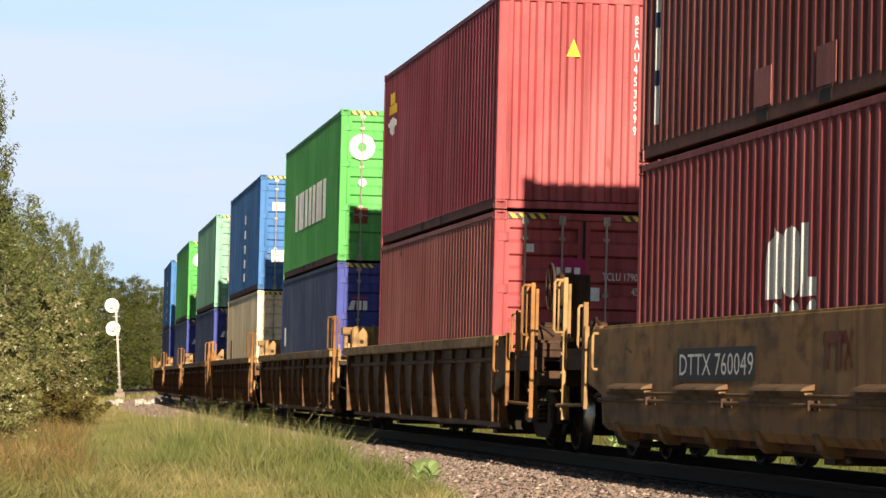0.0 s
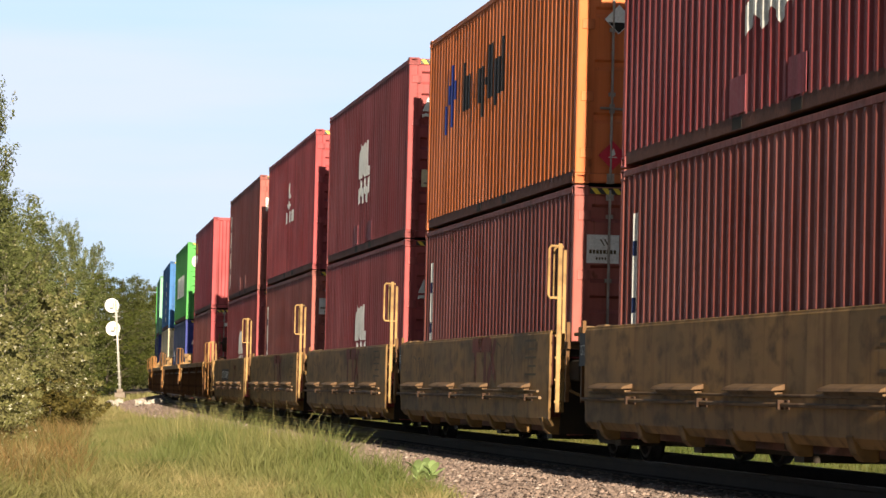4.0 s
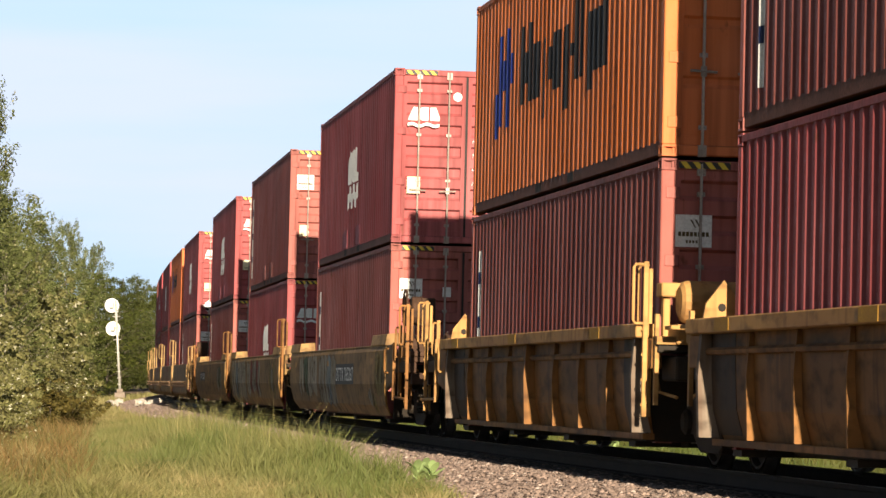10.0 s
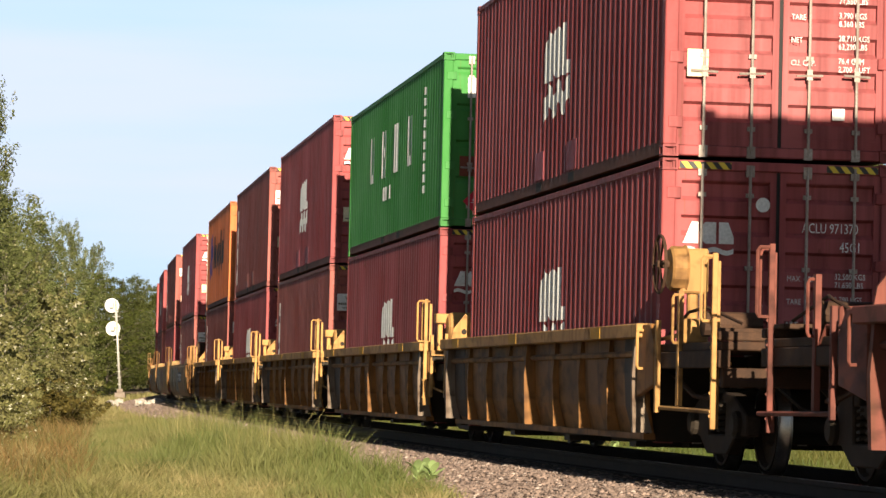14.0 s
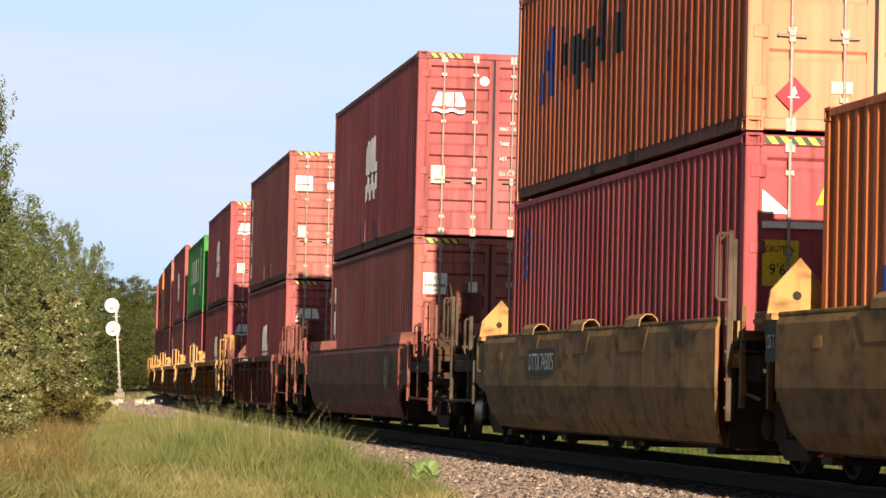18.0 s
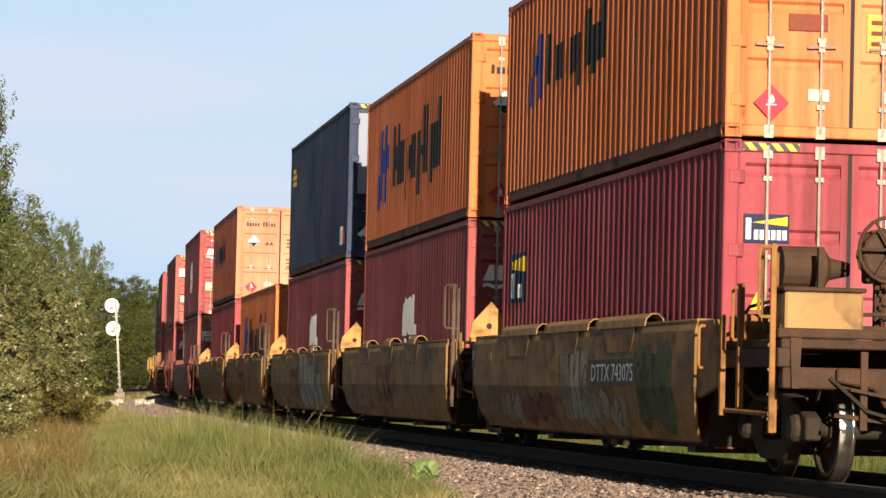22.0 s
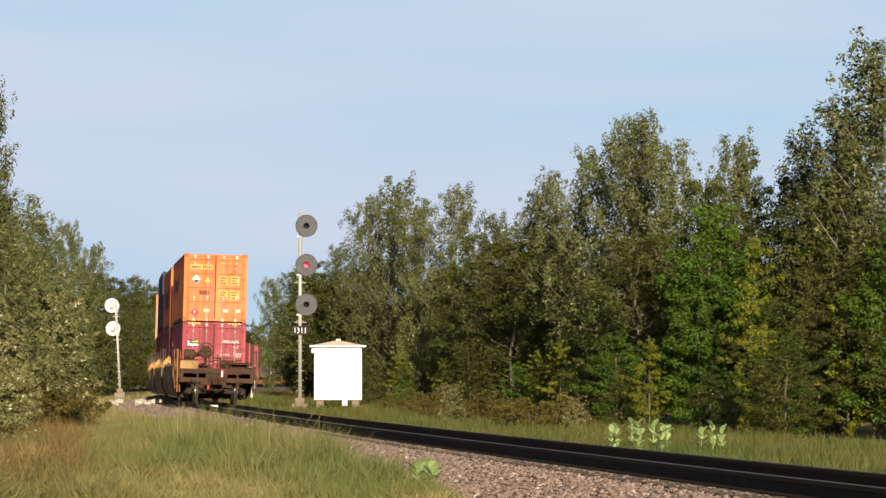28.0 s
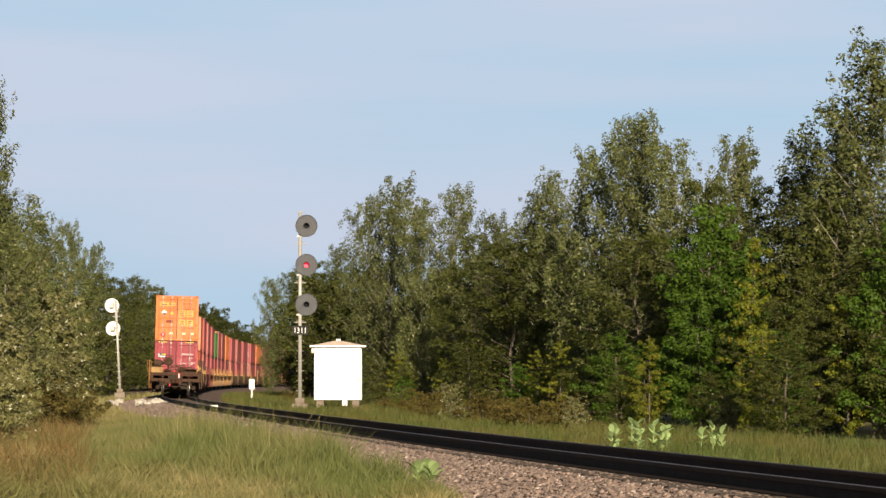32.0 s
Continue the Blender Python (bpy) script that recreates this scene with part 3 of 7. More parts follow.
TREES = {
    "poplar": [tree_kind("plume", 10, 1.9, 24000, 11 + i, LEAF["poplar"], M_PALEBARK if i % 2 else M_BARK, 0.050, 0.03, 0.06, 84, 0.115, 0.34, 1.5) for i in range(5)],
    "alder": [tree_kind("round", 10, 2.4, 15000, 31 + i, LEAF["alder"], M_BARK, 0.068, 0.03, 0.07, 46, 0.155) for i in range(3)],
    "alder_far": [tree_kind("plume", 10, 2.1, 4500, 36 + i, LEAF["alder"], M_BARK, 0.12, 0.05, 0.09, 36, 0.15, 0.3, 1.3) for i in range(3)],
    "maple": [tree_kind("round", 10, 2.2, 12000, 41 + i, LEAF["maple"], M_BARK, 0.085, 0.04, 0.08, 36, 0.17) for i in range(2)],
    "yellow": [tree_kind("round", 10, 1.5, 7000, 45 + i, LEAF["yellow"], M_BARK, 0.082, 0.04, 0.06, 30, 0.18) for i in range(2)],
    "pine": [tree_kind("spire", 10, 2.3, 9000, 51, LEAF["pine"], M_BARK, 0.06, 0.12, 0.11, 34, 0.10, 0.3)],
    "willow": [tree_kind("bush", 10, 3.4, 9000, 61 + i, LEAF["willow"], M_BARK, 0.15, 0.02, 0.10, 36, 0.13, 0.25) for i in range(3)],
    "brush": [tree_kind("bush", 10, 9.0, 5000, 71 + i, LEAF["brush"], M_BARK, 0.30, 0.02, 0.12, 24, 0.09, 0.3) for i in range(2)],
}
TREE_WORDS = {
    "poplar": ("tall grey-green poplar with an open leafy crown", "tree"), "alder": ("dense dark green broadleaf tree at the wood's edge", "tree"),
    "alder_far": ("distant green broadleaf tree of the far wood", "tree"),
    "maple": ("bright green maple tree in full leaf", "tree"), "yellow": ("young tree with yellowing leaves", "tree"),
    "pine": ("dull green pine with spreading upper branches", "tree"), "willow": ("grey-green willow bush with pale leaves", "bush"),
    "brush": ("low brown-green bush of dry brush", "bush"),
}
tree_rng = random.Random(5)


def plant(kind, x, y, height, wide=1.0, z=-0.5):
    tr, cr = tree_rng.choice(TREES[kind])
    t = thing("tree" if TREE_WORDS[kind][1] == "tree" else "bush", *TREE_WORDS[kind], "trees and bushes along the track")
    part("trunk", tr, M_BARK, t)
    part("crown", cr, M_BARK, t)
    k = height / 10
    t.matrix_basis = pose(x, y, z, 0, 0, tree_rng.uniform(0, 360)) @ Matrix.Diagonal((k * wide, k * wide, k, 1))
    return t


def bearing(px, d):
    """The side offset, from the camera's axis, of a bearing."""
    return (px - 784) / 5750 * d


def rise(py, d):
    return 0.9025 + (672.8 - py) / 5750 * d + 0.5


# the wood's edge beyond the track: kind, bearing, distance, top
for kind, px, d, py, wide in (("poplar", 482, 300, 490, 1.0), ("poplar", 520, 260, 470, 1.1), ("alder", 560, 235, 450, 1.1), ("poplar", 600, 215, 432, 1.2), ("poplar", 655, 178, 335, 0.95),
                              ("poplar", 695, 172, 305, 1.0), ("poplar", 745, 165, 345, 0.9), ("poplar", 800, 160, 318, 1.0), ("alder", 840, 150, 400, 1.0), ("poplar", 875, 140, 372, 1.0),
                              ("poplar", 945, 130, 330, 1.0), ("poplar", 980, 126, 295, 0.9), ("poplar", 1045, 118, 250, 1.0), ("poplar", 1105, 112, 200, 1.0), ("poplar", 1145, 110, 195, 0.9),
                              ("poplar", 1200, 106, 238, 1.0)):
    plant(kind, bearing(px, d), d, rise(py, d), wide)
for kind, px, d, py, wide in (("alder", 1255, 96, 300, 1.0), ("maple", 1262, 92, 340, 1.1), ("maple", 1240, 88, 470, 1.2), ("yellow", 1330, 84, 480, 1.0), ("poplar", 1290, 100, 230, 0.8), ("pine", 1328, 102, 215, 0.9), ("yellow", 1335, 88, 400, 0.9),
                              ("poplar", 1440, 96, 222, 1.05), ("alder", 1400, 94, 290, 1.0), ("poplar", 1548, 89, 60, 1.2), ("poplar", 1500, 94, 190, 1.0), ("alder", 1480, 88, 330, 1.1), ("alder", 1545, 80, 430, 1.2), ("maple", 1590, 78, 380, 1.0), ("alder", 1450, 82, 470, 1.2), ("yellow", 1500, 80, 500, 1.2), ("alder", 1380, 84, 520, 1.3)):
    plant(kind, bearing(px, d), d, rise(py, d), wide)
rr = random.Random(9)
for i in range(46):      # the body of the wood, lower and behind
    y = 78 + (i / 46) ** 1.4 * 230
    off = rr.uniform(10.5, 20.0) if y < 200 else rr.uniform(8, 18)
    top = 6.2 + (y - 78) / 50 + rr.uniform(-1.2, 0.8) if y < 190 else rr.uniform(7.0, 9.5)
    plant("alder_far" if y > 150 else ("alder", "maple", "poplar", "alder")[i % 4], line_x(y) + off, y, min(top, 8.8), rr.uniform(1.2, 1.6))
for i in range(44):      # bushes and saplings at its foot
    y = 72 + (i / 44) ** 1.3 * 190
    kind = ("alder", "yellow", "maple", "willow", "alder", "yellow")[i % 6]
    plant(kind, line_x(y) + rr.uniform(8.8, 11.0), y, rr.uniform(1.0, 2.0) if kind == "willow" else rr.uniform(1.4, 3.0), rr.uniform(1.2, 1.7))
for i in range(44):
    y = 82 + (i / 44) ** 1.2 * 110
    x = line_x(y) + rr.uniform(5.6, 8.4)
    if y < 100 or not 530 < 784 + 5750 * x / y < 670:
        plant("brush" if i % 9 else "willow", x, y, rr.uniform(0.35, 1.0) if i % 9 else rr.uniform(0.9, 1.5), rr.uniform(0.7, 1.3))
# near side: bushes and trees
for kind, px, d, py, wide in (("poplar", -32, 92, 130, 0.75), ("poplar", -10, 100, 330, 1.4), ("poplar", 20, 110, 372, 1.1), ("poplar", 5, 88, 400, 1.3), ("poplar", 75, 150, 368, 1.2), ("poplar", 122, 190, 388, 0.85), ("poplar", 165, 240, 425, 0.9),
                              ("poplar", 75, 165, 425, 1.1), ("alder", 215, 300, 482, 1.1), ("poplar", 245, 320, 484, 1.1), ("alder", 268, 360, 497, 1.0), ("alder", 190, 260, 480, 1.3), ("alder", 235, 340, 510, 1.5), ("alder", 150, 240, 470, 1.4), ("poplar", 285, 420, 505, 1.2)):
    plant(kind, bearing(px, d), d, rise(py, d), wide)
for kind, px, d, py, wide in (("willow", 30, 98, 470, 0.9), ("willow", 70, 100, 500, 1.0), ("willow", 90, 104, 545, 1.0), ("willow", 10, 90, 560, 1.0), ("willow", 60, 92, 600, 1.0), ("willow", 88, 96, 620, 1.0),
                              ("willow", 100, 110, 600, 0.9), ("poplar", 110, 120, 560, 1.3), ("willow", 138, 104, 670, 1.0), ("brush", 135, 96, 708, 1.0), ("brush", 90, 86, 690, 1.2), ("brush", 20, 80, 690, 1.2), ("willow", -30, 84, 520, 1.1), ("poplar", 40, 108, 440, 1.5), ("brush", 120, 88, 715, 1.2), ("poplar", 95, 112, 500, 1.4), ("willow", 20, 66, 630, 0.9), ("willow", -20, 60, 590, 0.9)):
    plant(kind, bearing(px, d), d, rise(py, d), wide)
for i in range(20):      # unseen trees added beside and behind the viewer to block low sky light
    plant("alder_far", -17 - 9 * rr.random(), 36 - 6 * i, rr.uniform(9.5, 12.5), 1.5)
# far woods round the bend
for px, d, py in ((352, 520, 538), (372, 540, 550), (390, 550, 545), (408, 560, 566), (425, 560, 574), (440, 570, 588), (455, 580, 594), (470, 590, 600), (330, 520, 540)):
    plant("alder_far", bearing(px, d), d, rise(py, d), 1.5)
for i in range(26):
    y = 430 + i * 9
    plant("alder_far", line_x(y) + rr.uniform(-30, 34), y + rr.uniform(-20, 60), rr.uniform(8.5, 11.5), 1.5)
for i in range(14):
    y = 300 + i * 14
    plant("alder_far", line_x(y) - rr.uniform(13, 20), y, rr.uniform(8.0, 11.0), 1.3)


def grass_mat(name, green, dry):
    m, n, l, p = node_mat(name)
    g = n.new("ShaderNodeNewGeometry")
    big = noise_node(n, l, 0.34, 4.0, (1.0, 0.4, 1.0))
    c = mix_rgb(n, l, ramp_node(n, l, big.outputs["Fac"], 0.42, 0.58), green, dry)
    mid = noise_node(n, l, 1.7, 3.0)
    c = mix_rgb(n, l, ramp_node(n, l, mid.outputs["Fac"], 0.52, 0.70), c, tuple(q * 0.45 for q in green))
    r = ramp_node(n, l, g.outputs["Random Per Island"], 0.35, 1.0)
    r.node.inputs["To Max"].default_value = 0.75
    c = mix_rgb(n, l, r, c, tuple(0.6 * q + 0.4 * w for q, w in zip(dry, green)))
    l.new(c, p.inputs["Base Color"])
    p.inputs["Roughness"].default_value, p.inputs["Specular IOR Level"].default_value = 0.6, 0.25
    tr = n.new("ShaderNodeBsdfTranslucent")
    l.new(c, tr.inputs["Color"])
    mx = n.new("ShaderNodeMixShader")
    mx.inputs["Fac"].default_value = 0.35
    l.new(p.outputs["BSDF"], mx.inputs[1])
    l.new(tr.outputs["BSDF"], mx.inputs[2])
    l.new(mx.outputs["Shader"], n["Material Output"].inputs["Surface"])
    return m


M_BLADE = grass_mat("meadow_grass", (0.150, 0.152, 0.044), (0.325, 0.265, 0.118))
M_SEDGE = grass_mat("tall_sedge", (0.122, 0.148, 0.040), (0.215, 0.195, 0.074))


def blades(name, x, y, z, tall, width, seed, mat, lean=0.35):
    """Grass: a bent, tapering blade at each place."""
    rng = np.random.default_rng(seed)
    n = len(x)
    a, ln = rng.random(n) * 6.2832, tall * (0.5 + 0.9 * rng.random(n))
    b = lean * (0.3 + 1.2 * rng.random(n))
    dx, dy = np.cos(a), np.sin(a)
    t = rng.random(n) * 6.2832
    wx, wy = np.cos(t) * width, np.sin(t) * width
    def at(f, k):
        off = b * ln * f ** 2
        return np.stack([x + dx * off + k * wx, y + dy * off + k * wy, z + ln * f * (1 - 0.25 * b * f)], -1)
    v = np.stack([at(0, -1), at(0, 1), at(0.55, -0.8), at(0.55, 0.8), at(1, 0)], 1).reshape(-1, 3)
    f = (np.array([(0, 1, 3), (0, 3, 2), (2, 3, 4)])[None] + 5 * np.arange(n)[:, None, None]).reshape(-1, 3)
    return quick_mesh(name, v, f, mat)


def strip_points(n, y0, y1, o0, o1, seed, power=1.0):
    rng = np.random.default_rng(seed)
    y = y0 + (y1 - y0) * rng.random(n) ** power
    o = o0 + (o1 - o0) * rng.random(n)
    return np.interp(y, LINE_Y, LINE_X) + o, y


gx, gy = strip_points(150000, 34, 112, -11.5, -3.0, 21, 1.35)
keep = gx > -0.16 * gy - 1.0
gx, gy = gx[keep], gy[keep]
clump = np.array([noise.noise((a * 0.9, b * 0.35, 3.0)) for a, b in zip(gx, gy)])
tagged(new("meadow_grass", blades("meadow_grass", gx, gy, np.full(len(gx), -0.56), 0.15 + 0.34 * np.clip(clump * 1.3 + 0.3, 0, 1), 0.007, 22, M_BLADE, 0.75)), "sunlit green and straw-coloured meadow grass", "grass", kind="stuff")
gx, gy = strip_points(84000, 36, 96, -6.4, -2.3, 23, 1.4)
off = gx - np.interp(gy, LINE_Y, LINE_X)
edge = np.interp(gy, (36, 40, 46, 60, 80, 96), (-2.62, -2.80, -3.0, -3.15, -3.2, -3.2)) + 0.30 * np.array([noise.noise((0.0, b * 0.45, 5.0)) for b in gy])
keep = off < edge
gx, gy, off, edge = gx[keep], gy[keep], off[keep], edge[keep]
tall = np.interp(gy, (36, 40, 44, 50, 58, 68, 80, 96), (0.36, 0.60, 0.82, 0.92, 0.92, 0.76, 0.55, 0.36)) * np.interp(edge - off, (0.0, 0.4, 1.4, 3.0), (0.85, 1.0, 0.7, 0.35))
tuft = np.array([noise.noise((a * 0.9, b * 0.35, 9.0)) for a, b in zip(gx, gy)])
tagged(new("tall_grass", blades("tall_grass", gx, gy, np.full(len(gx), -0.54), tall * (0.82 + 0.5 * tuft), 0.007, 24, M_SEDGE, 0.45)), "tall green grass along the ballast edge", "grass", kind="stuff")
gx, gy = strip_points(9000, 38, 78, -9.0, -4.0, 37, 1.0)
keep = (784 + 5750 * gx / gy < 150 + 40 * np.array([noise.noise((a * 0.8, b * 0.3, 2.0)) for a, b in zip(gx, gy)])) & (gx > -0.16 * gy)
gx, gy = gx[keep], gy[keep]
tagged(new("dry_weeds", blades("dry_weeds", gx, gy, np.full(len(gx), -0.55), np.full(len(gx), 0.55), 0.009, 38, grass_mat("dry_weed_stems", (0.120, 0.105, 0.034), (0.23, 0.135, 0.050)), 0.55)), "dry brown and orange weeds below the bushes", "weeds", kind="stuff")
M_VERGE = grass_mat("verge_grass", (0.068, 0.098, 0.019), (0.130, 0.108, 0.030))
gx, gy = strip_points(60000, 34, 125, 2.9, 9.5, 25, 1.2)
tagged(new("meadow_grass", blades("meadow_grass", gx, gy, np.full(len(gx), -0.56), np.full(len(gx), 0.36), 0.010, 26, M_VERGE)), "green and straw-coloured grass between track and wood", "grass", kind="stuff")
gx, gy = strip_points(26000, 112, 340, -16, -3.2, 27, 1.4)
tagged(new("meadow_grass", blades("meadow_grass", gx, gy, np.full(len(gx), -0.56), np.full(len(gx), 0.35), 0.02, 28, M_BLADE)), "distant dry meadow grass beside the track", "grass", kind="stuff")
gx, gy = strip_points(16000, 120, 300, 3.0, 8.5, 29, 1.3)
tagged(new("meadow_grass", blades("meadow_grass", gx, gy, np.full(len(gx), -0.56), np.full(len(gx), 0.42), 0.02, 30, M_VERGE)), "distant brownish meadow grass beside the track", "grass", kind="stuff")


gx, gy = strip_points(420, 44, 84, -4.6, -3.1, 33, 1.1)
tagged(new("seed_grass", blades("seed_grass", gx, gy, np.full(len(gx), -0.5), np.interp(gy, (44, 60, 84), (0.95, 0.95, 0.62)), 0.004, 34, grass_mat("seed_stems", (0.20, 0.20, 0.06), (0.36, 0.30, 0.12)), 0.4)), "tall thin seeding stems at the ballast edge", "grass", kind="stuff")


def milkweed(x, y, tall, seed):
    rng = random.Random(seed)
    t = thing("milkweed", "pale green broad-leaved milkweed plant in the grass", "plant", "milkweeds by the track")
    part("stem", Geo().tube([(0, 0, -0.1), (0.01, 0, tall * 0.5), (0.03, 0.01, tall)], [0.012, 0.010, 0.006], 5), LEAF["milkweed"], t)
    for i in range(9):
        z, az = tall * (0.25 + 0.75 * i / 8), i * 1.57 + rng.random()
        ln, w, el = 0.20 * rng.uniform(0.8, 1.2), 0.055, rng.uniform(0.5, 1.0)
        g, u = Geo(), Vector((math.cos(az) * math.cos(el), math.sin(az) * math.cos(el), math.sin(el)))
        s_, n_ = Vector((-math.sin(az), math.cos(az), 0)), Vector((-math.cos(az) * math.sin(el), -math.sin(az) * math.sin(el), math.cos(el)))
        for f, q in ((0, 0.1), (0.25, 0.8), (0.55, 1.0), (0.85, 0.6), (1.0, 0.05)):
            c = Vector((0, 0, z)) + u * ln * f - n_ * ln * 0.18 * f * f
            g.v += [tuple(c - s_ * w * q + n_ * 0.012 * q), tuple(c), tuple(c + s_ * w * q + n_ * 0.012 * q)]
        for k in range(4):
            g.f += [(3 * k, 3 * k + 1, 3 * k + 4, 3 * k + 3), (3 * k + 1, 3 * k + 2, 3 * k + 5, 3 * k + 4)]
        part("leaf", g, LEAF["milkweed"], t, smooth=True)
    t.matrix_basis = pose(x, y, -0.42, 0, 0, rng.uniform(0, 360))


for i, (px, tall) in enumerate(((1082, 0.55), (1090, 0.6), (1118, 0.72), (1128, 0.75), (1133, 0.6), (1155, 0.68), (1170, 0.6), (1180, 0.66), (1240, 0.5), (1262, 0.68), (1275, 0.55))):
    d = 57 + (i % 3) * 1.3
    milkweed(bearing(px, d), d, tall * 0.72, 100 + i)
for i, (px, d) in enumerate(((738, 40.5), (752, 41.0), (765, 40.2))):
    milkweed(bearing(px, d), d, 0.2, 140 + i)

# ---- signals, hut, wayside things ----
M_ALU = surface("aluminium_mast", (0.50, 0.48, 0.43), (0.40, 0.38, 0.34), 0.5, 0.3, 3.0)
M_DISC = surface("grey_target", (0.085, 0.085, 0.09), (0.065, 0.065, 0.07), 0.6, 0.0, 3.0)
M_CONC = surface("weathered_concrete", (0.24, 0.20, 0.16), (0.17, 0.13, 0.10), 0.9, 0.0, 4.0, 0.004)
M_ROOF = surface("weathered_roof", (0.36, 0.30, 0.25), (0.28, 0.22, 0.18), 0.8, 0.0, 3.0, 0.003)
M_HUT = surface("white_hut_paint", (0.80, 0.80, 0.79), (0.74, 0.74, 0.72), 0.5, 0.0, 1.2, vary=0.0)


def glow_mat(name, col, power):
    m, n, l, p = node_mat(name)
    p.inputs["Base Color"].default_value = (*col, 1)
    p.inputs["Emission Color"].default_value = (*col, 1)
    p.inputs["Emission Strength"].default_value = power
    return m


M_REDLAMP, M_LENS = glow_mat("red_signal_lamp", (0.75, 0.015, 0.05), 0.6), surface("dark_signal_lens", (0.012, 0.012, 0.014), None, 0.15, 0.0, 3.0)


def ring_pts(r, cx, cz, n=28):
    return [(cx + r * math.cos(6.2832 * i / n), cz + r * math.sin(6.2832 * i / n)) for i in range(n)]


def signal(label, x, y, z, height, heads, facing, plate, lit, disc_r, lean=0.0, disc_mat=None):
    """A mast with round targets; facing -1: towards -y."""
    s = thing("signal_mast", label, "railway signal", "railway signals")
    part("mast", Geo().tube([(0, 0, 0), (0, 0, height)], [0.085, 0.07], 14), M_ALU, s, smooth=True)
    part("base", Geo().box(-0.34, 0.34, -0.3, 0.3, -0.35, 0.06).box(-0.2, 0.2, -0.2, 0.2, 0.06, 0.30), M_CONC, s, "brown concrete base", bevel=0.02)
    for k, hz in enumerate(heads):
        cx = 0.27
        g = Geo().prism(ring_pts(disc_r, cx, hz), "y", -0.13, -0.10)
        h = part("target", g, disc_mat or M_DISC, s, "round target disc")
        part("rim", Geo().tube([(px_, -0.135, pz_) for px_, pz_ in ring_pts(disc_r, cx, hz, 32)] + [(cx + disc_r, -0.135, hz)], 0.018, 6), disc_mat or M_DISC, h)
        part("lens", Geo().prism(ring_pts(0.11, cx, hz, 16), "y", -0.16, -0.131), M_REDLAMP if k == lit else M_LENS, h)
        hood = Geo()
        for j in range(13):
            a_ = -0.3 + 3.74 * j / 12
            hood.v += [(cx + 0.13 * math.cos(a_), -0.13, hz + 0.13 * math.sin(a_)), (cx + 0.125 * math.cos(a_), -0.42, hz - 0.03 + 0.125 * math.sin(a_))]
        hood.f += [(2 * j, 2 * j + 1, 2 * j + 3, 2 * j + 2) for j in range(12)]
        part("hood", hood, M_DARKV, h)
        part("lamp_case", Geo().box(cx - 0.14, cx + 0.14, -0.10, 0.22, hz - 0.16, hz + 0.16), M_DISC if not disc_mat else M_ALU, h, bevel=0.03)
        part("bracket", Geo().box(-0.14, cx, -0.06, 0.06, hz - 0.46, hz - 0.40).box(-0.14, 0.2, -0.05, 0.05, hz + 0.02, hz + 0.08), M_ALU, s)
        part("step", Geo().tube([(-0.24, 0, hz - 0.75), (0.26, 0, hz - 0.75)], 0.022, 6), M_ALU, s)
    for i in range(int(height / 0.42)):
        part("rung", Geo().tube([(-0.16, 0.10, 0.6 + i * 0.42), (0.16, 0.10, 0.6 + i * 0.42)], 0.011, 5), M_ALU, s)
    if plate:
        lettering(s, "number_plate_text", plate, 0.34, lambda u, v: (-0.28 + u, -0.115, heads[-1] - 1.20 + v), M_WHITE, 0.85)
        part("number_board", box(-0.33, 0.35, -0.11, -0.09, heads[-1] - 1.27, heads[-1] - 0.90), M_DARKV, s, "black number board")
    s.matrix_basis = pose(x, y, z, 0, lean, facing)
    return s


signal("silver signal mast with three grey round targets, one lit red", bearing(531, 137), 137, -0.15, 8.15, (7.55, 5.90, 4.23), 0, "1311", 1, 0.45)
signal("silver signal mast with two pale round targets leaning a little", bearing(213, 215), 215, 0.02, 6.2, (5.83, 4.30), 180, "", -1, 0.46, 3.0, M_WHITE)


def hut(x, y, z):
    h = thing("relay_hut", "white metal relay hut with a low pointed roof", "hut")
    w, t = 1.0, 2.24
    part("wall", Geo().box(-w, w, -0.7, 0.7, 0, t), M_HUT, h, bevel=0.01)
    part("fascia", Geo().box(-w - 0.19, w + 0.19, -0.885, -0.861, t - 0.01, t + 0.06), M_HUT, h)
    part("roof", Geo().prism([(-w - 0.17, t), (w + 0.17, t), (w + 0.17, t + 0.05), (0.12, t + 0.26), (-0.12, t + 0.26), (-w - 0.17, t + 0.05)], "y", -0.86, 0.86), M_ROOF, h, "grey-brown pointed roof", bevel=0.01)
    part("vent_cap", Geo().box(-0.09, 0.09, -0.09, 0.09, t + 0.26, t + 0.34), M_HUT, h, bevel=0.01)
    part("door_frame", Geo().box(-0.96, -0.93, -0.712, -0.70, 0.04, t - 0.05).box(0.93, 0.96, -0.712, -0.70, 0.04, t - 0.05), M_HUT, h)
    part("lamp", Geo().box(-w - 0.12, -w, -0.75, -0.66, t - 0.26, t - 0.06), M_ALU, h, bevel=0.01)
    part("stain", Geo().prism([(0.80, 0.75), (0.84, 0.72), (0.92, 0.80), (0.90, 1.02), (0.83, 0.98)], "y", -0.705, -0.703), M_CREAM, h, "small peeling mark")
    for x_ in (-0.75, 0.75):
        part("foot", Geo().box(x_ - 0.16, x_ + 0.16, -0.6, 0.6, -0.45, 0), M_CONC, h, bevel=0.02)
    part("cable_box", Geo().box(0.18, 0.40, -0.66, -0.5, -0.25, -0.004), M_HUT, h, bevel=0.02)
    h.matrix_basis = pose(x, y, z, 0, 0, 0)


hut(bearing(599, 138), 138, 0.06)
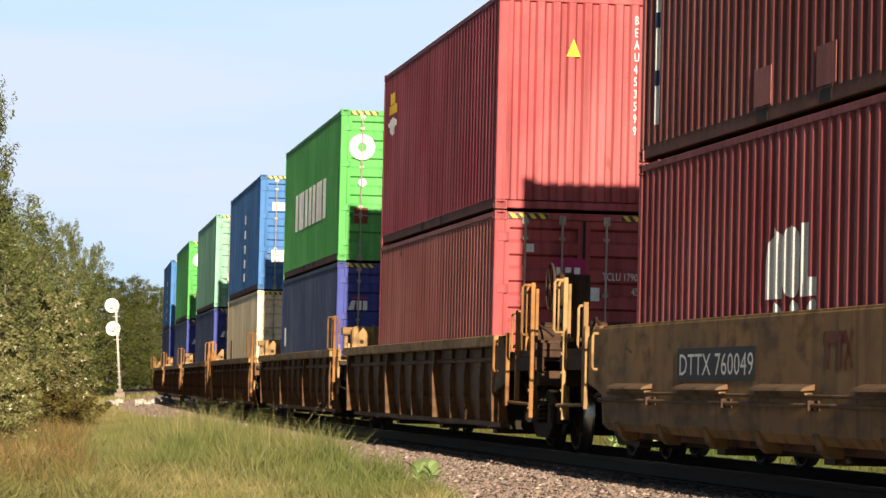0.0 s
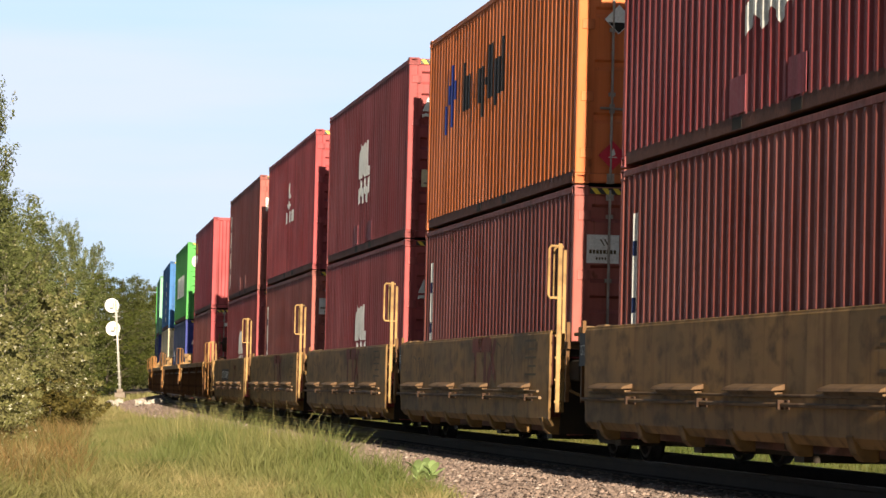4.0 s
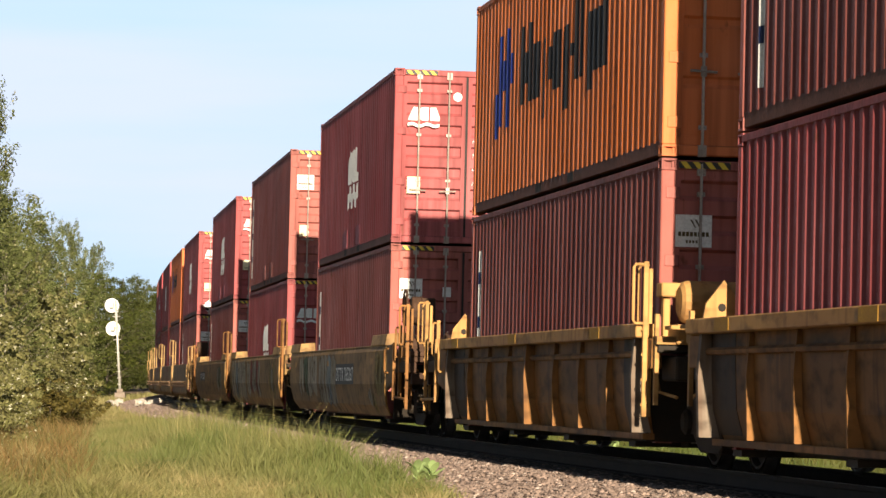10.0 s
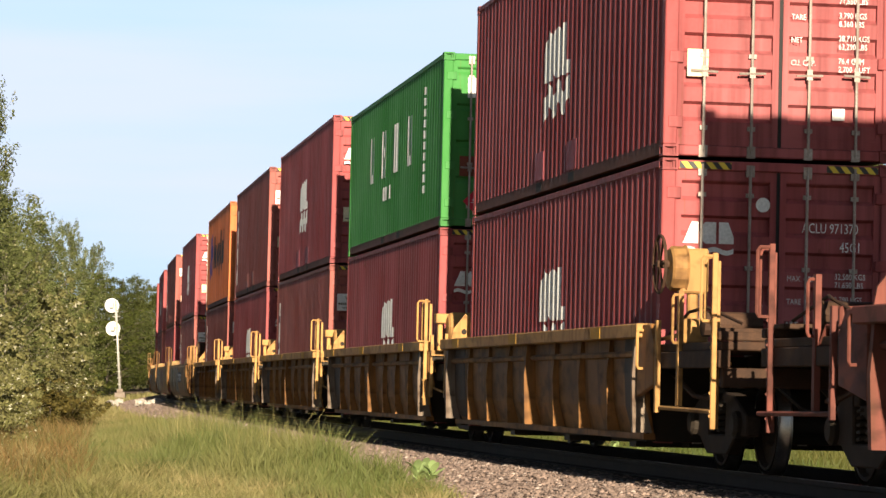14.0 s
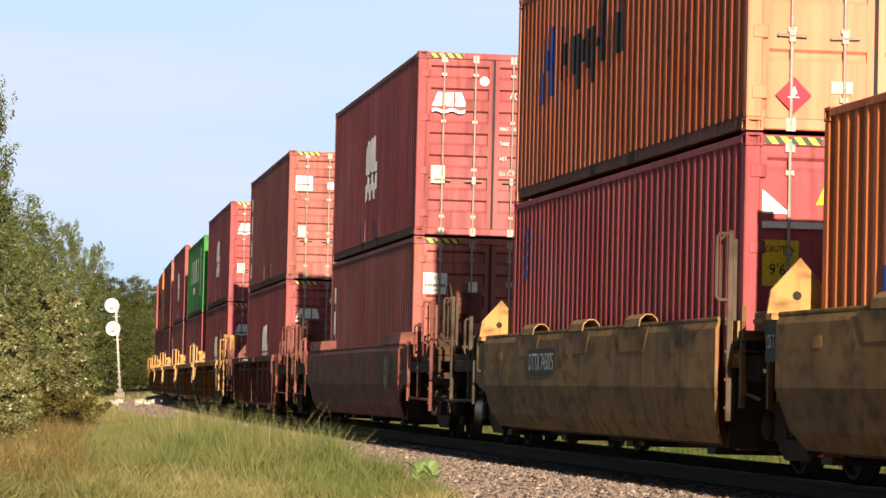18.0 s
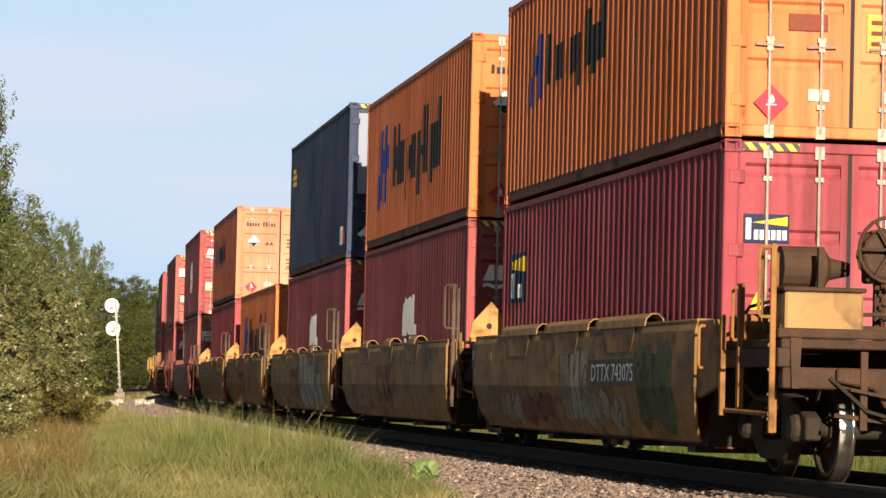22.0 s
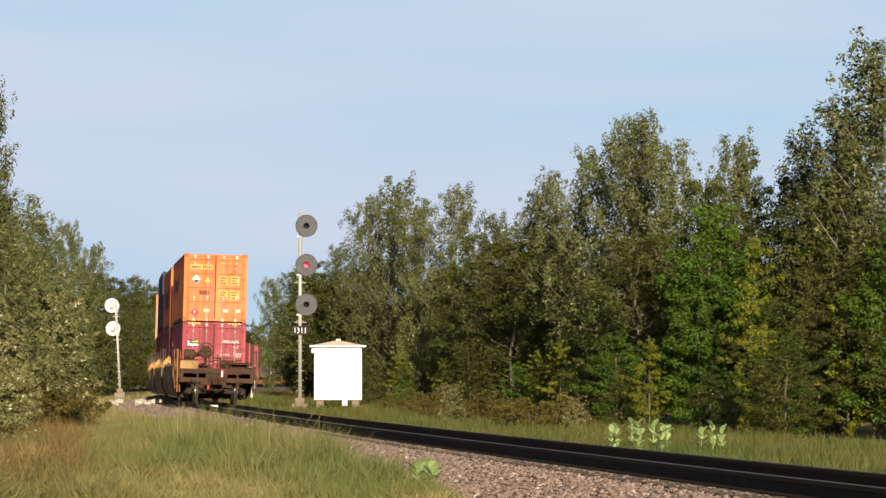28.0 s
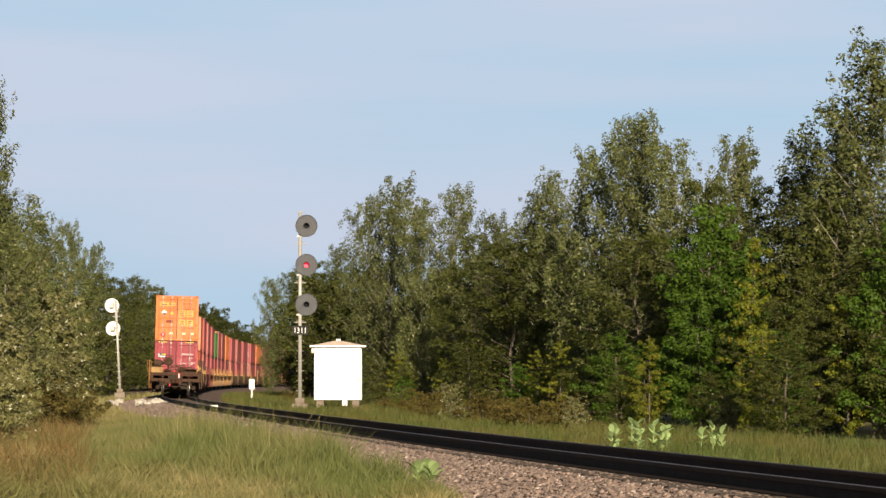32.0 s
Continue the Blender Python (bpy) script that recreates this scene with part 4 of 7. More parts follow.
M_ROCK = surface("pale_rubble", (0.58, 0.53, 0.46), (0.40, 0.35, 0.29), 0.9, 0.0, 5.0, 0.01, vary=0.2)
rk = random.Random(77)
for i in range(22):
    g = Geo()
    bm = bmesh.new()
    bmesh.ops.create_icosphere(bm, subdivisions=1, radius=1.0)
    k = rk.uniform(0.14, 0.34)
    g.v = [(v.co.x * k * rk.uniform(0.8, 1.4), v.co.y * k * rk.uniform(0.7, 1.1), v.co.z * k * rk.uniform(0.45, 0.8)) for v in bm.verts]
    g.f = [tuple(v.index for v in f.verts) for f in bm.faces]
    bm.free()
    d = rk.uniform(149, 155)
    ob = tagged(new("rubble_stone", g.mesh("rubble_stone", M_ROCK)), "pale broken stone lying in a heap beside the track", "stone", "rubble heap")
    ob.matrix_basis = pose(bearing(rk.uniform(248, 290) if i < 16 else rk.uniform(190, 215), d), d, -0.25 + rk.uniform(0, 0.16), 0, 0, rk.uniform(0, 360))
post = thing("marker_post", "small white marker box on a post beside the track", "marker post")
part("post", box(-0.05, 0.05, -0.05, 0.05, -0.5, 0.5), M_ALU, post)
part("case", box(-0.17, 0.17, -0.12, 0.12, 0.42, 1.05), M_HUT, post, "white case", bevel=0.02)
post.matrix_basis = pose(bearing(446, 200), 200, -0.1)
blk = tagged(new("track_device", box(-0.13, 0.13, -0.1, 0.1, 0, 0.11).mesh("track_device", M_HUT, bevel=0.015)), "small white device fixed between the rails", "track device")
blk.matrix_basis = pose(bearing(380, 118), 118, -0.12)


# ---- containers ----
LEN, HALF = 12.192, 6.096
WAVE = 0.278


def dip(y):
    """How far the corrugated sheet lies behind its outer plane at y."""
    u = (y + 5.98) % WAVE
    return 0.030 * min(1.0, max(0.0, (u - 0.072) / 0.068)) if u < 0.21 else 0.030 * max(0.0, 1 - (u - 0.21) / 0.068)


def breaks(y0, y1):
    """The folds of the sheet between y0 and y1, with both ends."""
    out = {round(y0, 4), round(y1, 4)}
    k0 = int((y0 + 5.98) // WAVE) - 1
    for k in range(k0, k0 + int((y1 - y0) / WAVE) + 4):
        out |= {round(-5.98 + k * WAVE + d, 4) for d in (0, 0.072, 0.14, 0.21) if y0 < -5.98 + k * WAVE + d < y1}
    return sorted(out)


def sheet_side(sx, h):
    g = Geo()
    ys = breaks(-5.98, 5.98)
    for y in ys:
        x = sx * (1.213 - dip(y))
        g.v += [(x, y, 0.15), (x, y, h - 0.07)]
    g.f += [(2 * i, 2 * i + 2, 2 * i + 3, 2 * i + 1) for i in range(len(ys) - 1)]
    return g


def sheet_roof(h):
    g = Geo()
    ys = np.linspace(-5.95, 5.95, 90)
    for i, y in enumerate(ys):
        z = h - 0.025 - 0.02 * ((i // 2) % 2)
        g.v += [(-1.17, y, z), (1.17, y, z)]
    g.f += [(2 * i, 2 * i + 1, 2 * i + 3, 2 * i + 2) for i in range(len(ys) - 1)]
    return g


def sheet_end(h, y, sgn):
    """A closed end of upright corrugations."""
    g = Geo()
    xs = [-1.09] + [x0 + d for x0 in np.arange(-1.03, 1.0, 0.2125) for d in (0.0, 0.030, 0.095, 0.125)] + [1.09]
    for i, x in enumerate(xs):
        yy = y + sgn * (0.045 if (i - 1) % 4 in (1, 2) and 0 < i < len(xs) - 1 else 0.0)
        g.v += [(x, yy, 0.13), (x, yy, h - 0.11)]
    g.f += [(2 * i, 2 * i + 2, 2 * i + 3, 2 * i + 1) for i in range(len(xs) - 1)]
    return g


def casting():
    """A corner casting with its two slots sunk in."""
    bm = bmesh.new()
    bmesh.ops.create_cube(bm, size=1, matrix=Matrix.Diagonal((0.162, 0.178, 0.118, 1)))
    sides = [f for f in bm.faces if abs(f.normal.z) < 0.5]
    bmesh.ops.inset_individual(bm, faces=sides, thickness=0.034, depth=0)
    bmesh.ops.inset_individual(bm, faces=sides, thickness=0.004, depth=-0.05)
    g = Geo()
    bm.verts.ensure_lookup_table()
    g.v = [tuple(v.co) for v in bm.verts]
    g.f = [tuple(v.index for v in f.verts) for f in bm.faces]
    bm.free()
    return g


def door_leaf(sgn, h, flat):
    """One door: a frame and a sheet with cross ribs, hinged at the outer post."""
    x0, x1 = (-1.075, -0.020) if sgn < 0 else (0.020, 1.075)
    z0, z1, y = 0.12, h - 0.115, -HALF + 0.035
    n, deep = (7, 0.062) if not flat else (4, 0.040)
    step = (z1 - z0 - 0.20) / n
    prof = [(y, z0), (y, z0 + 0.09), (y + 0.004, z0 + 0.10)]
    for i in range(n):
        b = z0 + 0.10 + i * step
        m = b + (0.40 if not flat else 0.78) * step
        prof += [(y + 0.004, m), (y + deep, m + 0.05), (y + deep, b + step - 0.032), (y + 0.004, b + step - 0.004)]
    prof += [(y, z1 - 0.09), (y, z1), (y + 0.075, z1), (y + 0.075, z0)]
    return Geo().prism(prof, "x", x0, x1).box(*sorted((sgn * 0.020, sgn * 0.085)), y - 0.002, y + 0.07, z0, z1).box(*sorted((sgn * 1.010, sgn * 1.075)), y - 0.002, y + 0.07, z0, z1)


def container(colour, h=2.896, end="doors", flat=False, label="", side_colour=None, rod_mat=None):
    """A forty-foot box, its door end at -y; the origin is at the middle of its foot."""
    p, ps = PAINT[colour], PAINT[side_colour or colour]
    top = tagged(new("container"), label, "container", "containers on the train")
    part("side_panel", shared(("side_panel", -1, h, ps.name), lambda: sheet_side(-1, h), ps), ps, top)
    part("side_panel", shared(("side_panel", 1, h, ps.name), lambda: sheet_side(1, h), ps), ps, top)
    part("roof", shared(("roof", h, p.name), lambda: sheet_roof(h), p), p, top)
    part("front_end", shared(("front_end", h, p.name), lambda: sheet_end(h, HALF - 0.03, -1), p), p, top)
    part("underframe", shared(("underframe",), lambda: Geo().box(-1.15, 1.15, -5.95, 5.95, 0.03, 0.13), M_BLACK), M_BLACK, top)
    for sx in (-1, 1):
        part("bottom_rail", shared(("bottom_rail", sx, ps.name), lambda: box(*sorted((sx * 1.13, sx * 1.205)), -5.93, 5.93, 0.025, 0.17), M_UNDER, bevel=0.006), M_UNDER, top, "grimy bottom rail")
        for y in (-1.05, 1.05):
            part("fork_pocket", shared(("fork_pocket", sx), lambda: box(*sorted((sx * 1.20, sx * 1.207)), -0.18, 0.18, 0.04, 0.15), M_BLACK), M_BLACK, top).location = (0, y, 0)
        part("top_rail", shared(("top_rail", sx, h, ps.name), lambda: box(*sorted((sx * 1.15, sx * 1.219)), -5.93, 5.93, h - 0.085, h - 0.015), ps, bevel=0.006), ps, top)
        for sy in (-1, 1):
            part("corner_post", shared(("corner_post", sx, sy, h, p.name), lambda: box(*sorted((sx * 1.075, sx * 1.217)), *sorted((sy * 5.95, sy * 6.09)), 0.118, h - 0.118), p, bevel=0.012), p, top)
            for z in (0.059, h - 0.059):
                c = part("corner_casting", shared(("corner_casting", p.name), casting, p), p, top)
                c.location = (sx * 1.139, sy * 6.008, z)
    part("door_sill", shared(("door_sill", h, p.name), lambda: box(-1.055, 1.055, -6.088, -5.95, 0.012, 0.115), p, bevel=0.01), p, top)
    part("door_header", shared(("door_header", h, p.name), lambda: box(-1.055, 1.055, -6.088, -5.95, h - 0.112, h - 0.015), p, bevel=0.01), p, top)
    if end == "closed":
        part("rear_end", shared(("rear_end", h, p.name), lambda: sheet_end(h, -HALF + 0.012, 1), p), p, top)
        return top
    rm = rod_mat or M_ROD
    part("door_gasket", shared(("door_gasket", h), lambda: box(-0.0195, 0.0195, -HALF + 0.040, -HALF + 0.09, 0.12, h - 0.115), M_DARKV), M_DARKV, top, "black rubber seal between the doors")
    for sgn in (-1, 1):
        d = part("door", shared(("door", sgn, h, flat, p.name), lambda: door_leaf(sgn, h, flat), p, bevel=0.0), p, top)
        for x in (0.30, 0.80):
            def rod():
                g = Geo().tube([(sgn * x, -HALF + 0.012, 0.05), (sgn * x, -HALF + 0.012, h - 0.05)], 0.016, 8)
                for z in (0.07, h - 0.10):
                    g.box(sgn * x - 0.045, sgn * x + 0.045, -HALF + 0.004, -HALF + 0.05, z - 0.07, z + 0.05)
                for z in (0.30, 0.36 * h, 0.62 * h, h - 0.36):
                    g.box(sgn * x - 0.04, sgn * x + 0.04, -HALF + 0.006, -HALF + 0.04, z - 0.022, z + 0.022)
                return g
            part("locking_rod", shared(("locking_rod", sgn, x, h, rm.name), rod, rm), rm, d)

            def lever():
                g = Geo().tube([(sgn * x - 0.14, -HALF + 0.002, 0.86 if x < 0.5 else 0.88), (sgn * x + 0.14, -HALF + 0.002, 0.87)], 0.014, 6)
                return g.box(sgn * x - 0.03, sgn * x + 0.03, -HALF - 0.006, -HALF + 0.01, 0.82, 0.93)
            part("handle", shared(("handle", sgn, x, rm.name), lever, rm), rm, d)
        for z in (0.35, 0.35 * h, 0.64 * h, h - 0.35):
            hg = part("hinge", shared(("hinge", sgn, p.name), lambda: box(*sorted((sgn * 1.02, sgn * 1.17)), -HALF - 0.004, -HALF + 0.036, -0.06, 0.06), p, bevel=0.008), p, d)
            hg.location = (0, 0, z)
    return top


def stripes(c, h):
    for sx in (-1, 1):
        part("warning_stripe", shared(("warning_stripe", sx, h), lambda: box(*sorted((sx * 0.50, sx * 1.04)), -6.093, -6.088, h - 0.10, h - 0.03), M_STRIPE), M_STRIPE, c)


def side_marks(c, name, shapes, mat, label=""):
    """Paint that follows the corrugations of the left side. Each shape: knots (u from the door end, low, high)."""
    if name == "side_slogan" and len(shapes) > 1:
        for one in shapes:
            side_marks(c, "slogan_stroke", [one], mat, label)
        return None
    g = Geo()
    for knots in shapes:
        knots = sorted(knots)
        us = [k[0] for k in knots]
        ys = sorted(set(breaks(us[0] - HALF, us[-1] - HALF)) | {round(u - HALF, 4) for u in us})
        k = len(g.v)
        for y in ys:
            lo, hi = np.interp(y + HALF, us, [q[1] for q in knots]), np.interp(y + HALF, us, [q[2] for q in knots])
            x = -(1.213 - dip(y)) - 0.004
            g.v += [(x, y, lo), (x, y, hi)]
        g.f += [(k + 2 * i, k + 2 * i + 2, k + 2 * i + 3, k + 2 * i + 1) for i in range(len(ys) - 1)]
    return part(name, g, mat, c, label)


def rect(u0, u1, lo, hi):
    return [(u0, lo, hi), (u1, lo, hi)]


def wave_shape(u0, u1, mid, amp, thick):
    return [(u0 + (u1 - u0) * i / 12, mid - thick + amp * math.sin(i * 1.57), mid + thick + amp * math.sin(i * 1.57)) for i in range(13)]


def end_mark(c, name, x0, x1, z0, z1, mat, label="", lift=0.012):
    return part(name, box(x0, x1, -HALF + 0.035 - lift - 0.004, -HALF + 0.035 - lift, z0, z1), mat, c, label)


def end_shape(c, name, pts, mat, label="", lift=0.012):
    return part(name, Geo().prism(pts, "y", -HALF + 0.035 - lift - 0.004, -HALF + 0.035 - lift), mat, c, label)


def diamond(c, x, z, r, mat, inner=None):
    d = end_shape(c, "placard", [(x - r, z), (x, z - r), (x + r, z), (x, z + r)], mat, lift=0.03)
    if inner:
        if inner is M_DARKV:
            part("placard_mark", Geo().prism([(x - r * 0.75, z - r * 0.2), (x, z - r * 0.93), (x + r * 0.75, z - r * 0.2)], "y", -6.096, -6.0945), inner, d)
        else:
            part("placard_mark", Geo().prism([(x - r * 0.2, z + r * 0.1), (x, z - r * 0.05), (x + r * 0.2, z + r * 0.1), (x + r * 0.05, z + r * 0.5)], "y", -6.096, -6.0945).box(x - 0.3 * r, x + 0.3 * r, -6.096, -6.0945, z - 0.14 * r, z - 0.08 * r), inner, d)
    return d


def end_text(c, s, x, z, size, mat, squeeze=0.8):
    return lettering(c, "lettering", s, size, lambda u, v: (x + u, -HALF + 0.012, z + v), mat, squeeze)


def weights(c, mat, z, rows=4, x=0.10):
    """Rows of weights on the second door."""
    for word, (up, low), i in list(zip(("MAX. GROSS", "TARE", "NET", "CU. CAP."), (("32,500 KGS", "71,650 LBS"), ("3,790 KGS", "8,360 LBS"), ("28,710 KGS", "63,290 LBS"), ("76.4 CBM", "2,700 CUFT")), range(4)))[:rows]:
        zz = z - i * 0.235
        end_text(c, word, x, zz, 0.082, mat)
        end_text(c, up, x + 0.50, zz + 0.03, 0.085, mat)
        end_text(c, low, x + 0.50, zz - 0.055, 0.085, mat)


def block_logo(c, h, side=True, end=True):
    """Three white blocks over a wave, on the side and on a door."""
    if side:
        t, b = h - 0.92, h - 1.55
        a_, l_ = [(6.40, b, b + 0.55), (6.60, b, t), (6.78, b, t - 0.12), (6.98, b, b + 0.12)], [(5.22, b, b + 0.16), (5.50, b, b + 0.16), (5.502, b, t), (5.70, b, t)]
        side_marks(c, "side_logo", [a_, [(5.78, b + 0.16, t - 0.2), (5.92, b, t - 0.03), (6.05, b, t), (6.20, b + 0.02, t - 0.02), (6.33, b + 0.15, t - 0.15)], l_], M_WHITE, "white block logo")
        side_marks(c, "side_logo_wave", [wave_shape(5.2, 6.98, h - 1.80, 0.09, 0.14)], M_WHITE)
    if end:
        x, z = -0.99, h - 0.86
        end_shape(c, "door_logo", [(x, z), (x + 0.16, z), (x + 0.16, z + 0.22), (x + 0.09, z + 0.22)], M_WHITE)
        end_shape(c, "door_logo", [(x + 0.185, z + 0.05), (x + 0.235, z), (x + 0.345, z), (x + 0.345, z + 0.22), (x + 0.235, z + 0.22), (x + 0.185, z + 0.17)], M_WHITE)
        end_shape(c, "door_logo", [(x + 0.375, z), (x + 0.53, z), (x + 0.53, z + 0.07), (x + 0.47, z + 0.22), (x + 0.375, z + 0.22)], M_WHITE)
        up = [(x + 0.53 * i / 16, z - 0.05 + 0.018 * math.sin(i * 0.8)) for i in range(17)]
        end_shape(c, "door_logo_wave", up + [(u, v - 0.05) for u, v in reversed(up)], M_WHITE)
        disc(c, -0.16, h - 0.45, 0.075)
        end_mark(c, "sticker", -0.98, -0.76, 0.82, 1.10, M_CREAM, "cream sticker")
        end_mark(c, "sticker", 0.55, 0.68, 0.42, 0.54, M_WHITE)


def disc(c, x, z, r, mat=None, name="round_sticker"):
    return end_shape(c, name, [(x + r * math.cos(6.2832 * i / 16), z + r * math.sin(6.2832 * i / 16)) for i in range(16)], mat or M_WHITE)


def ident(c, h, number, kind, mat, z=None, x=0.25):
    z = z or h - 0.72
    end_text(c, number, x, z, 0.145, mat, 0.70)
    end_text(c, kind, x + 0.40, z - 0.19, 0.145, mat, 0.70)


def panel_marks(c, h, strip=True, dark=True):
    """A white board with small grey marks on a door, a sticker, and an upright line of characters on the side."""
    b = end_mark(c, "white_board", -1.06, -0.68, h - 0.90, h - 0.57, M_WHITE, "white board with small dark marks")
    g = Geo()
    for i in range(2):
        g.prism([(-0.91 + 0.05 * i, h - 0.62), (-0.86 + 0.05 * i, h - 0.70), (-0.845 + 0.05 * i, h - 0.70), (-0.89 + 0.05 * i, h - 0.62)], "y", -6.082, -6.079)
    for i in range(8):
        g.box(-1.03 + i * 0.041, -1.00 + i * 0.041, -6.082, -6.079, h - 0.79, h - 0.745)
    for i in range(5):
        g.box(-0.95 + i * 0.034, -0.93 + i * 0.034, -6.082, -6.079, h - 0.86, h - 0.83)
    tagged(part("board_print", g, M_FADED, b), kind="stuff")
    end_mark(c, "sticker", -0.34, -0.20, h - 0.86, h - 0.70, M_WHITE)
    end_mark(c, "sticker", -0.98, -0.78, 0.95, 1.20, M_CREAM, "cream sticker")
    if strip:
        side_marks(c, "number_strip", [rect(11.30, 11.52, h - 2.55, h - 0.50)], M_WHITE, "white upright strip with dark marks")
        for z in (h - 0.95, h - 1.55, h - 2.15):
            side_marks(c, "number_mark", [rect(11.31, 11.51, z, z + 0.16)], M_NAVY).location = (-0.003, 0, 0)


def slogan_marks(c, h, scale=1.0, mat=None):
    """A blue square emblem and a row of dark upright strokes on an orange side."""
    mat, k = mat or M_DARKV, scale
    z = h - 0.62 - 1.25 * k
    side_marks(c, "side_emblem", [rect(10.5 - 0.5 * k, 10.5 - 0.25 * k, z + 0.05 * k, z + 1.25 * k), rect(10.5 - 1.15 * k, 10.5 - 0.85 * k, z, z + 1.3 * k), rect(10.5 - 0.85 * k, 10.5 - 0.5 * k, z + 0.5 * k, z + 0.9 * k), rect(10.5 - 0.2 * k, 10.5, z - 0.1 * k, z + 0.5 * k), rect(10.5 - 1.4 * k, 10.5 - 1.2 * k, z + 0.55 * k, z + 0.95 * k)], M_BLUEV, "blue emblem")
    u, shapes = 10.5 - 1.9 * k, []
    for tall, low, w in ((1.2, 0.2, 0.2), (0.85, 0.45, 0.16), (1.2, 0.2, 0.2), (0.9, 0.2, 0.5), (0.9, -0.1, 0.24), (0.75, 0.35, 0.24), (0.9, 0.2, 0.5), (0.9, -0.1, 0.3), (0.65, 0.5, 0.2), (1.25, 0.2, 0.2), (1.25, 0.2, 0.2), (0.9, 0.0, 0.3), (0.9, 0.2, 0.42), (1.25, 0.2, 0.22)):
        shapes.append(rect(u - w * k, u, z + low * k, z + tall * k))
        u -= (w + 0.13) * k
    side_marks(c, "side_slogan", shapes, mat, "dark upright strokes of a slogan")


def orange_end(c, h, number, placards=True, fresh=False):
    for i in range(11):
        if i != 5:
            part("slogan_stroke", shared(("slogan_stroke", i in (0, 6, 7), fresh), lambda: box(-0.022, 0.022, -6.086, -6.081, 0, 0.12 if i in (0, 6, 7) else 0.085), M_DARKV if not fresh else M_NAVY), M_DARKV, c).location = (-0.915 + 0.075 * i, 0, h - 0.56)
    if fresh:
        end_mark(c, "slogan_board", -0.98, -0.10, h - 0.60, h - 0.41, M_WBOARD, "yellow board behind the slogan")
        end_mark(c, "rust_patch", -0.62, -0.24, 1.02, 1.18, M_RUSTV, "brown rusted patch")
    ident(c, h, number, "42G1" if h < 2.7 else "45G1", M_RUSTV, h - 0.50)
    if placards:
        diamond(c, -0.74, h - 0.98, 0.17, M_WHITE, M_DARKV)
        diamond(c, -0.78, 0.33, 0.17, M_REDV, M_WHITE)
        end_shape(c, "caution_triangle", [(-0.42, h - 1.08), (-0.18, h - 1.08), (-0.30, h - 0.88)], M_YELV if fresh else M_RUSTV)
        for x in (-0.42, 0.30, 0.78):
            end_mark(c, "sticker", x, x + 0.2, 0.36, 0.47, M_CREAM)
    mat = M_CREAM if fresh else PAINT["orange"]
    for i, z in enumerate((h - 1.2, h - 1.75)):
        for x in (0.14, 0.58):
            if fresh:
                q = end_mark(c, "weight_board", x, x + 0.34, z, z + 0.36, M_WBOARD)
                g = Geo()
                for k in range(3):
                    g.box(x + 0.04, x + 0.28 - 0.05 * (k % 2), -6.084, -6.080, z + 0.06 + 0.1 * k, z + 0.10 + 0.1 * k)
                part("weight_print", g, M_RUSTV, q)
            else:
                g = Geo()
                for k in range(3):
                    g.box(x + 0.04, x + 0.28 - 0.05 * (k % 2), -6.084, -6.080, z + 0.06 + 0.1 * k, z + 0.095 + 0.1 * k)
                part("weight_print", g, M_RUSTV, c)


def patches(c, m):
    """Lifting-pocket plates low on the left side."""
    for u in (5.0, 7.1):
        part("repair_plate", box(-1.219, -1.2135, u - HALF - 0.30, u - HALF + 0.30, 0.175, 0.52), m, c, "dull flat repair plate")


def mar(label, number, h=2.896, logo_side=True):
    # long sides take the shade-darkened maroon
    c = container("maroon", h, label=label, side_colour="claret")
    stripes(c, h)
    block_logo(c, h, logo_side)
    ident(c, h, number, "45G1", M_WHITE)
    weights(c, M_WHITE, h - 1.22)
    patches(c, PAINT["plum"])
    return c


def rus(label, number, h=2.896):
    # long sides take the shade-darkened rust brown
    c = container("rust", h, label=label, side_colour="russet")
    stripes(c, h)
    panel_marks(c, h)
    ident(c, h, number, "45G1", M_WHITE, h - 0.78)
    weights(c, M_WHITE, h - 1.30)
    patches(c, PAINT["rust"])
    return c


def ora(label, number, h=2.591, fresh=False, scale=1.0, placards=True, end_colour="orange", side_colour="orange"):
    c = container(end_colour, h, flat=True, label=label, rod_mat=M_ROD, side_colour=side_colour)
    slogan_marks(c, h, scale)
    orange_end(c, h, number, placards, fresh)
    if h > 2.7:
        stripes(c, h)
    return c


# ---- wheels and trucks ----
WHEEL_R = 0.46


def wheelset(parent, y):
    axle = part("wheelset", shared(("wheelset",), lambda: Geo().lathe([(-0.95, 0.07), (-0.66, 0.09), (0.66, 0.09), (0.95, 0.07)], (0, 0, 0), 12), M_BLACK, True), M_BLACK, parent, "axle with its two wheels")
    axle.location = (0, y, WHEEL_R)
    for sx in (-1, 1):
        part("wheel", shared(("wheel", sx), lambda: Geo().lathe([(sx * q, r) for q, r in ((0.662, 0.10), (0.662, 0.17), (0.70, 0.20), (0.70, 0.37), (0.672, 0.40), (0.672, 0.44), (0.80, 0.42), (0.80, 0.39), (0.745, 0.37), (0.745, 0.20), (0.80, 0.16), (0.80, 0.10))], (0, 0, 0), 24), M_TRUCK), M_TRUCK, axle)
        part("tread", shared(("tread", sx), lambda: Geo().lathe([(sx * q, r) for q, r in ((0.665, 0.445), (0.665, 0.482), (0.695, 0.485), (0.710, 0.463), (0.800, 0.457))], (0, 0, 0), 24, False), M_TREAD, True), M_TREAD, axle, "bright worn tread and flange")
    return axle


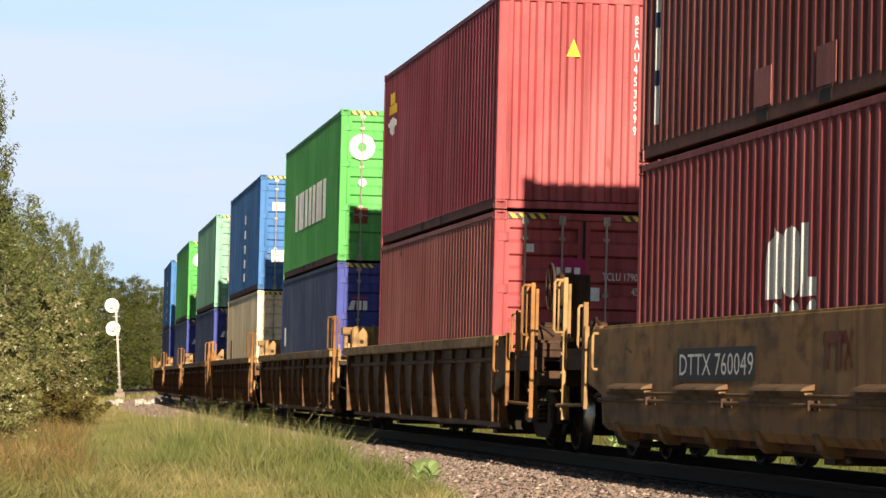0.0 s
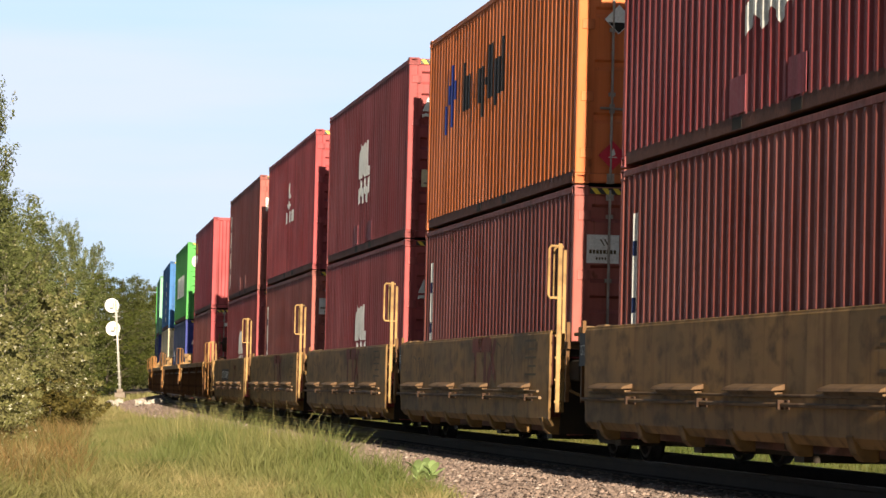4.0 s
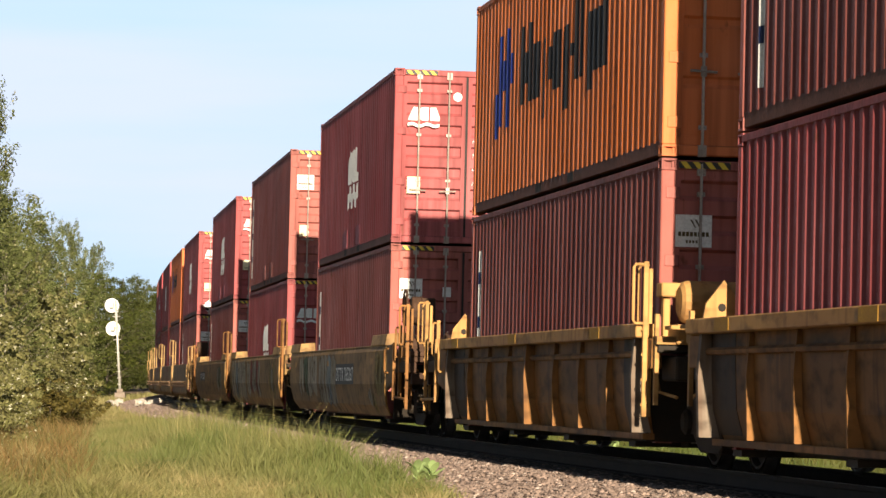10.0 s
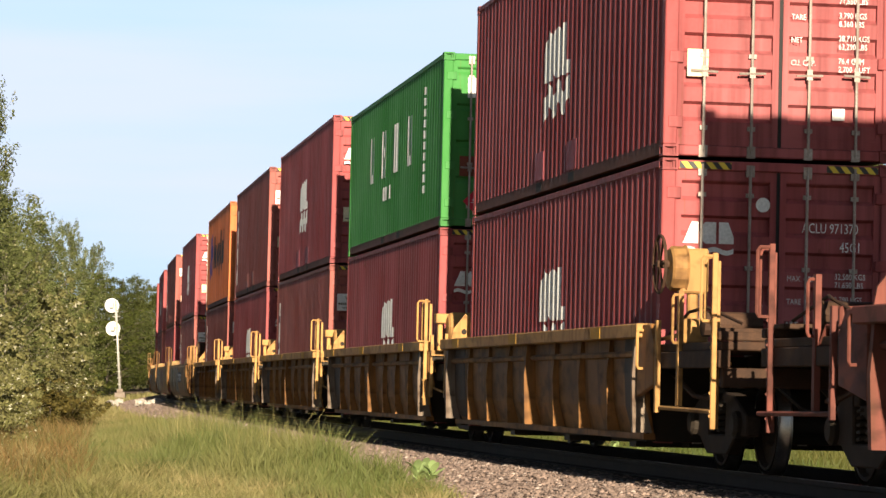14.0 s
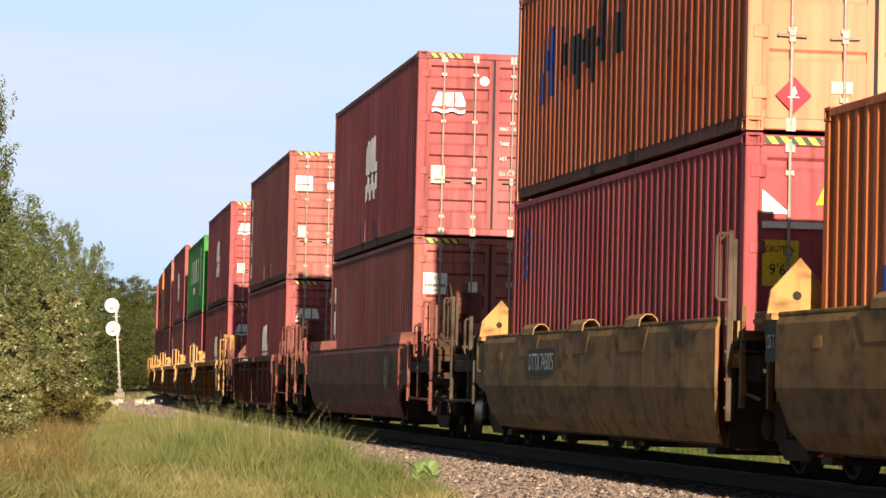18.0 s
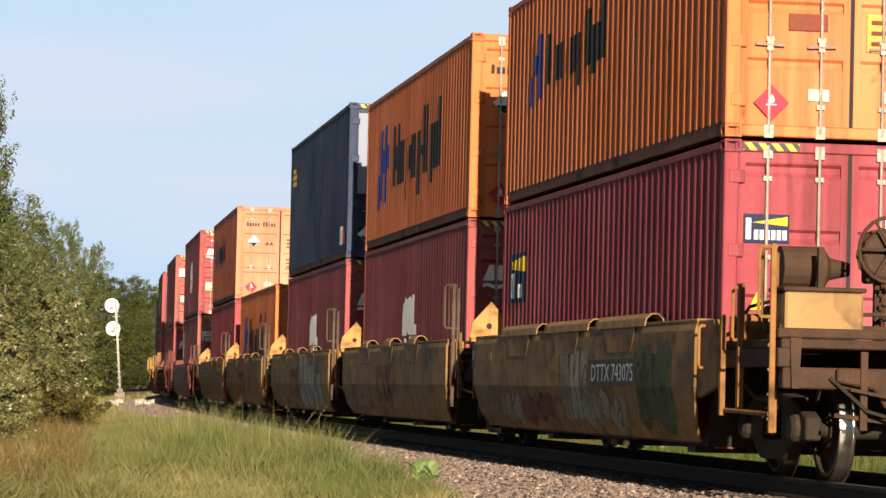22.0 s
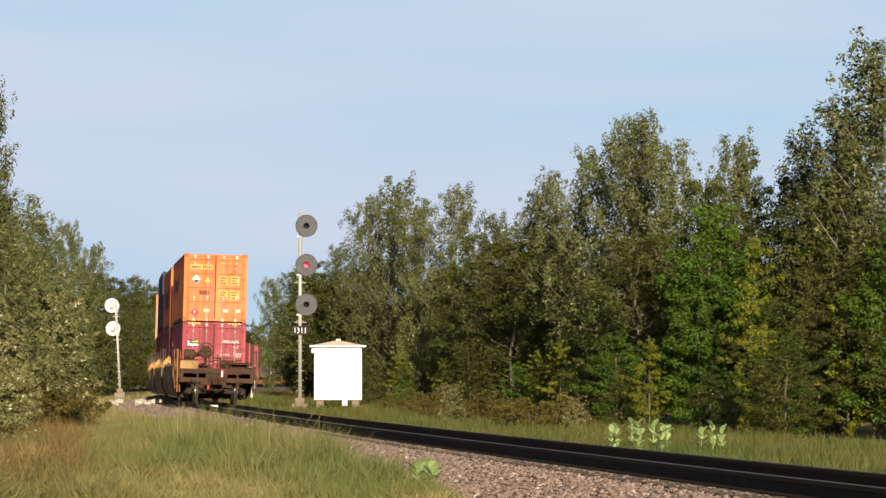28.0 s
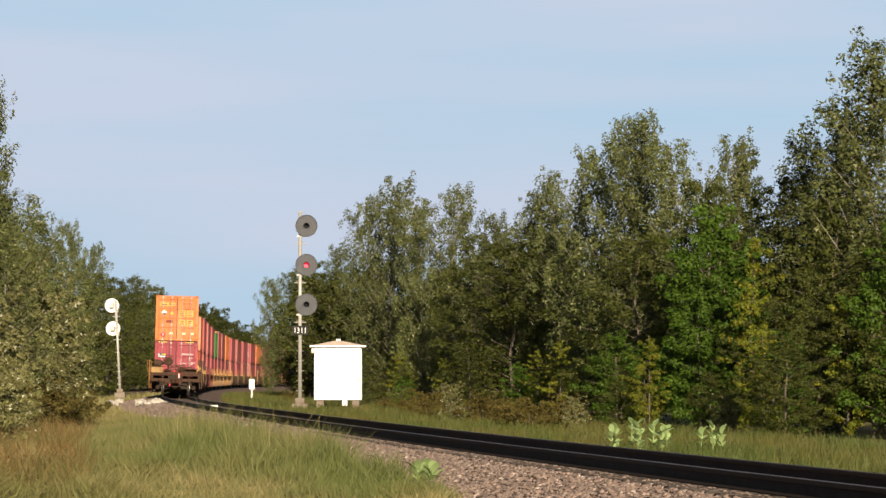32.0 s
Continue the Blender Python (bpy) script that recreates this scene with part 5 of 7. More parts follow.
def rail_truck():
    t = tagged(new("rail_truck"), "black cast-steel truck with two wheelsets on the rails", "rail truck", "trucks under the train")
    frame_out = [(-1.16, 0.55), (-1.16, 0.36), (-0.70, 0.33), (-0.40, 0.17), (0.40, 0.17), (0.70, 0.33), (1.16, 0.36), (1.16, 0.55), (0.62, 0.74), (0.36, 0.76), (0.33, 0.36), (-0.33, 0.36), (-0.36, 0.76), (-0.62, 0.74)]
    for sx in (-1, 1):
        part("side_frame", shared(("side_frame", sx), lambda: Geo().prism(frame_out, "x", sx * 0.92, sx * 1.06), M_TRUCK, bevel=0.015), M_TRUCK, t)
        part("top_bar", shared(("top_bar", sx), lambda: box(*sorted((sx * 0.93, sx * 1.05)), -0.36, 0.36, 0.66, 0.76), M_TRUCK, bevel=0.01), M_TRUCK, t)
        for sy in (-1, 1):
            part("bearing_cap", shared(("bearing_cap", sx, sy), lambda: Geo().lathe([(sx * 0.98, 0.13), (sx * 1.10, 0.13), (sx * 1.13, 0.09), (sx * 1.13, 0.0001)], (0, sy * 0.86, WHEEL_R), 12), M_BLACK), M_BLACK, t)
        for k in range(2):
            part("spring", shared(("spring", sx, k), lambda: Geo().tube([(sx * 0.99 + 0.085 * math.cos(j * 0.9), (k - 0.5) * 0.26 + 0.085 * math.sin(j * 0.9), 0.37 + j * 0.0082) for j in range(34)], 0.018, 5), M_BLACK), M_BLACK, t)
    part("bolster", shared(("bolster",), lambda: box(-1.05, 1.05, -0.2, 0.2, 0.56, 0.80), M_BLACK, bevel=0.02), M_BLACK, t)
    part("brake_beam", shared(("brake_beam", 1), lambda: box(-0.8, 0.8, 0.34, 0.42, 0.36, 0.44), M_BLACK), M_BLACK, t)
    part("brake_beam", shared(("brake_beam", 2), lambda: box(-0.8, 0.8, -0.42, -0.34, 0.36, 0.44), M_BLACK), M_BLACK, t)
    wheelset(t, -0.86)
    wheelset(t, 0.86)
    return t


# ---- well cars ----
STYLES = {   # profile rows of the side sheet: distance out, height, how much shorter the row is at each end
    "slope": [(1.50, 1.41, 0.0), (1.53, 1.33, 0.0), (1.53, 0.80, 0.0), (1.46, 0.45, 0.22), (1.36, 0.29, 0.45)],
    "step": [(1.50, 1.43, 0.0), (1.52, 1.40, 0.0), (1.52, 0.74, 0.0), (1.51, 0.42, 0.05), (1.45, 0.34, 0.12)],
    "rib": [(1.40, 1.30, 0.0), (1.40, 0.95, 0.0), (1.38, 0.60, 0.0), (1.30, 0.31, 0.15)],
}


def side_sheet(sx, style, lw):
    g, rows = Geo(), STYLES[style]
    for x, z, cut in rows:
        y = lw - cut
        g.v += [(sx * x, -y, z), (sx * x, y, z), (sx * (x - 0.03), -y, z), (sx * (x - 0.03), y, z)]
    n = len(rows)
    for i in range(n - 1):
        a_, b_ = 4 * i, 4 * i + 4
        g.f += [(a_, a_ + 1, b_ + 1, b_), (a_ + 2, b_ + 2, b_ + 3, a_ + 3), (a_, b_, b_ + 2, a_ + 2), (a_ + 1, a_ + 3, b_ + 3, b_ + 1)]
    g.f += [(0, 2, 3, 1), (4 * n - 4, 4 * n - 3, 4 * n - 1, 4 * n - 2)]
    return g


def hoop(x, y, z0, z1, out, r=0.016):
    """A grab iron: an upright loop that stands off a post."""
    return Geo().tube([(x, y, z0), (x + out * 0.8, y, z0), (x + out, y, z0 + 0.03), (x + out, y, z1 - 0.03), (x + out * 0.8, y, z1), (x, y, z1)], r, 6)


def climb_post(car, sx, y, z0, z1, mat, wide=0.34, rungs=5, label=""):
    """A ladder of two flat uprights with rungs, and grab irons on top."""
    x = sx * 1.50
    p = part("ladder", Geo().box(*sorted((x, x - sx * 0.05)), y - 0.02, y + 0.02, z0, z1).box(*sorted((x - sx * 0.11, x - sx * 0.15)), y + wide - 0.012, y + wide + 0.012, z0, z1 - 0.06), mat, car, label, bevel=0.006)
    for i in range(rungs):
        z = z0 + 0.12 + i * (1.25 - z0) / max(1, rungs - 1)
        part("rung", Geo().tube([(x, y, z), (x - sx * 0.11, y + wide, z)], 0.016, 6), mat, p)
    for yy in (y, y + wide):
        part("grab_iron", hoop(x - (0 if yy == y else sx * 0.11), yy, z1 - 0.62, z1 - 0.03, sx * 0.10), mat, p)
    return p


def guide_plate(car, sx, y, mat, low=1.40, wide=0.51, high=0.48):
    """A corner guide for containers: an upright five-sided plate on a foot, with a hole and a slim post beside it."""
    o = 1.06 + wide
    g = Geo().prism([(sx * o, low), (sx * 1.08, low), (sx * 1.06, low + 0.45 * high), (sx * (1.06 + 0.45 * wide), low + high), (sx * (o - 0.03), low + 0.42 * high)], "y", y - 0.02, y + 0.02)
    g.box(*sorted((sx * 1.08, sx * o)), y - 0.16, y + 0.02, low - 0.05, low + 0.005).box(*sorted((sx * 1.02, sx * 1.05)), y - 0.03, y + 0.03, low, low + high + 0.05)
    q = part("container_guide", g, mat, car, "worn five-sided corner guide")
    part("guide_hole", Geo().prism([(sx * (1.06 + 0.5 * wide) + 0.04 * math.cos(0.785 * i), low + 0.33 * high + 0.04 * math.sin(0.785 * i)) for i in range(8)], "y", y - 0.024, y - 0.021), M_BLACK, q)
    return q


def wall_mark(car, name, u0, u1, z0, z1, mat, label=""):
    """Paint on the upper left wall; u runs from the car's rear forward."""
    x = -car["wall"] - 0.004
    return part(name, Geo().box(x - 0.001, x + 0.001, u0, u1, z0, z1), mat, car, label)


def wall_text(car, s, size, y_left, z, mat, squeeze=0.75):
    x = -car["wall"] - 0.0075
    return lettering(car, "lettering", s, size, lambda u, v: (x, y_left - u, z + v), mat, squeeze)


def wall_x(car, z):
    """How far out the side wall lies at height z."""
    rows = STYLES[car["style"]][1:][::-1]
    return float(np.interp(z, [r[1] for r in rows], [r[0] for r in rows]))


WALL_Z = sorted({0.80, 0.45, *(round(0.30 + 0.06 * i, 3) for i in range(19))})


def paint_field(car, name, us, low, high, mat, lift, label=""):
    """A field of paint on the left wall between two wavy lines, following the folds of the sheet."""
    g, n = Geo(), len(WALL_Z)
    for u in us:
        lo, hi = low(u), high(u)
        for z in WALL_Z:
            q = min(max(z, lo), hi)
            g.v.append((-wall_x(car, q) - lift, u, q))
    for i in range(len(us) - 1):
        lo, hi = min(low(us[i]), low(us[i + 1])), max(high(us[i]), high(us[i + 1]))
        for k in range(n - 1):
            if WALL_Z[k + 1] > lo and WALL_Z[k] < hi:
                g.f.append((i * n + k, (i + 1) * n + k, (i + 1) * n + k + 1, i * n + k + 1))
    return part(name, g, mat, car, label)


def paint_line(car, name, pts, width, mat, lift):
    """A sprayed line along (u, z) points on the left wall."""
    fine = []
    for (u0, z0), (u1, z1) in zip(pts, pts[1:]):
        m = max(1, int(math.hypot(u1 - u0, z1 - z0) / 0.05))
        fine += [(u0 + (u1 - u0) * k / m, z0 + (z1 - z0) * k / m) for k in range(m)]
    fine.append(pts[-1])
    g = Geo()
    for i, (u, z) in enumerate(fine):
        p, q = fine[max(0, i - 1)], fine[min(len(fine) - 1, i + 1)]
        d = math.hypot(q[0] - p[0], q[1] - p[1]) or 1.0
        nu, nz = -(q[1] - p[1]) / d * width / 2, (q[0] - p[0]) / d * width / 2
        for sg in (-1, 1):
            zz = min(max(z + sg * nz, 0.31), 1.39)
            g.v.append((-wall_x(car, zz) - lift, u + sg * nu, zz))
    g.f += [(2 * i, 2 * i + 1, 2 * i + 3, 2 * i + 2) for i in range(len(fine) - 1)]
    return part(name, g, mat, car)


def spray(car, u0, u1, z0, z1, tones, seed, letters=5):
    """Graffiti: worn fields of pale paint under wandering dark lines and loops."""
    rng = random.Random(seed)
    step = (u1 - u0) / letters
    for i in range(letters):
        a0, a1 = u0 + step * i - 0.02, u0 + step * (i + 1) + 0.02
        p, q, lo, hi = rng.uniform(0, 6), rng.uniform(0, 6), z0 + rng.uniform(0, 0.10), z1 - rng.uniform(0, 0.08)
        us = [a0 + (a1 - a0) * k / 8 for k in range(9)]
        side = lambda u: min(1.0, 5 * (u - a0) / step + 0.15, 5 * (a1 - u) / step + 0.15)
        paint_field(car, "graffiti_fill", us, lambda u: lo + 0.05 * math.sin(7 * u + p) + 0.10 * (1 - side(u)), lambda u: hi - 0.05 * abs(math.sin(6 * u + q)) - 0.12 * (1 - side(u)), M_SPRAY[tones[i % len(tones)]], 0.0045, "faded sprayed paint")
        c, sl = (a0 + a1) / 2, rng.uniform(-0.18, 0.18)
        kind = rng.choice(("wave", "wave", "loop", "hook"))
        if kind == "loop":
            zc, ru, rz = lo + (hi - lo) * rng.uniform(0.45, 0.65), step * 0.22, (hi - lo) * 0.24
            pts = [(c + ru * math.cos(0.45 * k), zc + rz * math.sin(0.45 * k)) for k in range(15)]
        elif kind == "hook":
            pts = [(c + sl * (1 - k / 8) + step * 0.25 * math.sin(k * 0.6 + p), lo + 0.06 + (hi - lo - 0.12) * k / 10) for k in range(9)]
        else:
            pts = [(c + sl * (k / 10 - 0.5) + step * 0.10 * math.sin(k * 0.8 + q), lo + 0.04 + (hi - lo - 0.08) * k / 10) for k in range(11)]
        paint_line(car, "graffiti_line", pts, 0.035, M_SPRAY[5], 0.0065)
        edge = [(a1 + 0.5 * sl * (k / 8 - 0.5) + 0.03 * math.sin(k * 1.1 + p), lo + (hi - lo) * k / 8) for k in range(9)]
        paint_line(car, "graffiti_line", edge, 0.04, M_SPRAY[5], 0.0065)


def tag_line(car, u0, u1, z0, z1, seed, mat=None):
    """A scrawled tag: one wandering dark line."""
    rng = random.Random(seed)
    n = int(abs(u1 - u0) / 0.10)
    pts = [(u0 + (u1 - u0) * k / n + 0.10 * math.sin(k * 1.9), (z0 + z1) / 2 + (z1 - z0) / 2 * math.sin(k * 1.35 + rng.uniform(-0.4, 0.4))) for k in range(n + 1)]
    paint_line(car, "graffiti_line", pts, 0.028, mat or M_FADED, 0.005)


def big_mark(car, u, z0, z1, wide, mat):
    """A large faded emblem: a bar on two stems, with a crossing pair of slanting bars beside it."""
    k = wide / 1.9
    wall_mark(car, "faded_emblem_bar", u - 1.45 * k, u, z0 + 0.68 * (z1 - z0), z1, mat, "faded red emblem bar")
    for c in (0.25, 1.05):
        paint_line(car, "faded_emblem_stem", [(u - c * k, z0), (u - c * k, z0 + 0.68 * (z1 - z0))], 0.20 * k, mat, 0.0045)
    paint_line(car, "faded_emblem_slant", [(u - 1.30 * k, z0), (u - 1.9 * k, z1)], 0.18 * k, mat, 0.0062)
    paint_line(car, "faded_emblem_slant", [(u - 1.9 * k, z0), (u - 1.40 * k, z1)], 0.18 * k, mat, 0.0074)


def pipe_run(car, pts, r=0.022, mat=None, name="pipe"):
    return part(name, Geo().tube(pts, r, 6), mat or M_BLACK, car)


def well_car(style, lw, front, rear, body, trim, label, ribs=0, humps=(), tall=1.95, hood=False, post_mat=None):
    """One well unit at rail level. front, rear: ('joint' or 'end', metres from the middle)."""
    car = tagged(new("well_car"), label, "freight car", "well cars of the train")
    bm_, tm_, pm_ = CAR[body], CAR[trim], CAR[post_mat or "yellow"]
    car["wall"], car["style"] = STYLES[style][1][0], style
    for sx in (-1, 1):
        part("side_wall", shared(("side_wall", sx, style, lw, body), lambda: side_sheet(sx, style, lw), bm_), bm_, car)
        if style == "rib":
            part("top_chord", shared(("top_chord", sx, lw, trim), lambda: box(*sorted((sx * 1.34, sx * 1.56)), -lw - 0.25, lw + 0.25, 1.29, 1.43), tm_, bevel=0.012), tm_, car)
            part("stiffener", shared(("stiffener", sx, lw, body), lambda: Geo().tube([(sx * 1.43, -lw + 0.1, 1.13), (sx * 1.43, lw - 0.1, 1.13)], 0.035, 6), bm_), bm_, car)
            # darker plate over the last stretch of the wall at each end
            for sy in (-1, 1) if tm_ is CAR["yellow"] and sx < 0 else ():
                part("end_plate", shared(("end_plate", sx, sy, lw), lambda: Geo().prism([(sx * 1.404, 1.288), (sx * 1.404, 0.95), (sx * 1.384, 0.60), (sx * 1.322, 0.37), (sx * 1.36, 0.60), (sx * 1.38, 0.95), (sx * 1.38, 1.288)], "y", *sorted((sy * (lw - 0.17), sy * (lw - 1.05)))), CAR["soot"]), CAR["soot"], car, "sooty end of the side wall")
            part("bottom_chord", shared(("bottom_chord", sx, lw, body), lambda: box(*sorted((sx * 1.26, sx * 1.38)), -lw + 0.15, lw - 0.15, 0.27, 0.33), bm_), bm_, car)
            for i in range(ribs):
                big = i % 4 == 0
                w = 0.045 if big else 0.024
                d = 1.56 if big else 1.50

                def rib():
                    return Geo().prism([(sx * 1.405, 1.29), (sx * (d - 0.06), 1.29), (sx * (d - 0.03), 0.9), (sx * (d - 0.05), 0.34), (sx * 1.31, 0.34), (sx * 1.385, 0.62)], "y", -w, w)
                worn = tm_ is CAR["yellow"] and i in (0, ribs - 1)
                rm_ = CAR["bare"] if worn else bm_
                o = part("rib", shared(("rib", sx, big, rm_.name), rib, rm_), rm_, car, "rib worn to bare grey" if worn else "")
                o.location = (0, -lw + 0.12 + i * (2 * lw - 0.24) / (ribs - 1), 0)
        else:
            part("top_chord", shared(("top_chord2", sx, style, lw, body), lambda: box(*sorted((sx * 1.34, sx * (STYLES[style][0][0] + 0.012))), -lw + 0.004, lw - 0.004, 1.40, 1.435), bm_, bevel=0.008), bm_, car)
        if style == "step":
            for y in (3.91, 0.85, -2.02, -5.12):
                st = part("step_flap", shared(("step_flap", sx), lambda: Geo().prism([(sx * 1.50, 0.84), (sx * 1.62, 0.80), (sx * 1.64, 0.77), (sx * 1.52, 0.78)], "y", 0.0, 1.72).prism([(sx * 1.52, 0.74), (sx * 1.585, 0.74), (sx * 1.60, 0.775), (sx * 1.52, 0.775)], "y", 0.06, 1.66), CAR["dark"], bevel=0.006), CAR["dark"], car)
                st.location = (0, y, 0)
                part("pipe_clip", shared(("pipe_clip", sx), lambda: box(*sorted((sx * 1.51, sx * 1.62)), -0.02, 0.03, 0.62, 0.70), M_RUSTED), M_RUSTED, car).location = (0, y - 0.14, 0)
            part("hand_rail", shared(("hand_rail", sx, lw), lambda: Geo().tube([(sx * 1.585, -lw + 0.2, 0.66), (sx * 1.585, lw - 0.2, 0.66)], 0.02, 6), CAR["dark"]), CAR["dark"], car)
            part("hand_rail", shared(("upper_rail", sx, lw), lambda: Geo().tube([(sx * 1.56, -lw + 0.5, 0.735), (sx * 1.56, lw - 0.5, 0.735)], 0.016, 6), CAR["dark"]), CAR["dark"], car)
            for y in np.arange(-lw + 0.5, lw - 0.3, 1.9):
                part("foot", shared(("foot", sx, body), lambda: Geo().prism([(sx * 1.30, 0.24), (sx * 1.42, 0.24), (sx * 1.48, 0.30), (sx * 1.525, 0.44), (sx * 1.30, 0.44)], "y", -0.10, 0.10), bm_, bevel=0.01), bm_, car).location = (0, float(y), 0)
        if humps:
            for y, wide in humps:
                part("top_hump", shared(("top_hump", sx, wide, body), lambda: Geo().prism([(sx * q, z) for q, z in ((1.34, 1.43), (1.345, 1.48), (1.40, 1.53), (1.47, 1.53), (1.53, 1.48), (1.542, 1.40), (1.530, 1.40), (1.518, 1.47), (1.466, 1.518), (1.404, 1.518), (1.357, 1.473), (1.352, 1.43))], "y", -wide / 2, wide / 2), tm_), tm_, car, "bent cover plate").location = (0, y, 0)
                part("cover_pocket", shared(("cover_pocket", sx, body), lambda: Geo().prism([(-0.80, 1.395), (0.80, 1.395), (0.55, 1.15), (-0.55, 1.15)], "x", sx * 1.528, sx * 1.537), bm_, bevel=0.002), bm_, car).location = (0, y, 0)
        if hood:
            for sy in (-1, 1):
                part("end_hood", shared(("end_hood", sx, sy, trim, lw), lambda: Geo().prism([(sx * 1.53, 1.42), (sx * 1.22, 1.42), (sx * 1.16, 1.63), (sx * 1.50, 1.60)], "y", sy * (lw - 1.9), sy * (lw + 0.05)), tm_, bevel=0.01), tm_, car)
    for i in range(4):
        y = -lw + 0.9 + i * (2 * lw - 1.8) / 3
        part("floor_beam", shared(("floor_beam",), lambda: box(-1.33, 1.33, -0.16, 0.16, 0.185, 0.245), M_BLACK), M_BLACK, car).location = (0, y, 0)
    part("floor_strap", shared(("floor_strap", lw), lambda: Geo().box(-0.85, -0.55, -lw + 0.4, lw - 0.4, 0.20, 0.243).box(0.55, 0.85, -lw + 0.4, lw - 0.4, 0.20, 0.243), M_BLACK), M_BLACK, car)
    for sy, (kind, reach) in ((1, front), (-1, rear)):
        tip = reach - (0.12 if kind == "joint" else 0.75)
        part("bulkhead", shared(("bulkhead", sy, lw), lambda: Geo().prism([(sy * (lw - 0.02), 1.12), (sy * (lw + 0.06), 1.12), (sy * (lw - 0.25), 0.25), (sy * (lw - 0.33), 0.25)], "x", -1.33, 1.33), M_BLACK), M_BLACK, car)
        part("deck", box(-1.42, 1.42, *sorted((sy * (lw + 0.02), sy * (tip if kind == "end" else tip - 0.55))), 1.14, 1.22), M_BLACK if kind == "joint" else M_RUSTED, car, bevel=0.01)
        part("center_sill", box(-0.36, 0.36, *sorted((sy * (lw - 0.1), sy * tip)), 0.84, 1.135), M_BLACK, car, bevel=0.01)
        for sx in (-1, 1):
            part("deck_sill", box(*sorted((sx * 1.34, sx * 1.45)), *sorted((sy * (lw + 0.01), sy * (tip - (0.0 if kind == "end" else 0.7)))), 0.98, (1.40 if style != "rib" else 1.28) if kind == "joint" else 1.14), bm_ if kind == "joint" else M_RUSTED, car, bevel=0.01)
            if sy > 0 and (style == "rib" or humps):
                guide_plate(car, sx, lw + 0.16, tm_ if style == "rib" else CAR["yellow"], 1.42, *((0.36, 0.38) if style == "rib" else (0.51, 0.48)))
        if kind == "end":
            part("end_sill", box(-1.45, 1.45, *sorted((sy * tip, sy * (tip - 0.14))), 1.225, 1.31), M_RUSTED, car, bevel=0.012)
            part("lower_beam", box(-1.40, 1.40, *sorted((sy * (tip - 0.02), sy * (tip - 0.18))), 0.80, 0.98), M_RUSTED, car, bevel=0.012)
            part("coupler", Geo().prism([(-0.13, sy * tip), (0.13, sy * tip), (0.13, sy * (tip + 0.55)), (0.20, sy * (tip + 0.66)), (0.06, sy * (tip + 0.80)), (-0.02, sy * (tip + 0.62)), (-0.18, sy * (tip + 0.80)), (-0.22, sy * (tip + 0.62)), (-0.13, sy * (tip + 0.5))], "z", 0.72, 0.98), M_RUSTED, car, bevel=0.02)
            part("coupler_box", box(-0.24, 0.24, *sorted((sy * (tip - 0.4), sy * (tip + 0.2))), 0.66, 1.02), M_RUSTED, car, bevel=0.02)
            for sx in (-1, 1):
                # the tail's right ladder gets a darker coat in place of its shade
                climb_post(car, sx, sy * (tip - 0.1) - (0.0 if sy < 0 else 0.3), 0.42, 2.02, CAR["soot"] if sx > 0 and humps else pm_, 0.30, 5)
                part("end_panel", Geo().prism([(sy * (lw + 0.02), 1.42), (sy * (lw + 0.62), 1.42), (sy * (lw + 0.80), 1.24), (sy * (lw + 0.80), 0.82), (sy * (lw + 0.02), 0.70)], "x", sx * 1.44, sx * 1.50), bm_, car, bevel=0.012)
                part("step_post", Geo().box(*sorted((sx * 1.47, sx * 1.52)), *sorted((sy * (lw + 0.92), sy * (lw + 0.99))), 0.55, 1.45), pm_, car, bevel=0.006)
                part("sill_step", Geo().tube([(sx * 1.47, sy * (lw + 0.95), 0.60), (sx * 1.49, sy * (tip - 0.1), 0.58)], 0.022, 6), pm_, car)
                pipe_run(car, [(sx * 1.0, sy * tip, 0.9), (sx * 0.7, sy * (tip + 0.12), 0.62), (sx * 0.3, sy * (tip + 0.3), 0.5), (sx * 0.16, sy * (tip + 0.55), 0.62)], 0.017, M_BLACK, "air_hose")
            part("cross_walk", box(-1.40, 1.40, *sorted((sy * (tip - 0.16), sy * (tip - 0.55))), 1.30, 1.345), M_RUSTED, car, bevel=0.008)
            mid_ = (lw + tip) / 2
            part("brake_lever", Geo().box(-1.46, -1.41, *sorted((sy * (mid_ - 0.05), sy * (mid_ + 0.03))), 0.62, 1.72), pm_, car)
            part("grab_iron", hoop(-1.44, sy * mid_, 1.22, 1.68, -0.07), pm_, car)
            part("grab_iron", hoop(-1.49, sy * (lw + 0.30), 0.98, 1.36, -0.07), pm_, car)
            part("air_tank", Geo().lathe([(-0.30, 0.001), (-0.28, 0.12), (0.28, 0.12), (0.30, 0.001)], (-1.02, sy * (mid_ + 0.35), 1.40), 12), M_RUSTED, car)
            part("valve_case", box(-1.36, -1.12, *sorted((sy * (mid_ - 0.42), sy * (mid_ - 0.16))), 1.22, 1.46), pm_, car, bevel=0.02)
            pipe_run(car, [(-1.36, sy * (lw + 0.1), 1.26), (-1.40, sy * (mid_ - 0.2), 1.30), (-1.42, sy * mid_, 1.08), (-1.30, sy * (tip - 0.2), 1.02)], 0.020, pm_)
            pipe_run(car, [(-1.30, sy * (lw + 0.5), 1.30), (-1.33, sy * (mid_ - 0.1), 1.52), (-1.25, sy * (mid_ + 0.3), 1.56), (-1.20, sy * (tip - 0.1), 1.38)], 0.016, M_RUSTED)
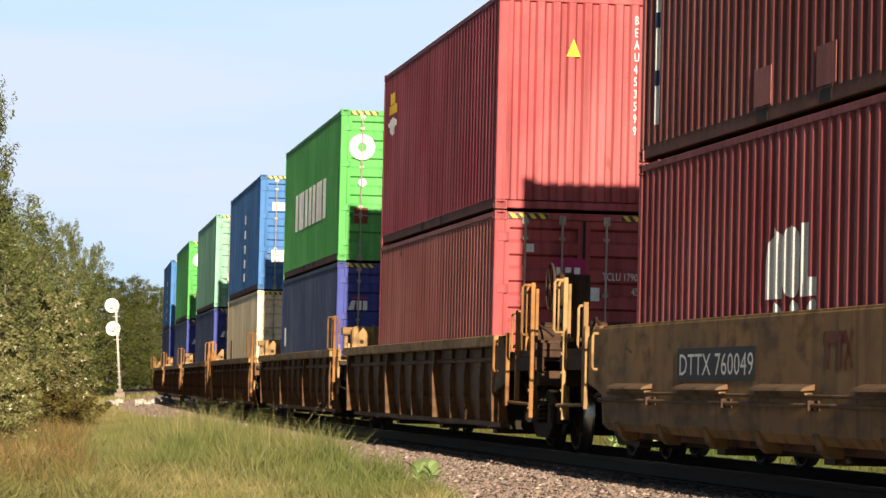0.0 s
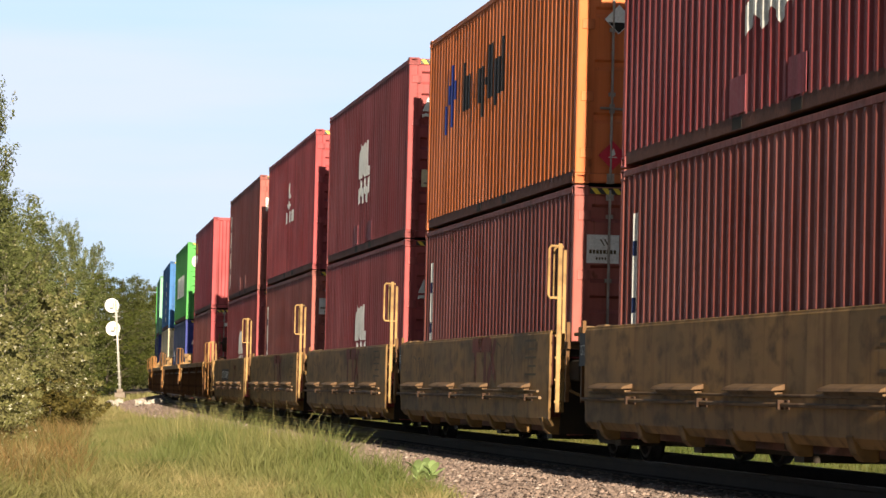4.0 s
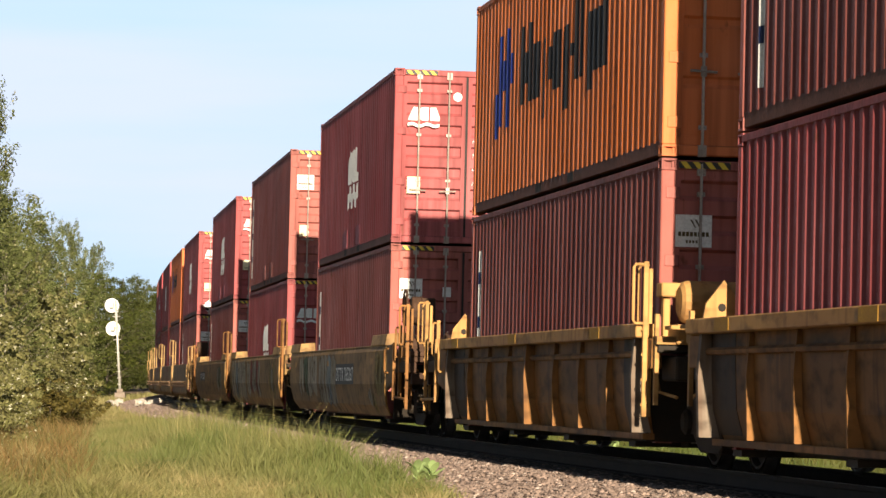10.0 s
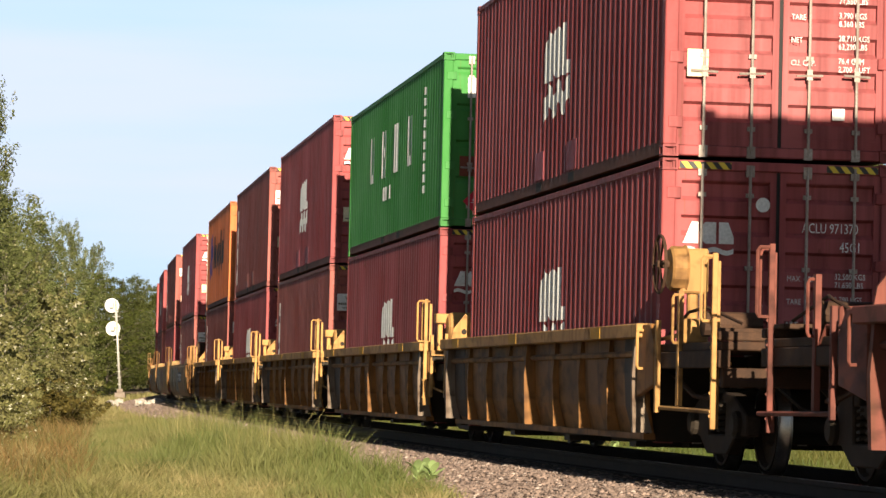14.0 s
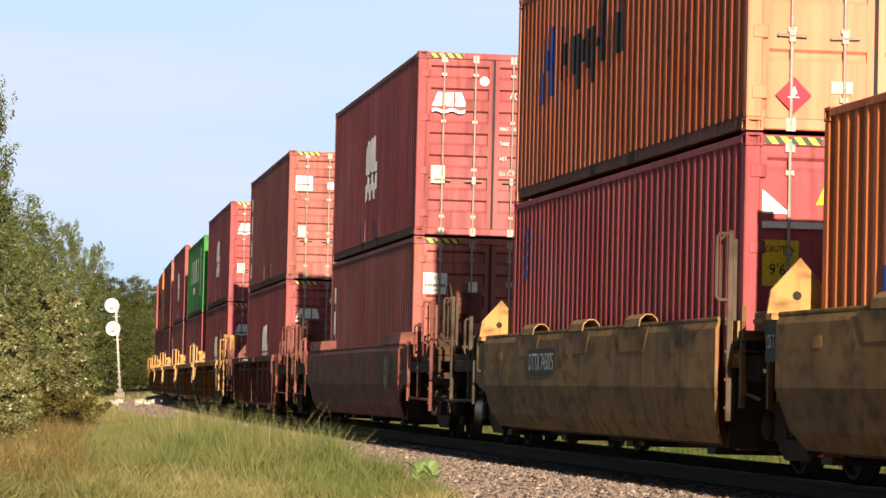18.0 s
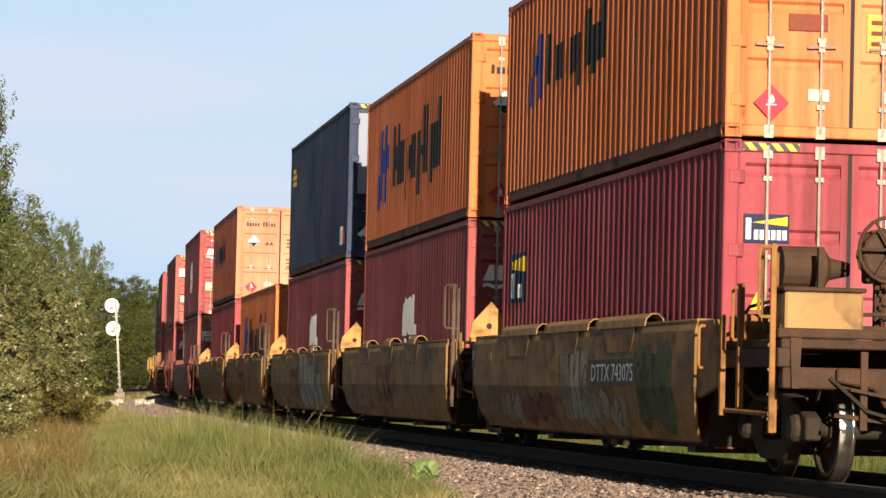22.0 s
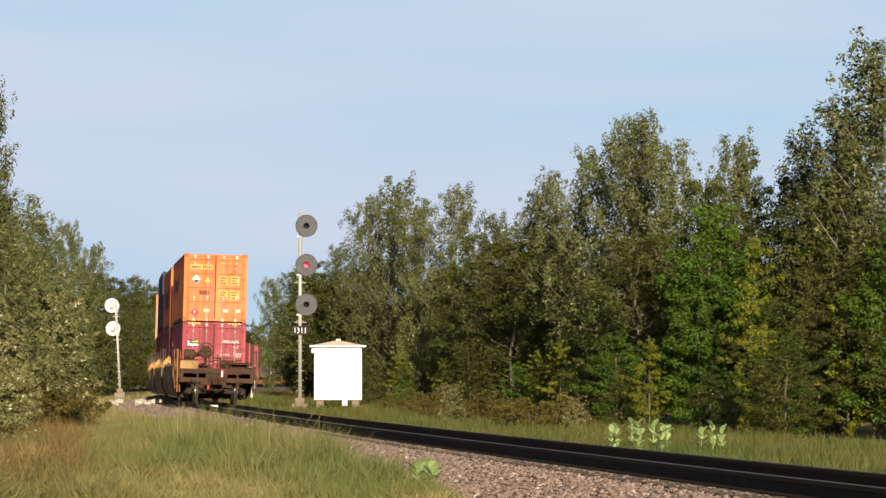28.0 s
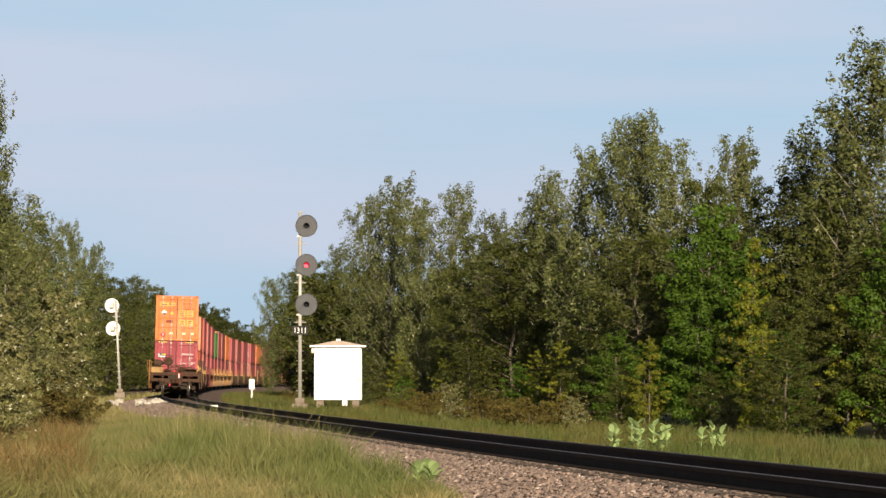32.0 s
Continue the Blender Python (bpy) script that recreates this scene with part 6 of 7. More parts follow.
            pipe_run(car, [(-1.20, sy * (lw + 0.25), 0.95), (-1.26, sy * (mid_ - 0.1), 0.72), (-1.22, sy * (mid_ + 0.4), 0.70)], 0.024, M_RUSTED, "brake_rod")
        else:
            for sx in (-1, 1):
                climb_post(car, sx, sy * (lw + 0.10) - (0.2 if sy < 0 else 0.1), 0.50, tall, pm_, 0.26, 4) if sy < 0 else None
                part("side_bearing", box(*sorted((sx * 0.7, sx * 1.3)), *sorted((sy * (tip - 0.9), sy * (tip - 0.25))), 0.86, 1.10), M_BLACK, car, bevel=0.02)
            part("joint_box", box(-1.25, -0.85, *sorted((sy * (lw + 0.3), sy * (lw + 0.75))), 1.22, 1.42 if style == "rib" else 1.48), tm_ if style == "rib" else CAR["dark"], car, bevel=0.015)
            part("cross_walk", box(-1.40, 1.40, *sorted((sy * (lw + 0.85), sy * (lw + 1.15))), 1.36, 1.40), tm_, car, bevel=0.006)
            if style == "rib" and sy < 0:
                barrel = part("joint_cylinder", shared(("joint_cylinder", tm_.name), lambda: Geo().lathe([(-0.20, 0.001), (-0.20, 0.15), (-0.17, 0.20), (-0.12, 0.215), (0.62, 0.215), (0.68, 0.14), (0.70, 0.001)], (0, 0, 0), 18), tm_), tm_, car)
                barrel.location = (-1.0, -lw - 0.58, 1.645)
                part("valve_case", Geo().box(-1.34, -1.14, -lw - 0.42, -lw - 0.16, 1.70, 1.84).box(-1.30, -1.23, -lw - 0.34, -lw - 0.22, 1.22, 1.702), tm_, car, bevel=0.012)
            part("lever", Geo().box(-1.44, -1.40, *sorted((sy * (lw + 0.55), sy * (lw + 0.62))), 0.62, 1.52).box(-1.44, -1.20, *sorted((sy * (lw + 0.50), sy * (lw + 0.70))), 1.22, 1.30), tm_ if style == "rib" else CAR["brown"], car)
            pipe_run(car, [(-1.38, sy * lw, 1.05), (-1.40, sy * (lw + 0.35), 1.10), (-1.36, sy * (lw + 0.5), 0.75), (-1.30, sy * (tip - 0.2), 0.70)], 0.018, tm_)
            pipe_run(car, [(-0.6, sy * lw, 1.30), (-0.55, sy * (lw + 0.5), 1.45), (-0.2, sy * (tip - 0.3), 1.32), (0.0, sy * tip, 1.2)], 0.03, M_BLACK, "air_hose")
    return car


def brake_stand(car, x, y, mat, sideways=True):
    """A hand brake: stand, gear case, spoked wheel and chain; the wheel stands along the car or across it."""
    part("brake_stand", Geo().box(x - 0.05, x + 0.05, y - 0.05, y + 0.05, 1.22, 2.15).box(x - 0.14, x + 0.14, y - 0.10, y + 0.10, 1.72, 2.16), mat, car, bevel=0.02)

    def put(u, v, w):
        return (x - w, y + u, v) if sideways else (x + u, y - w, v)
    case = Geo()
    k = len(case.v)
    case.v += [put(0.22 * math.cos(0.5236 * i), 1.96 + 0.22 * math.sin(0.5236 * i), w) for w in (0.08, 0.24) for i in range(12)]
    case.f += [tuple(range(12)), tuple(range(12, 24))] + [(i, (i + 1) % 12, (i + 1) % 12 + 12, i + 12) for i in range(12)]
    part("gear_case", case, mat, car, bevel=0.02)
    part("hub", Geo().tube([put(0, 2.0, 0.22), put(0, 2.0, 0.36)], 0.04, 8), M_RUSTED, car)
    ring = [put(0.28 * math.cos(0.3142 * i), 2.0 + 0.28 * math.sin(0.3142 * i), 0.33) for i in range(21)]
    w = part("hand_wheel", Geo().tube(ring, 0.017, 6), M_RUSTED, car)
    for i in range(6):
        part("spoke", Geo().tube([put(0, 2.0, 0.33), put(0.28 * math.cos(1.0472 * i), 2.0 + 0.28 * math.sin(1.0472 * i), 0.33)], 0.013, 5), M_RUSTED, w)
    chain = Geo()
    for i in range(8):
        q, z = (0.035 if i % 2 else 0.012), 1.70 - i * 0.058
        chain.tube([put(-q, z, 0.12), put(0, z + 0.04, 0.12), put(q, z, 0.12), put(0, z - 0.04, 0.12), put(-q, z, 0.12)], 0.010, 5)
    part("chain", chain, M_RUSTED, car)


def tail_gear(car, y):
    """What stands on the last car's end platform; y is the end sill."""
    brake_stand(car, -0.42, y + 0.55, M_RUSTED, False)
    part("tool_box", box(-1.38, -0.70, y + 0.05, y + 0.55, 1.225, 1.62), CAR["drab"], car, "worn yellow steel box", bevel=0.02)
    part("box_lid", box(-1.40, -0.68, y + 0.03, y + 0.57, 1.62, 1.66), M_RUSTED, car, bevel=0.01)
    part("brake_cylinder", Geo().lathe([(-0.22, 0.001), (-0.22, 0.19), (0.16, 0.19), (0.22, 0.10), (0.40, 0.06)], (-1.0, y + 0.9, 1.85), 16), M_RUSTED, car, smooth=False)
    part("valve", Geo().lathe([(-0.18, 0.001), (-0.18, 0.13), (0.10, 0.15), (0.18, 0.08), (0.18, 0.001)], (0.32, y + 0.5, 1.48), 14), M_RUSTED, car)
    part("valve_bracket", Geo().box(0.10, 0.16, y + 0.3, y + 0.5, 1.22, 1.72).box(0.48, 0.54, y + 0.3, y + 0.5, 1.22, 1.66), M_RUSTED, car, bevel=0.01)
    pipe_run(car, [(-0.35, y + 0.4, 1.58), (0.1, y + 0.42, 1.66), (0.5, y + 0.4, 1.60), (0.95, y + 0.4, 1.66)], 0.022, M_RUSTED)
    pipe_run(car, [(0.05, y + 0.3, 1.3), (0.2, y + 0.3, 1.52), (0.4, y + 0.32, 1.56), (0.6, y + 0.32, 1.34)], 0.022, M_RUSTED)
    pipe_run(car, [(-0.4, y + 0.35, 1.3), (-0.1, y + 0.3, 1.42), (0.2, y + 0.3, 1.4)], 0.018, M_RUSTED)
    pipe_run(car, [(-0.85, y - 0.12, 0.80), (-0.3, y - 0.14, 0.70), (0.05, y - 0.12, 0.68)], 0.017, M_RUSTED, "uncoupling_lever")
    part("reservoir", Geo().lathe([(-0.35, 0.001), (-0.33, 0.13), (0.33, 0.13), (0.35, 0.001)], (0.80, y + 0.7, 1.42), 14), M_RUSTED, car, smooth=False)
    part("grating", Geo().box(0.45, 1.25, y + 0.2, y + 0.6, 1.50, 1.53).box(0.50, 0.55, y + 0.3, y + 0.35, 1.22, 1.50).box(1.15, 1.20, y + 0.3, y + 0.35, 1.22, 1.50), M_RUSTED, car)
    part("gear_post", Geo().box(-0.30, -0.25, y + 0.45, y + 0.50, 1.22, 2.05).box(-0.99, -0.94, y + 0.45, y + 0.50, 1.60, 2.02), M_RUSTED, car)
    part("lever", Geo().box(-0.20, 0.55, y + 0.22, y + 0.26, 1.70, 1.75).box(0.0, 0.05, y + 0.22, y + 0.27, 1.30, 1.86), M_RUSTED, car)
    part("release_valve", box(-0.14, -0.02, y + 0.18, y + 0.30, 1.31, 1.46), M_REDV, car, "small red release valve", bevel=0.03)
    part("brake_lever", Geo().box(-0.75, -0.69, y - 0.08, y - 0.03, 0.46, 1.12).box(0.74, 0.80, y - 0.08, y - 0.03, 0.50, 1.10), M_RUSTED, car)
    part("draft_plate", Geo().prism([(-0.42, 1.12), (0.42, 1.12), (0.34, 0.64), (0.2, 0.56), (-0.2, 0.56), (-0.34, 0.64)], "y", y + 0.02, y + 0.08), M_RUSTED, car, bevel=0.015)
    for x_ in (-1.30, 1.30):
        part("gusset", Geo().prism([(x_ - 0.05, 1.225), (x_ + 0.05, 1.225), (x_ + 0.03, 0.80), (x_ - 0.03, 0.80)], "y", y - 0.02, y + 0.12), M_RUSTED, car)
    part("bent_bracket", Geo().prism([(-0.95, 0.98), (-0.45, 0.98), (-0.30, 0.88), (-0.34, 0.70), (-0.52, 0.64), (-0.62, 0.80), (-0.95, 0.86)], "y", y - 0.06, y + 0.0), M_RUSTED, car, bevel=0.015)
    for k, (a_, b_) in enumerate(((-0.9, 0.4), (-0.2, 0.9), (0.3, 1.2))):
        pipe_run(car, [(a_, y + 0.28, 1.28), (a_ + 0.05, y + 0.26, 1.44 + 0.06 * k), (b_ - 0.1, y + 0.26, 1.46 + 0.05 * k), (b_, y + 0.3, 1.27)], 0.018, M_RUSTED)
    pipe_run(car, [(-0.95, y + 0.02, 0.58), (-0.4, y - 0.05, 0.52), (0.4, y - 0.05, 0.54), (0.95, y + 0.02, 0.60)], 0.022, M_RUSTED, "brake_rod")
    d = part("tail_marker", box(0.14, 0.25, y - 0.10, y - 0.02, 0.72, 1.30), M_REDV, car, "red end-of-train unit with a white stripe", bevel=0.012)
    part("marker_stripe", box(0.165, 0.215, y - 0.106, y - 0.101, 0.80, 1.24), M_WHITE, d)
    part("glad_hand", box(-0.36, -0.28, y - 0.20, y - 0.10, 0.55, 0.68), M_REDV, car, "red hose coupling", bevel=0.01)
    pipe_run(car, [(0.15, y - 0.06, 0.75), (0.12, y - 0.15, 0.5), (-0.05, y - 0.2, 0.42), (-0.12, y - 0.12, 0.6)], 0.024, M_BLACK, "air_hose")


# ---- the train ----
RUN = [-337.42, -322.26, -307.14, -292.06, -276.99, -261.91, -246.77, -231.61, -216.50, -201.42, -186.26, -170.97, -155.57, -140.11, -124.69, -109.31, -93.95,
       -78.57, -63.20, -47.86, -32.52, -17.09, -1.53, 14.15, 29.94, 45.82, 61.74, 77.75, 93.73, 109.61, 125.28, 140.66, 155.81]   # the last box's rear, second by second
MOVING = []      # thing, metres ahead of the last box's rear, height


def ride(ob, ahead, z=0.0):
    MOVING.append((ob, ahead, z))
    return ob


BOX_Z, HC, STD = 0.236, 2.896, 2.591
L_MAR, L_RUS, L_ORA = "maroon corrugated steel container with a white block logo", "rust-brown corrugated container with a white board on its door", "orange corrugated container with a blue emblem and dark slogan"


def plain(colour, label, h=HC, marks=True, **kw):
    c = container(colour, h, label=label, **kw)
    if marks:
        stripes(c, h)
        ident(c, h, "TCLU 179045", "45G1", M_WHITE, h - 0.9)
    return c


def box_blue(label):
    c = plain("blue", label)
    side_marks(c, "side_slogan", [rect(5.2, 5.7, h_, h_ + 0.22) for h_ in (0.35, 0.72, 1.1, 1.5, 1.9)], M_WHITE, "white upright marks")
    end_mark(c, "sticker", -0.9, -0.3, 2.0, 2.2, M_WHITE)
    end_mark(c, "sticker", -0.9, -0.4, 0.7, 1.0, M_WHITE)
    return c


def box_lime(label, slogan=True):
    c = plain("lime", label)
    if slogan:
        shapes, u = [], 9.4
        for w in (0.55, 0.55, 0.55, 0.55, 0.65, 0.55, 0.55, 0.55, 0.6):
            shapes += [rect(u - w, u, 0.95, 1.75)]
            u -= w + 0.2
        side_marks(c, "side_slogan", shapes, M_WHITE, "row of white blocks")
    disc(c, -0.80, 2.18, 0.25)
    disc(c, -0.80, 2.18, 0.09, PAINT["lime"], "emblem").location = (0, -0.004, 0)
    disc(c, -0.78, 1.5, 0.08)
    end_mark(c, "sticker", -0.92, -0.66, 0.72, 1.02, M_RUSTV)
    return c


def box_royal(label):
    # sides carry the shade-dimmed blue, ends the full royal blue
    c = container("royal", HC, label=label, side_colour="grey")
    stripes(c, HC)
    end_shape(c, "door_logo", [(-1.0, 1.98), (-0.89, 1.98), (-0.85, 2.16), (-0.93, 2.16)], M_WHITE)
    end_mark(c, "door_logo", -0.83, -0.74, 1.98, 2.16, M_WHITE)
    end_mark(c, "door_logo", -0.71, -0.63, 1.98, 2.16, M_WHITE)
    end_mark(c, "door_logo_bar", -0.92, -0.62, 2.20, 2.225, M_REDV)
    return c


BOXES = {}
BOXES["A"] = (box_blue("blue corrugated container with white marks"), box_royal("royal blue container with small white blocks on its door"))
BOXES["B"] = (box_lime("bright green container with a white disc on its door", False), box_royal("royal blue container with small white blocks on its door"))
c = plain("teal", "pale green corrugated container with a white square on its door")
end_mark(c, "sticker", -0.75, 0.0, 1.95, 2.55, M_WHITE)
end_mark(c, "sticker", -0.6, -0.2, 0.4, 0.7, M_WHITE)
BOXES["C"] = (c, box_royal("royal blue container with small white blocks on its door"))
c = plain("cream", "cream corrugated container with rusty edges", side_colour="cream")
side_marks(c, "side_slogan", [rect(9.9, 10.6, 1.2, 1.75)], M_RUSTV)
BOXES["D"] = (box_blue("blue corrugated container with white marks"), c)
c = box_royal("royal blue container with small white blocks on its door")
side_marks(c, "side_slogan", [rect(11.2, 11.5, 1.4, 1.8)], M_WHITE)
BOXES["E"] = (box_lime("bright green container with a row of white blocks"), c)
# a red box; the darker plum paints the shade into its long sides
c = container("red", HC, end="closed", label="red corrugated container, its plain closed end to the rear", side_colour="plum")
side_marks(c, "side_emblem", [rect(10.6, 11.5, 2.15, 2.3), rect(10.75, 11.35, 2.32, 2.5)], M_YELV, "yellow and white emblem")
side_marks(c, "side_emblem", [[(10.55, 1.98, 2.02), (11.05, 1.75, 2.1), (11.55, 1.98, 2.02)]], M_WHITE)
end_shape(c, "caution_triangle", [(-0.30, 2.06), (-0.11, 2.06), (-0.205, 2.30)], M_YELV, "yellow caution triangle", 0.03)
for i, ch in enumerate("BEAU453599"):
    lettering(c, "lettering", ch, 0.17, lambda u, v: (0.62 + u, -6.094, 2.52 - 0.165 * i + v), M_WHITE, 0.62)
c2 = container("red", HC, label="faded red container with a magenta sticker on its door", side_colour="rust")
stripes(c2, HC)
end_mark(c2, "sticker", -0.42, 0.02, 1.88, 2.28, M_MAGV, "magenta sticker")
g = Geo()
for k in range(3):
    g.box(-0.37 + 0.12 * k, -0.29 + 0.12 * k, -6.082, -6.079, 2.05, 2.16)
part("sticker_print", g, M_WHITE, c2)
end_mark(c2, "sticker", -0.80, -0.68, 2.35, 2.46, M_WHITE)
ident(c2, HC, "TCLU 179045", "45G1", M_WHITE, 2.0)
end_mark(c2, "sticker", 0.10, 0.22, 1.72, 1.90, M_WHITE)
BOXES["F"] = (c, c2)
BOXES["G"] = (rus(L_RUS, "GCNU 471204"), mar(L_MAR, "ACLU 972115"))
c = container("red", HC, label="red corrugated container with a small white emblem on its side")
stripes(c, HC)
side_marks(c, "side_emblem", [[(5.9, 1.62, 1.66), (6.25, 1.55, 1.75), (6.6, 1.62, 1.66)], rect(5.0, 5.5, 1.25, 1.5), rect(5.9, 6.2, 1.25, 1.5), rect(6.6, 7.0, 1.25, 1.5), [(5.9, 1.8, 1.85), (6.2, 1.8, 2.15), (6.45, 1.8, 1.85)]], M_WHITE, "white emblem")
disc(c, -0.6, 2.1, 0.13)
end_mark(c, "sticker", -0.75, -0.45, 0.95, 1.3, M_CREAM)
BOXES["H"] = (c, rus(L_RUS, "GCNU 470816"))
BOXES["I"] = (mar(L_MAR, "ACLU 970236"), mar(L_MAR, "ACLU 973452"))
BOXES["J"] = (ora(L_ORA, "HLXU 631145", HC, scale=0.7), rus(L_RUS, "GCNU 472251"))
c = mar("maroon container with a white block logo and two white placards", "ACLU 974098")
diamond(c, -0.83, 0.30, 0.20, M_WHITE, M_DARKV)
diamond(c, -0.36, 0.30, 0.20, M_WHITE, M_DARKV)
BOXES["K"] = (c, rus(L_RUS, "GCNU 470093"))
BOXES["L"] = (mar(L_MAR, "ACLU 971528"), rus(L_RUS, "GCNU 473147"))
BOXES["M"] = (rus(L_RUS, "GCNU 474462"), mar(L_MAR, "ACLU 970749"))
BOXES["N"] = (mar(L_MAR, "ACLU 974436"), rus(L_RUS, "GCNU 471739"))
BOXES["O"] = (ora(L_ORA, "HLXU 634007", HC, placards=False), rus(L_RUS, "GCNU 472980"))
BOXES["P"] = (rus(L_RUS, "GCNU 470655"), mar(L_MAR, "ACLU 972867"))
BOXES["Q"] = (mar(L_MAR, "ACLU 973319"), rus(L_RUS, "GCNU 473822"))
c = container("green", STD, label="green corrugated container with tall white blocks on its side", flat=True)
shapes = []
for u in (9.0, 7.35, 5.75, 4.0):
    shapes += [rect(u - 0.5, u - 0.3, 1.15, 1.95), rect(u - 0.18, u, 1.15, 1.95), rect(u - 0.3, u - 0.18, 1.15 if u in (9.0, 4.0) else 1.5, 1.30 if u in (9.0, 4.0) else 1.66)]
side_marks(c, "side_slogan", shapes, M_WHITE, "tall white blocks")
side_marks(c, "side_number", [rect(2.0, 2.2, 0.6 + 0.17 * i, 0.72 + 0.17 * i) for i in range(10)] + [rect(6.2 + 0.35 * i, 6.45 + 0.35 * i, 0.75, 0.98) for i in range(3)], M_WHITE)
diamond(c, -0.72, 0.38, 0.17, M_REDV, M_WHITE)
end_mark(c, "sticker", -0.85, -0.25, 1.92, 2.22, M_WHITE)
end_mark(c, "sticker", -0.95, -0.65, 0.75, 1.05, M_RUSTV)
BOXES["R"] = (c, mar(L_MAR, "ACLU 971984"))
BOXES["S"] = (mar(L_MAR, "ACLU 970581"), mar(L_MAR, "ACLU 971370"))
BOXES["T"] = (rus(L_RUS, "GCNU 474006"), mar(L_MAR, "ACLU 973765"))
BOXES["U"] = (mar(L_MAR, "ACLU 972302"), rus(L_RUS, "GCNU 478519"))
c = container("red", HC, label="red container with a white triangle and yellow notice on its door", flat=True)
stripes(c, HC)
end_shape(c, "door_logo", [(-1.05, 2.16), (-0.78, 2.16), (-1.05, 2.38)], M_WHITE, "white triangle")
end_mark(c, "door_logo_bar", -1.05, -0.15, 2.03, 2.09, M_WHITE)
end_shape(c, "caution_triangle", [(-0.55, 2.25), (-0.36, 2.25), (-0.455, 2.46)], M_YELV)
q = end_mark(c, "notice", -1.04, -0.70, 1.50, 1.92, M_YELV, "yellow caution notice")
lettering(q, "lettering", "CAUTION", 0.085, lambda u, v: (-1.02 + u, -6.085, 1.81 + v), M_DARKV, 0.72)
lettering(q, "lettering", "9'6\"", 0.15, lambda u, v: (-0.98 + u, -6.085, 1.60 + v), M_DARKV, 0.9)
side_marks(c, "side_number", [rect(11.2, 11.4, 1.9 + 0.17 * i, 2.02 + 0.17 * i) for i in range(4)], M_BLUEV)
# the upper box has a paler end and darker, redder sides
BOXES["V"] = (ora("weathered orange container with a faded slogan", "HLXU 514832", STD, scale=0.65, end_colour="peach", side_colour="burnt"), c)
BOXES["W"] = (None, ora("orange container with a blue emblem standing alone in its well", "HLXU 640271", HC, placards=False))
c = container("navy", HC, label="navy corrugated container with pale door posts")
stripes(c, HC)
side_marks(c, "side_emblem", [rect(10.9, 11.6, 2.12, 2.22), rect(11.0, 11.6, 2.26, 2.36), rect(10.9, 11.6, 1.98, 2.08)], M_YELV, "small yellow marks")
side_marks(c, "side_sticker", [rect(0.9, 1.25, 0.28, 0.62)], M_WHITE)
side_marks(c, "side_sticker", [rect(0.55, 0.8, 0.28, 0.55)], M_REDV)
diamond(c, -0.82, 0.44, 0.20, M_WHITE, M_DARKV)
diamond(c, -0.28, 0.42, 0.17, M_REDV, M_WHITE)
# pale doors painted only above the shade line; the shaded foot stays navy
for sgn in (-1, 1):
    end_mark(c, "door_panel", *sorted((sgn * 0.03, sgn * 1.04)), 1.20, 2.70, PAINT["lilac"], "pale grey door panel")
BOXES["X"] = (c, mar(L_MAR, "ACLU 973018"))
BOXES["Y"] = (ora("orange container with a blue emblem and a dark slogan", "HLXU 518214", STD), mar(L_MAR, "ACLU 970914"))
c = container("plum", HC, label="dark red container with a navy and yellow board", flat=True)
stripes(c, HC)
side_marks(c, "side_emblem", [rect(10.55, 11.6, 1.62, 2.25)], M_NAVY, "navy board with a yellow beam")
side_marks(c, "side_emblem_beam", [[(10.60, 2.0, 2.2), (11.5, 2.05, 2.15)]], M_YELV).location = (-0.004, 0, 0)
side_marks(c, "side_emblem_figure", [rect(11.25, 11.5, 1.68, 2.0), rect(10.7, 11.1, 1.68, 1.85)], M_WHITE).location = (-0.006, 0, 0)
q = end_mark(c, "emblem_board", -1.02, -0.58, 1.93, 2.20, M_NAVY, "navy board with a yellow beam")
part("emblem_beam", Geo().prism([(-0.94, 2.12), (-0.60, 2.09), (-0.60, 2.18)], "y", -6.083, -6.080), M_YELV, q)
g = Geo().box(-1.0, -0.95, -6.083, -6.080, 1.96, 2.16)
for k in range(6):
    g.box(-0.92 + 0.055 * k, -0.88 + 0.055 * k, -6.083, -6.080, 1.96, 2.05)
part("emblem_print", g, M_WHITE, q)
ident(c, HC, "BMOU 562256", "45G1", M_WHITE, 2.10, 0.34)
weights(c, M_WHITE, 1.62, 1, 0.24)
end_shape(c, "caution_triangle", [(-0.96, 1.30), (-0.80, 1.30), (-0.88, 1.47)], M_YELV)
BOXES["Z"] = (ora("orange container with yellow weight boards and a red placard", "HLXU 518788", STD, fresh=True, scale=0.62), c)

AHEAD = {"A": 446.5, "B": 427.2, "C": 407.6, "D": 387.77, "E": 367.79, "F": 348.81, "G": 327.48, "H": 312.35, "I": 297.32, "J": 282.76, "K": 267.97, "L": 246.28, "M": 227.53, "N": 208.37, "O": 187.41, "P": 172.05,
         "Q": 156.48, "R": 141.09, "S": 125.80, "T": 104.80, "U": 82.44, "V": 60.87, "W": 46.06, "X": 30.40, "Y": 15.21, "Z": 0.0}
GROUPS = (("ABC", "rib", 8.1, "brown", "drab", 13), ("DEF", "rib", 8.1, "brown", "drab", 13), ("GHIJK", "step", 6.35, "ochre", "ochre", 0), ("LMN", "slope", 8.1, "ochre", "drab", 0),
          ("OPQRS", "rib", 6.35, "tan", "yellow", 9), ("T", "rib", 6.5, "oxide", "oxide", 9), ("U", "slope", 6.9, "oxide", "oxide", 0), ("VWXYZ", "slope", 6.35, "ochre", "drab", 0))
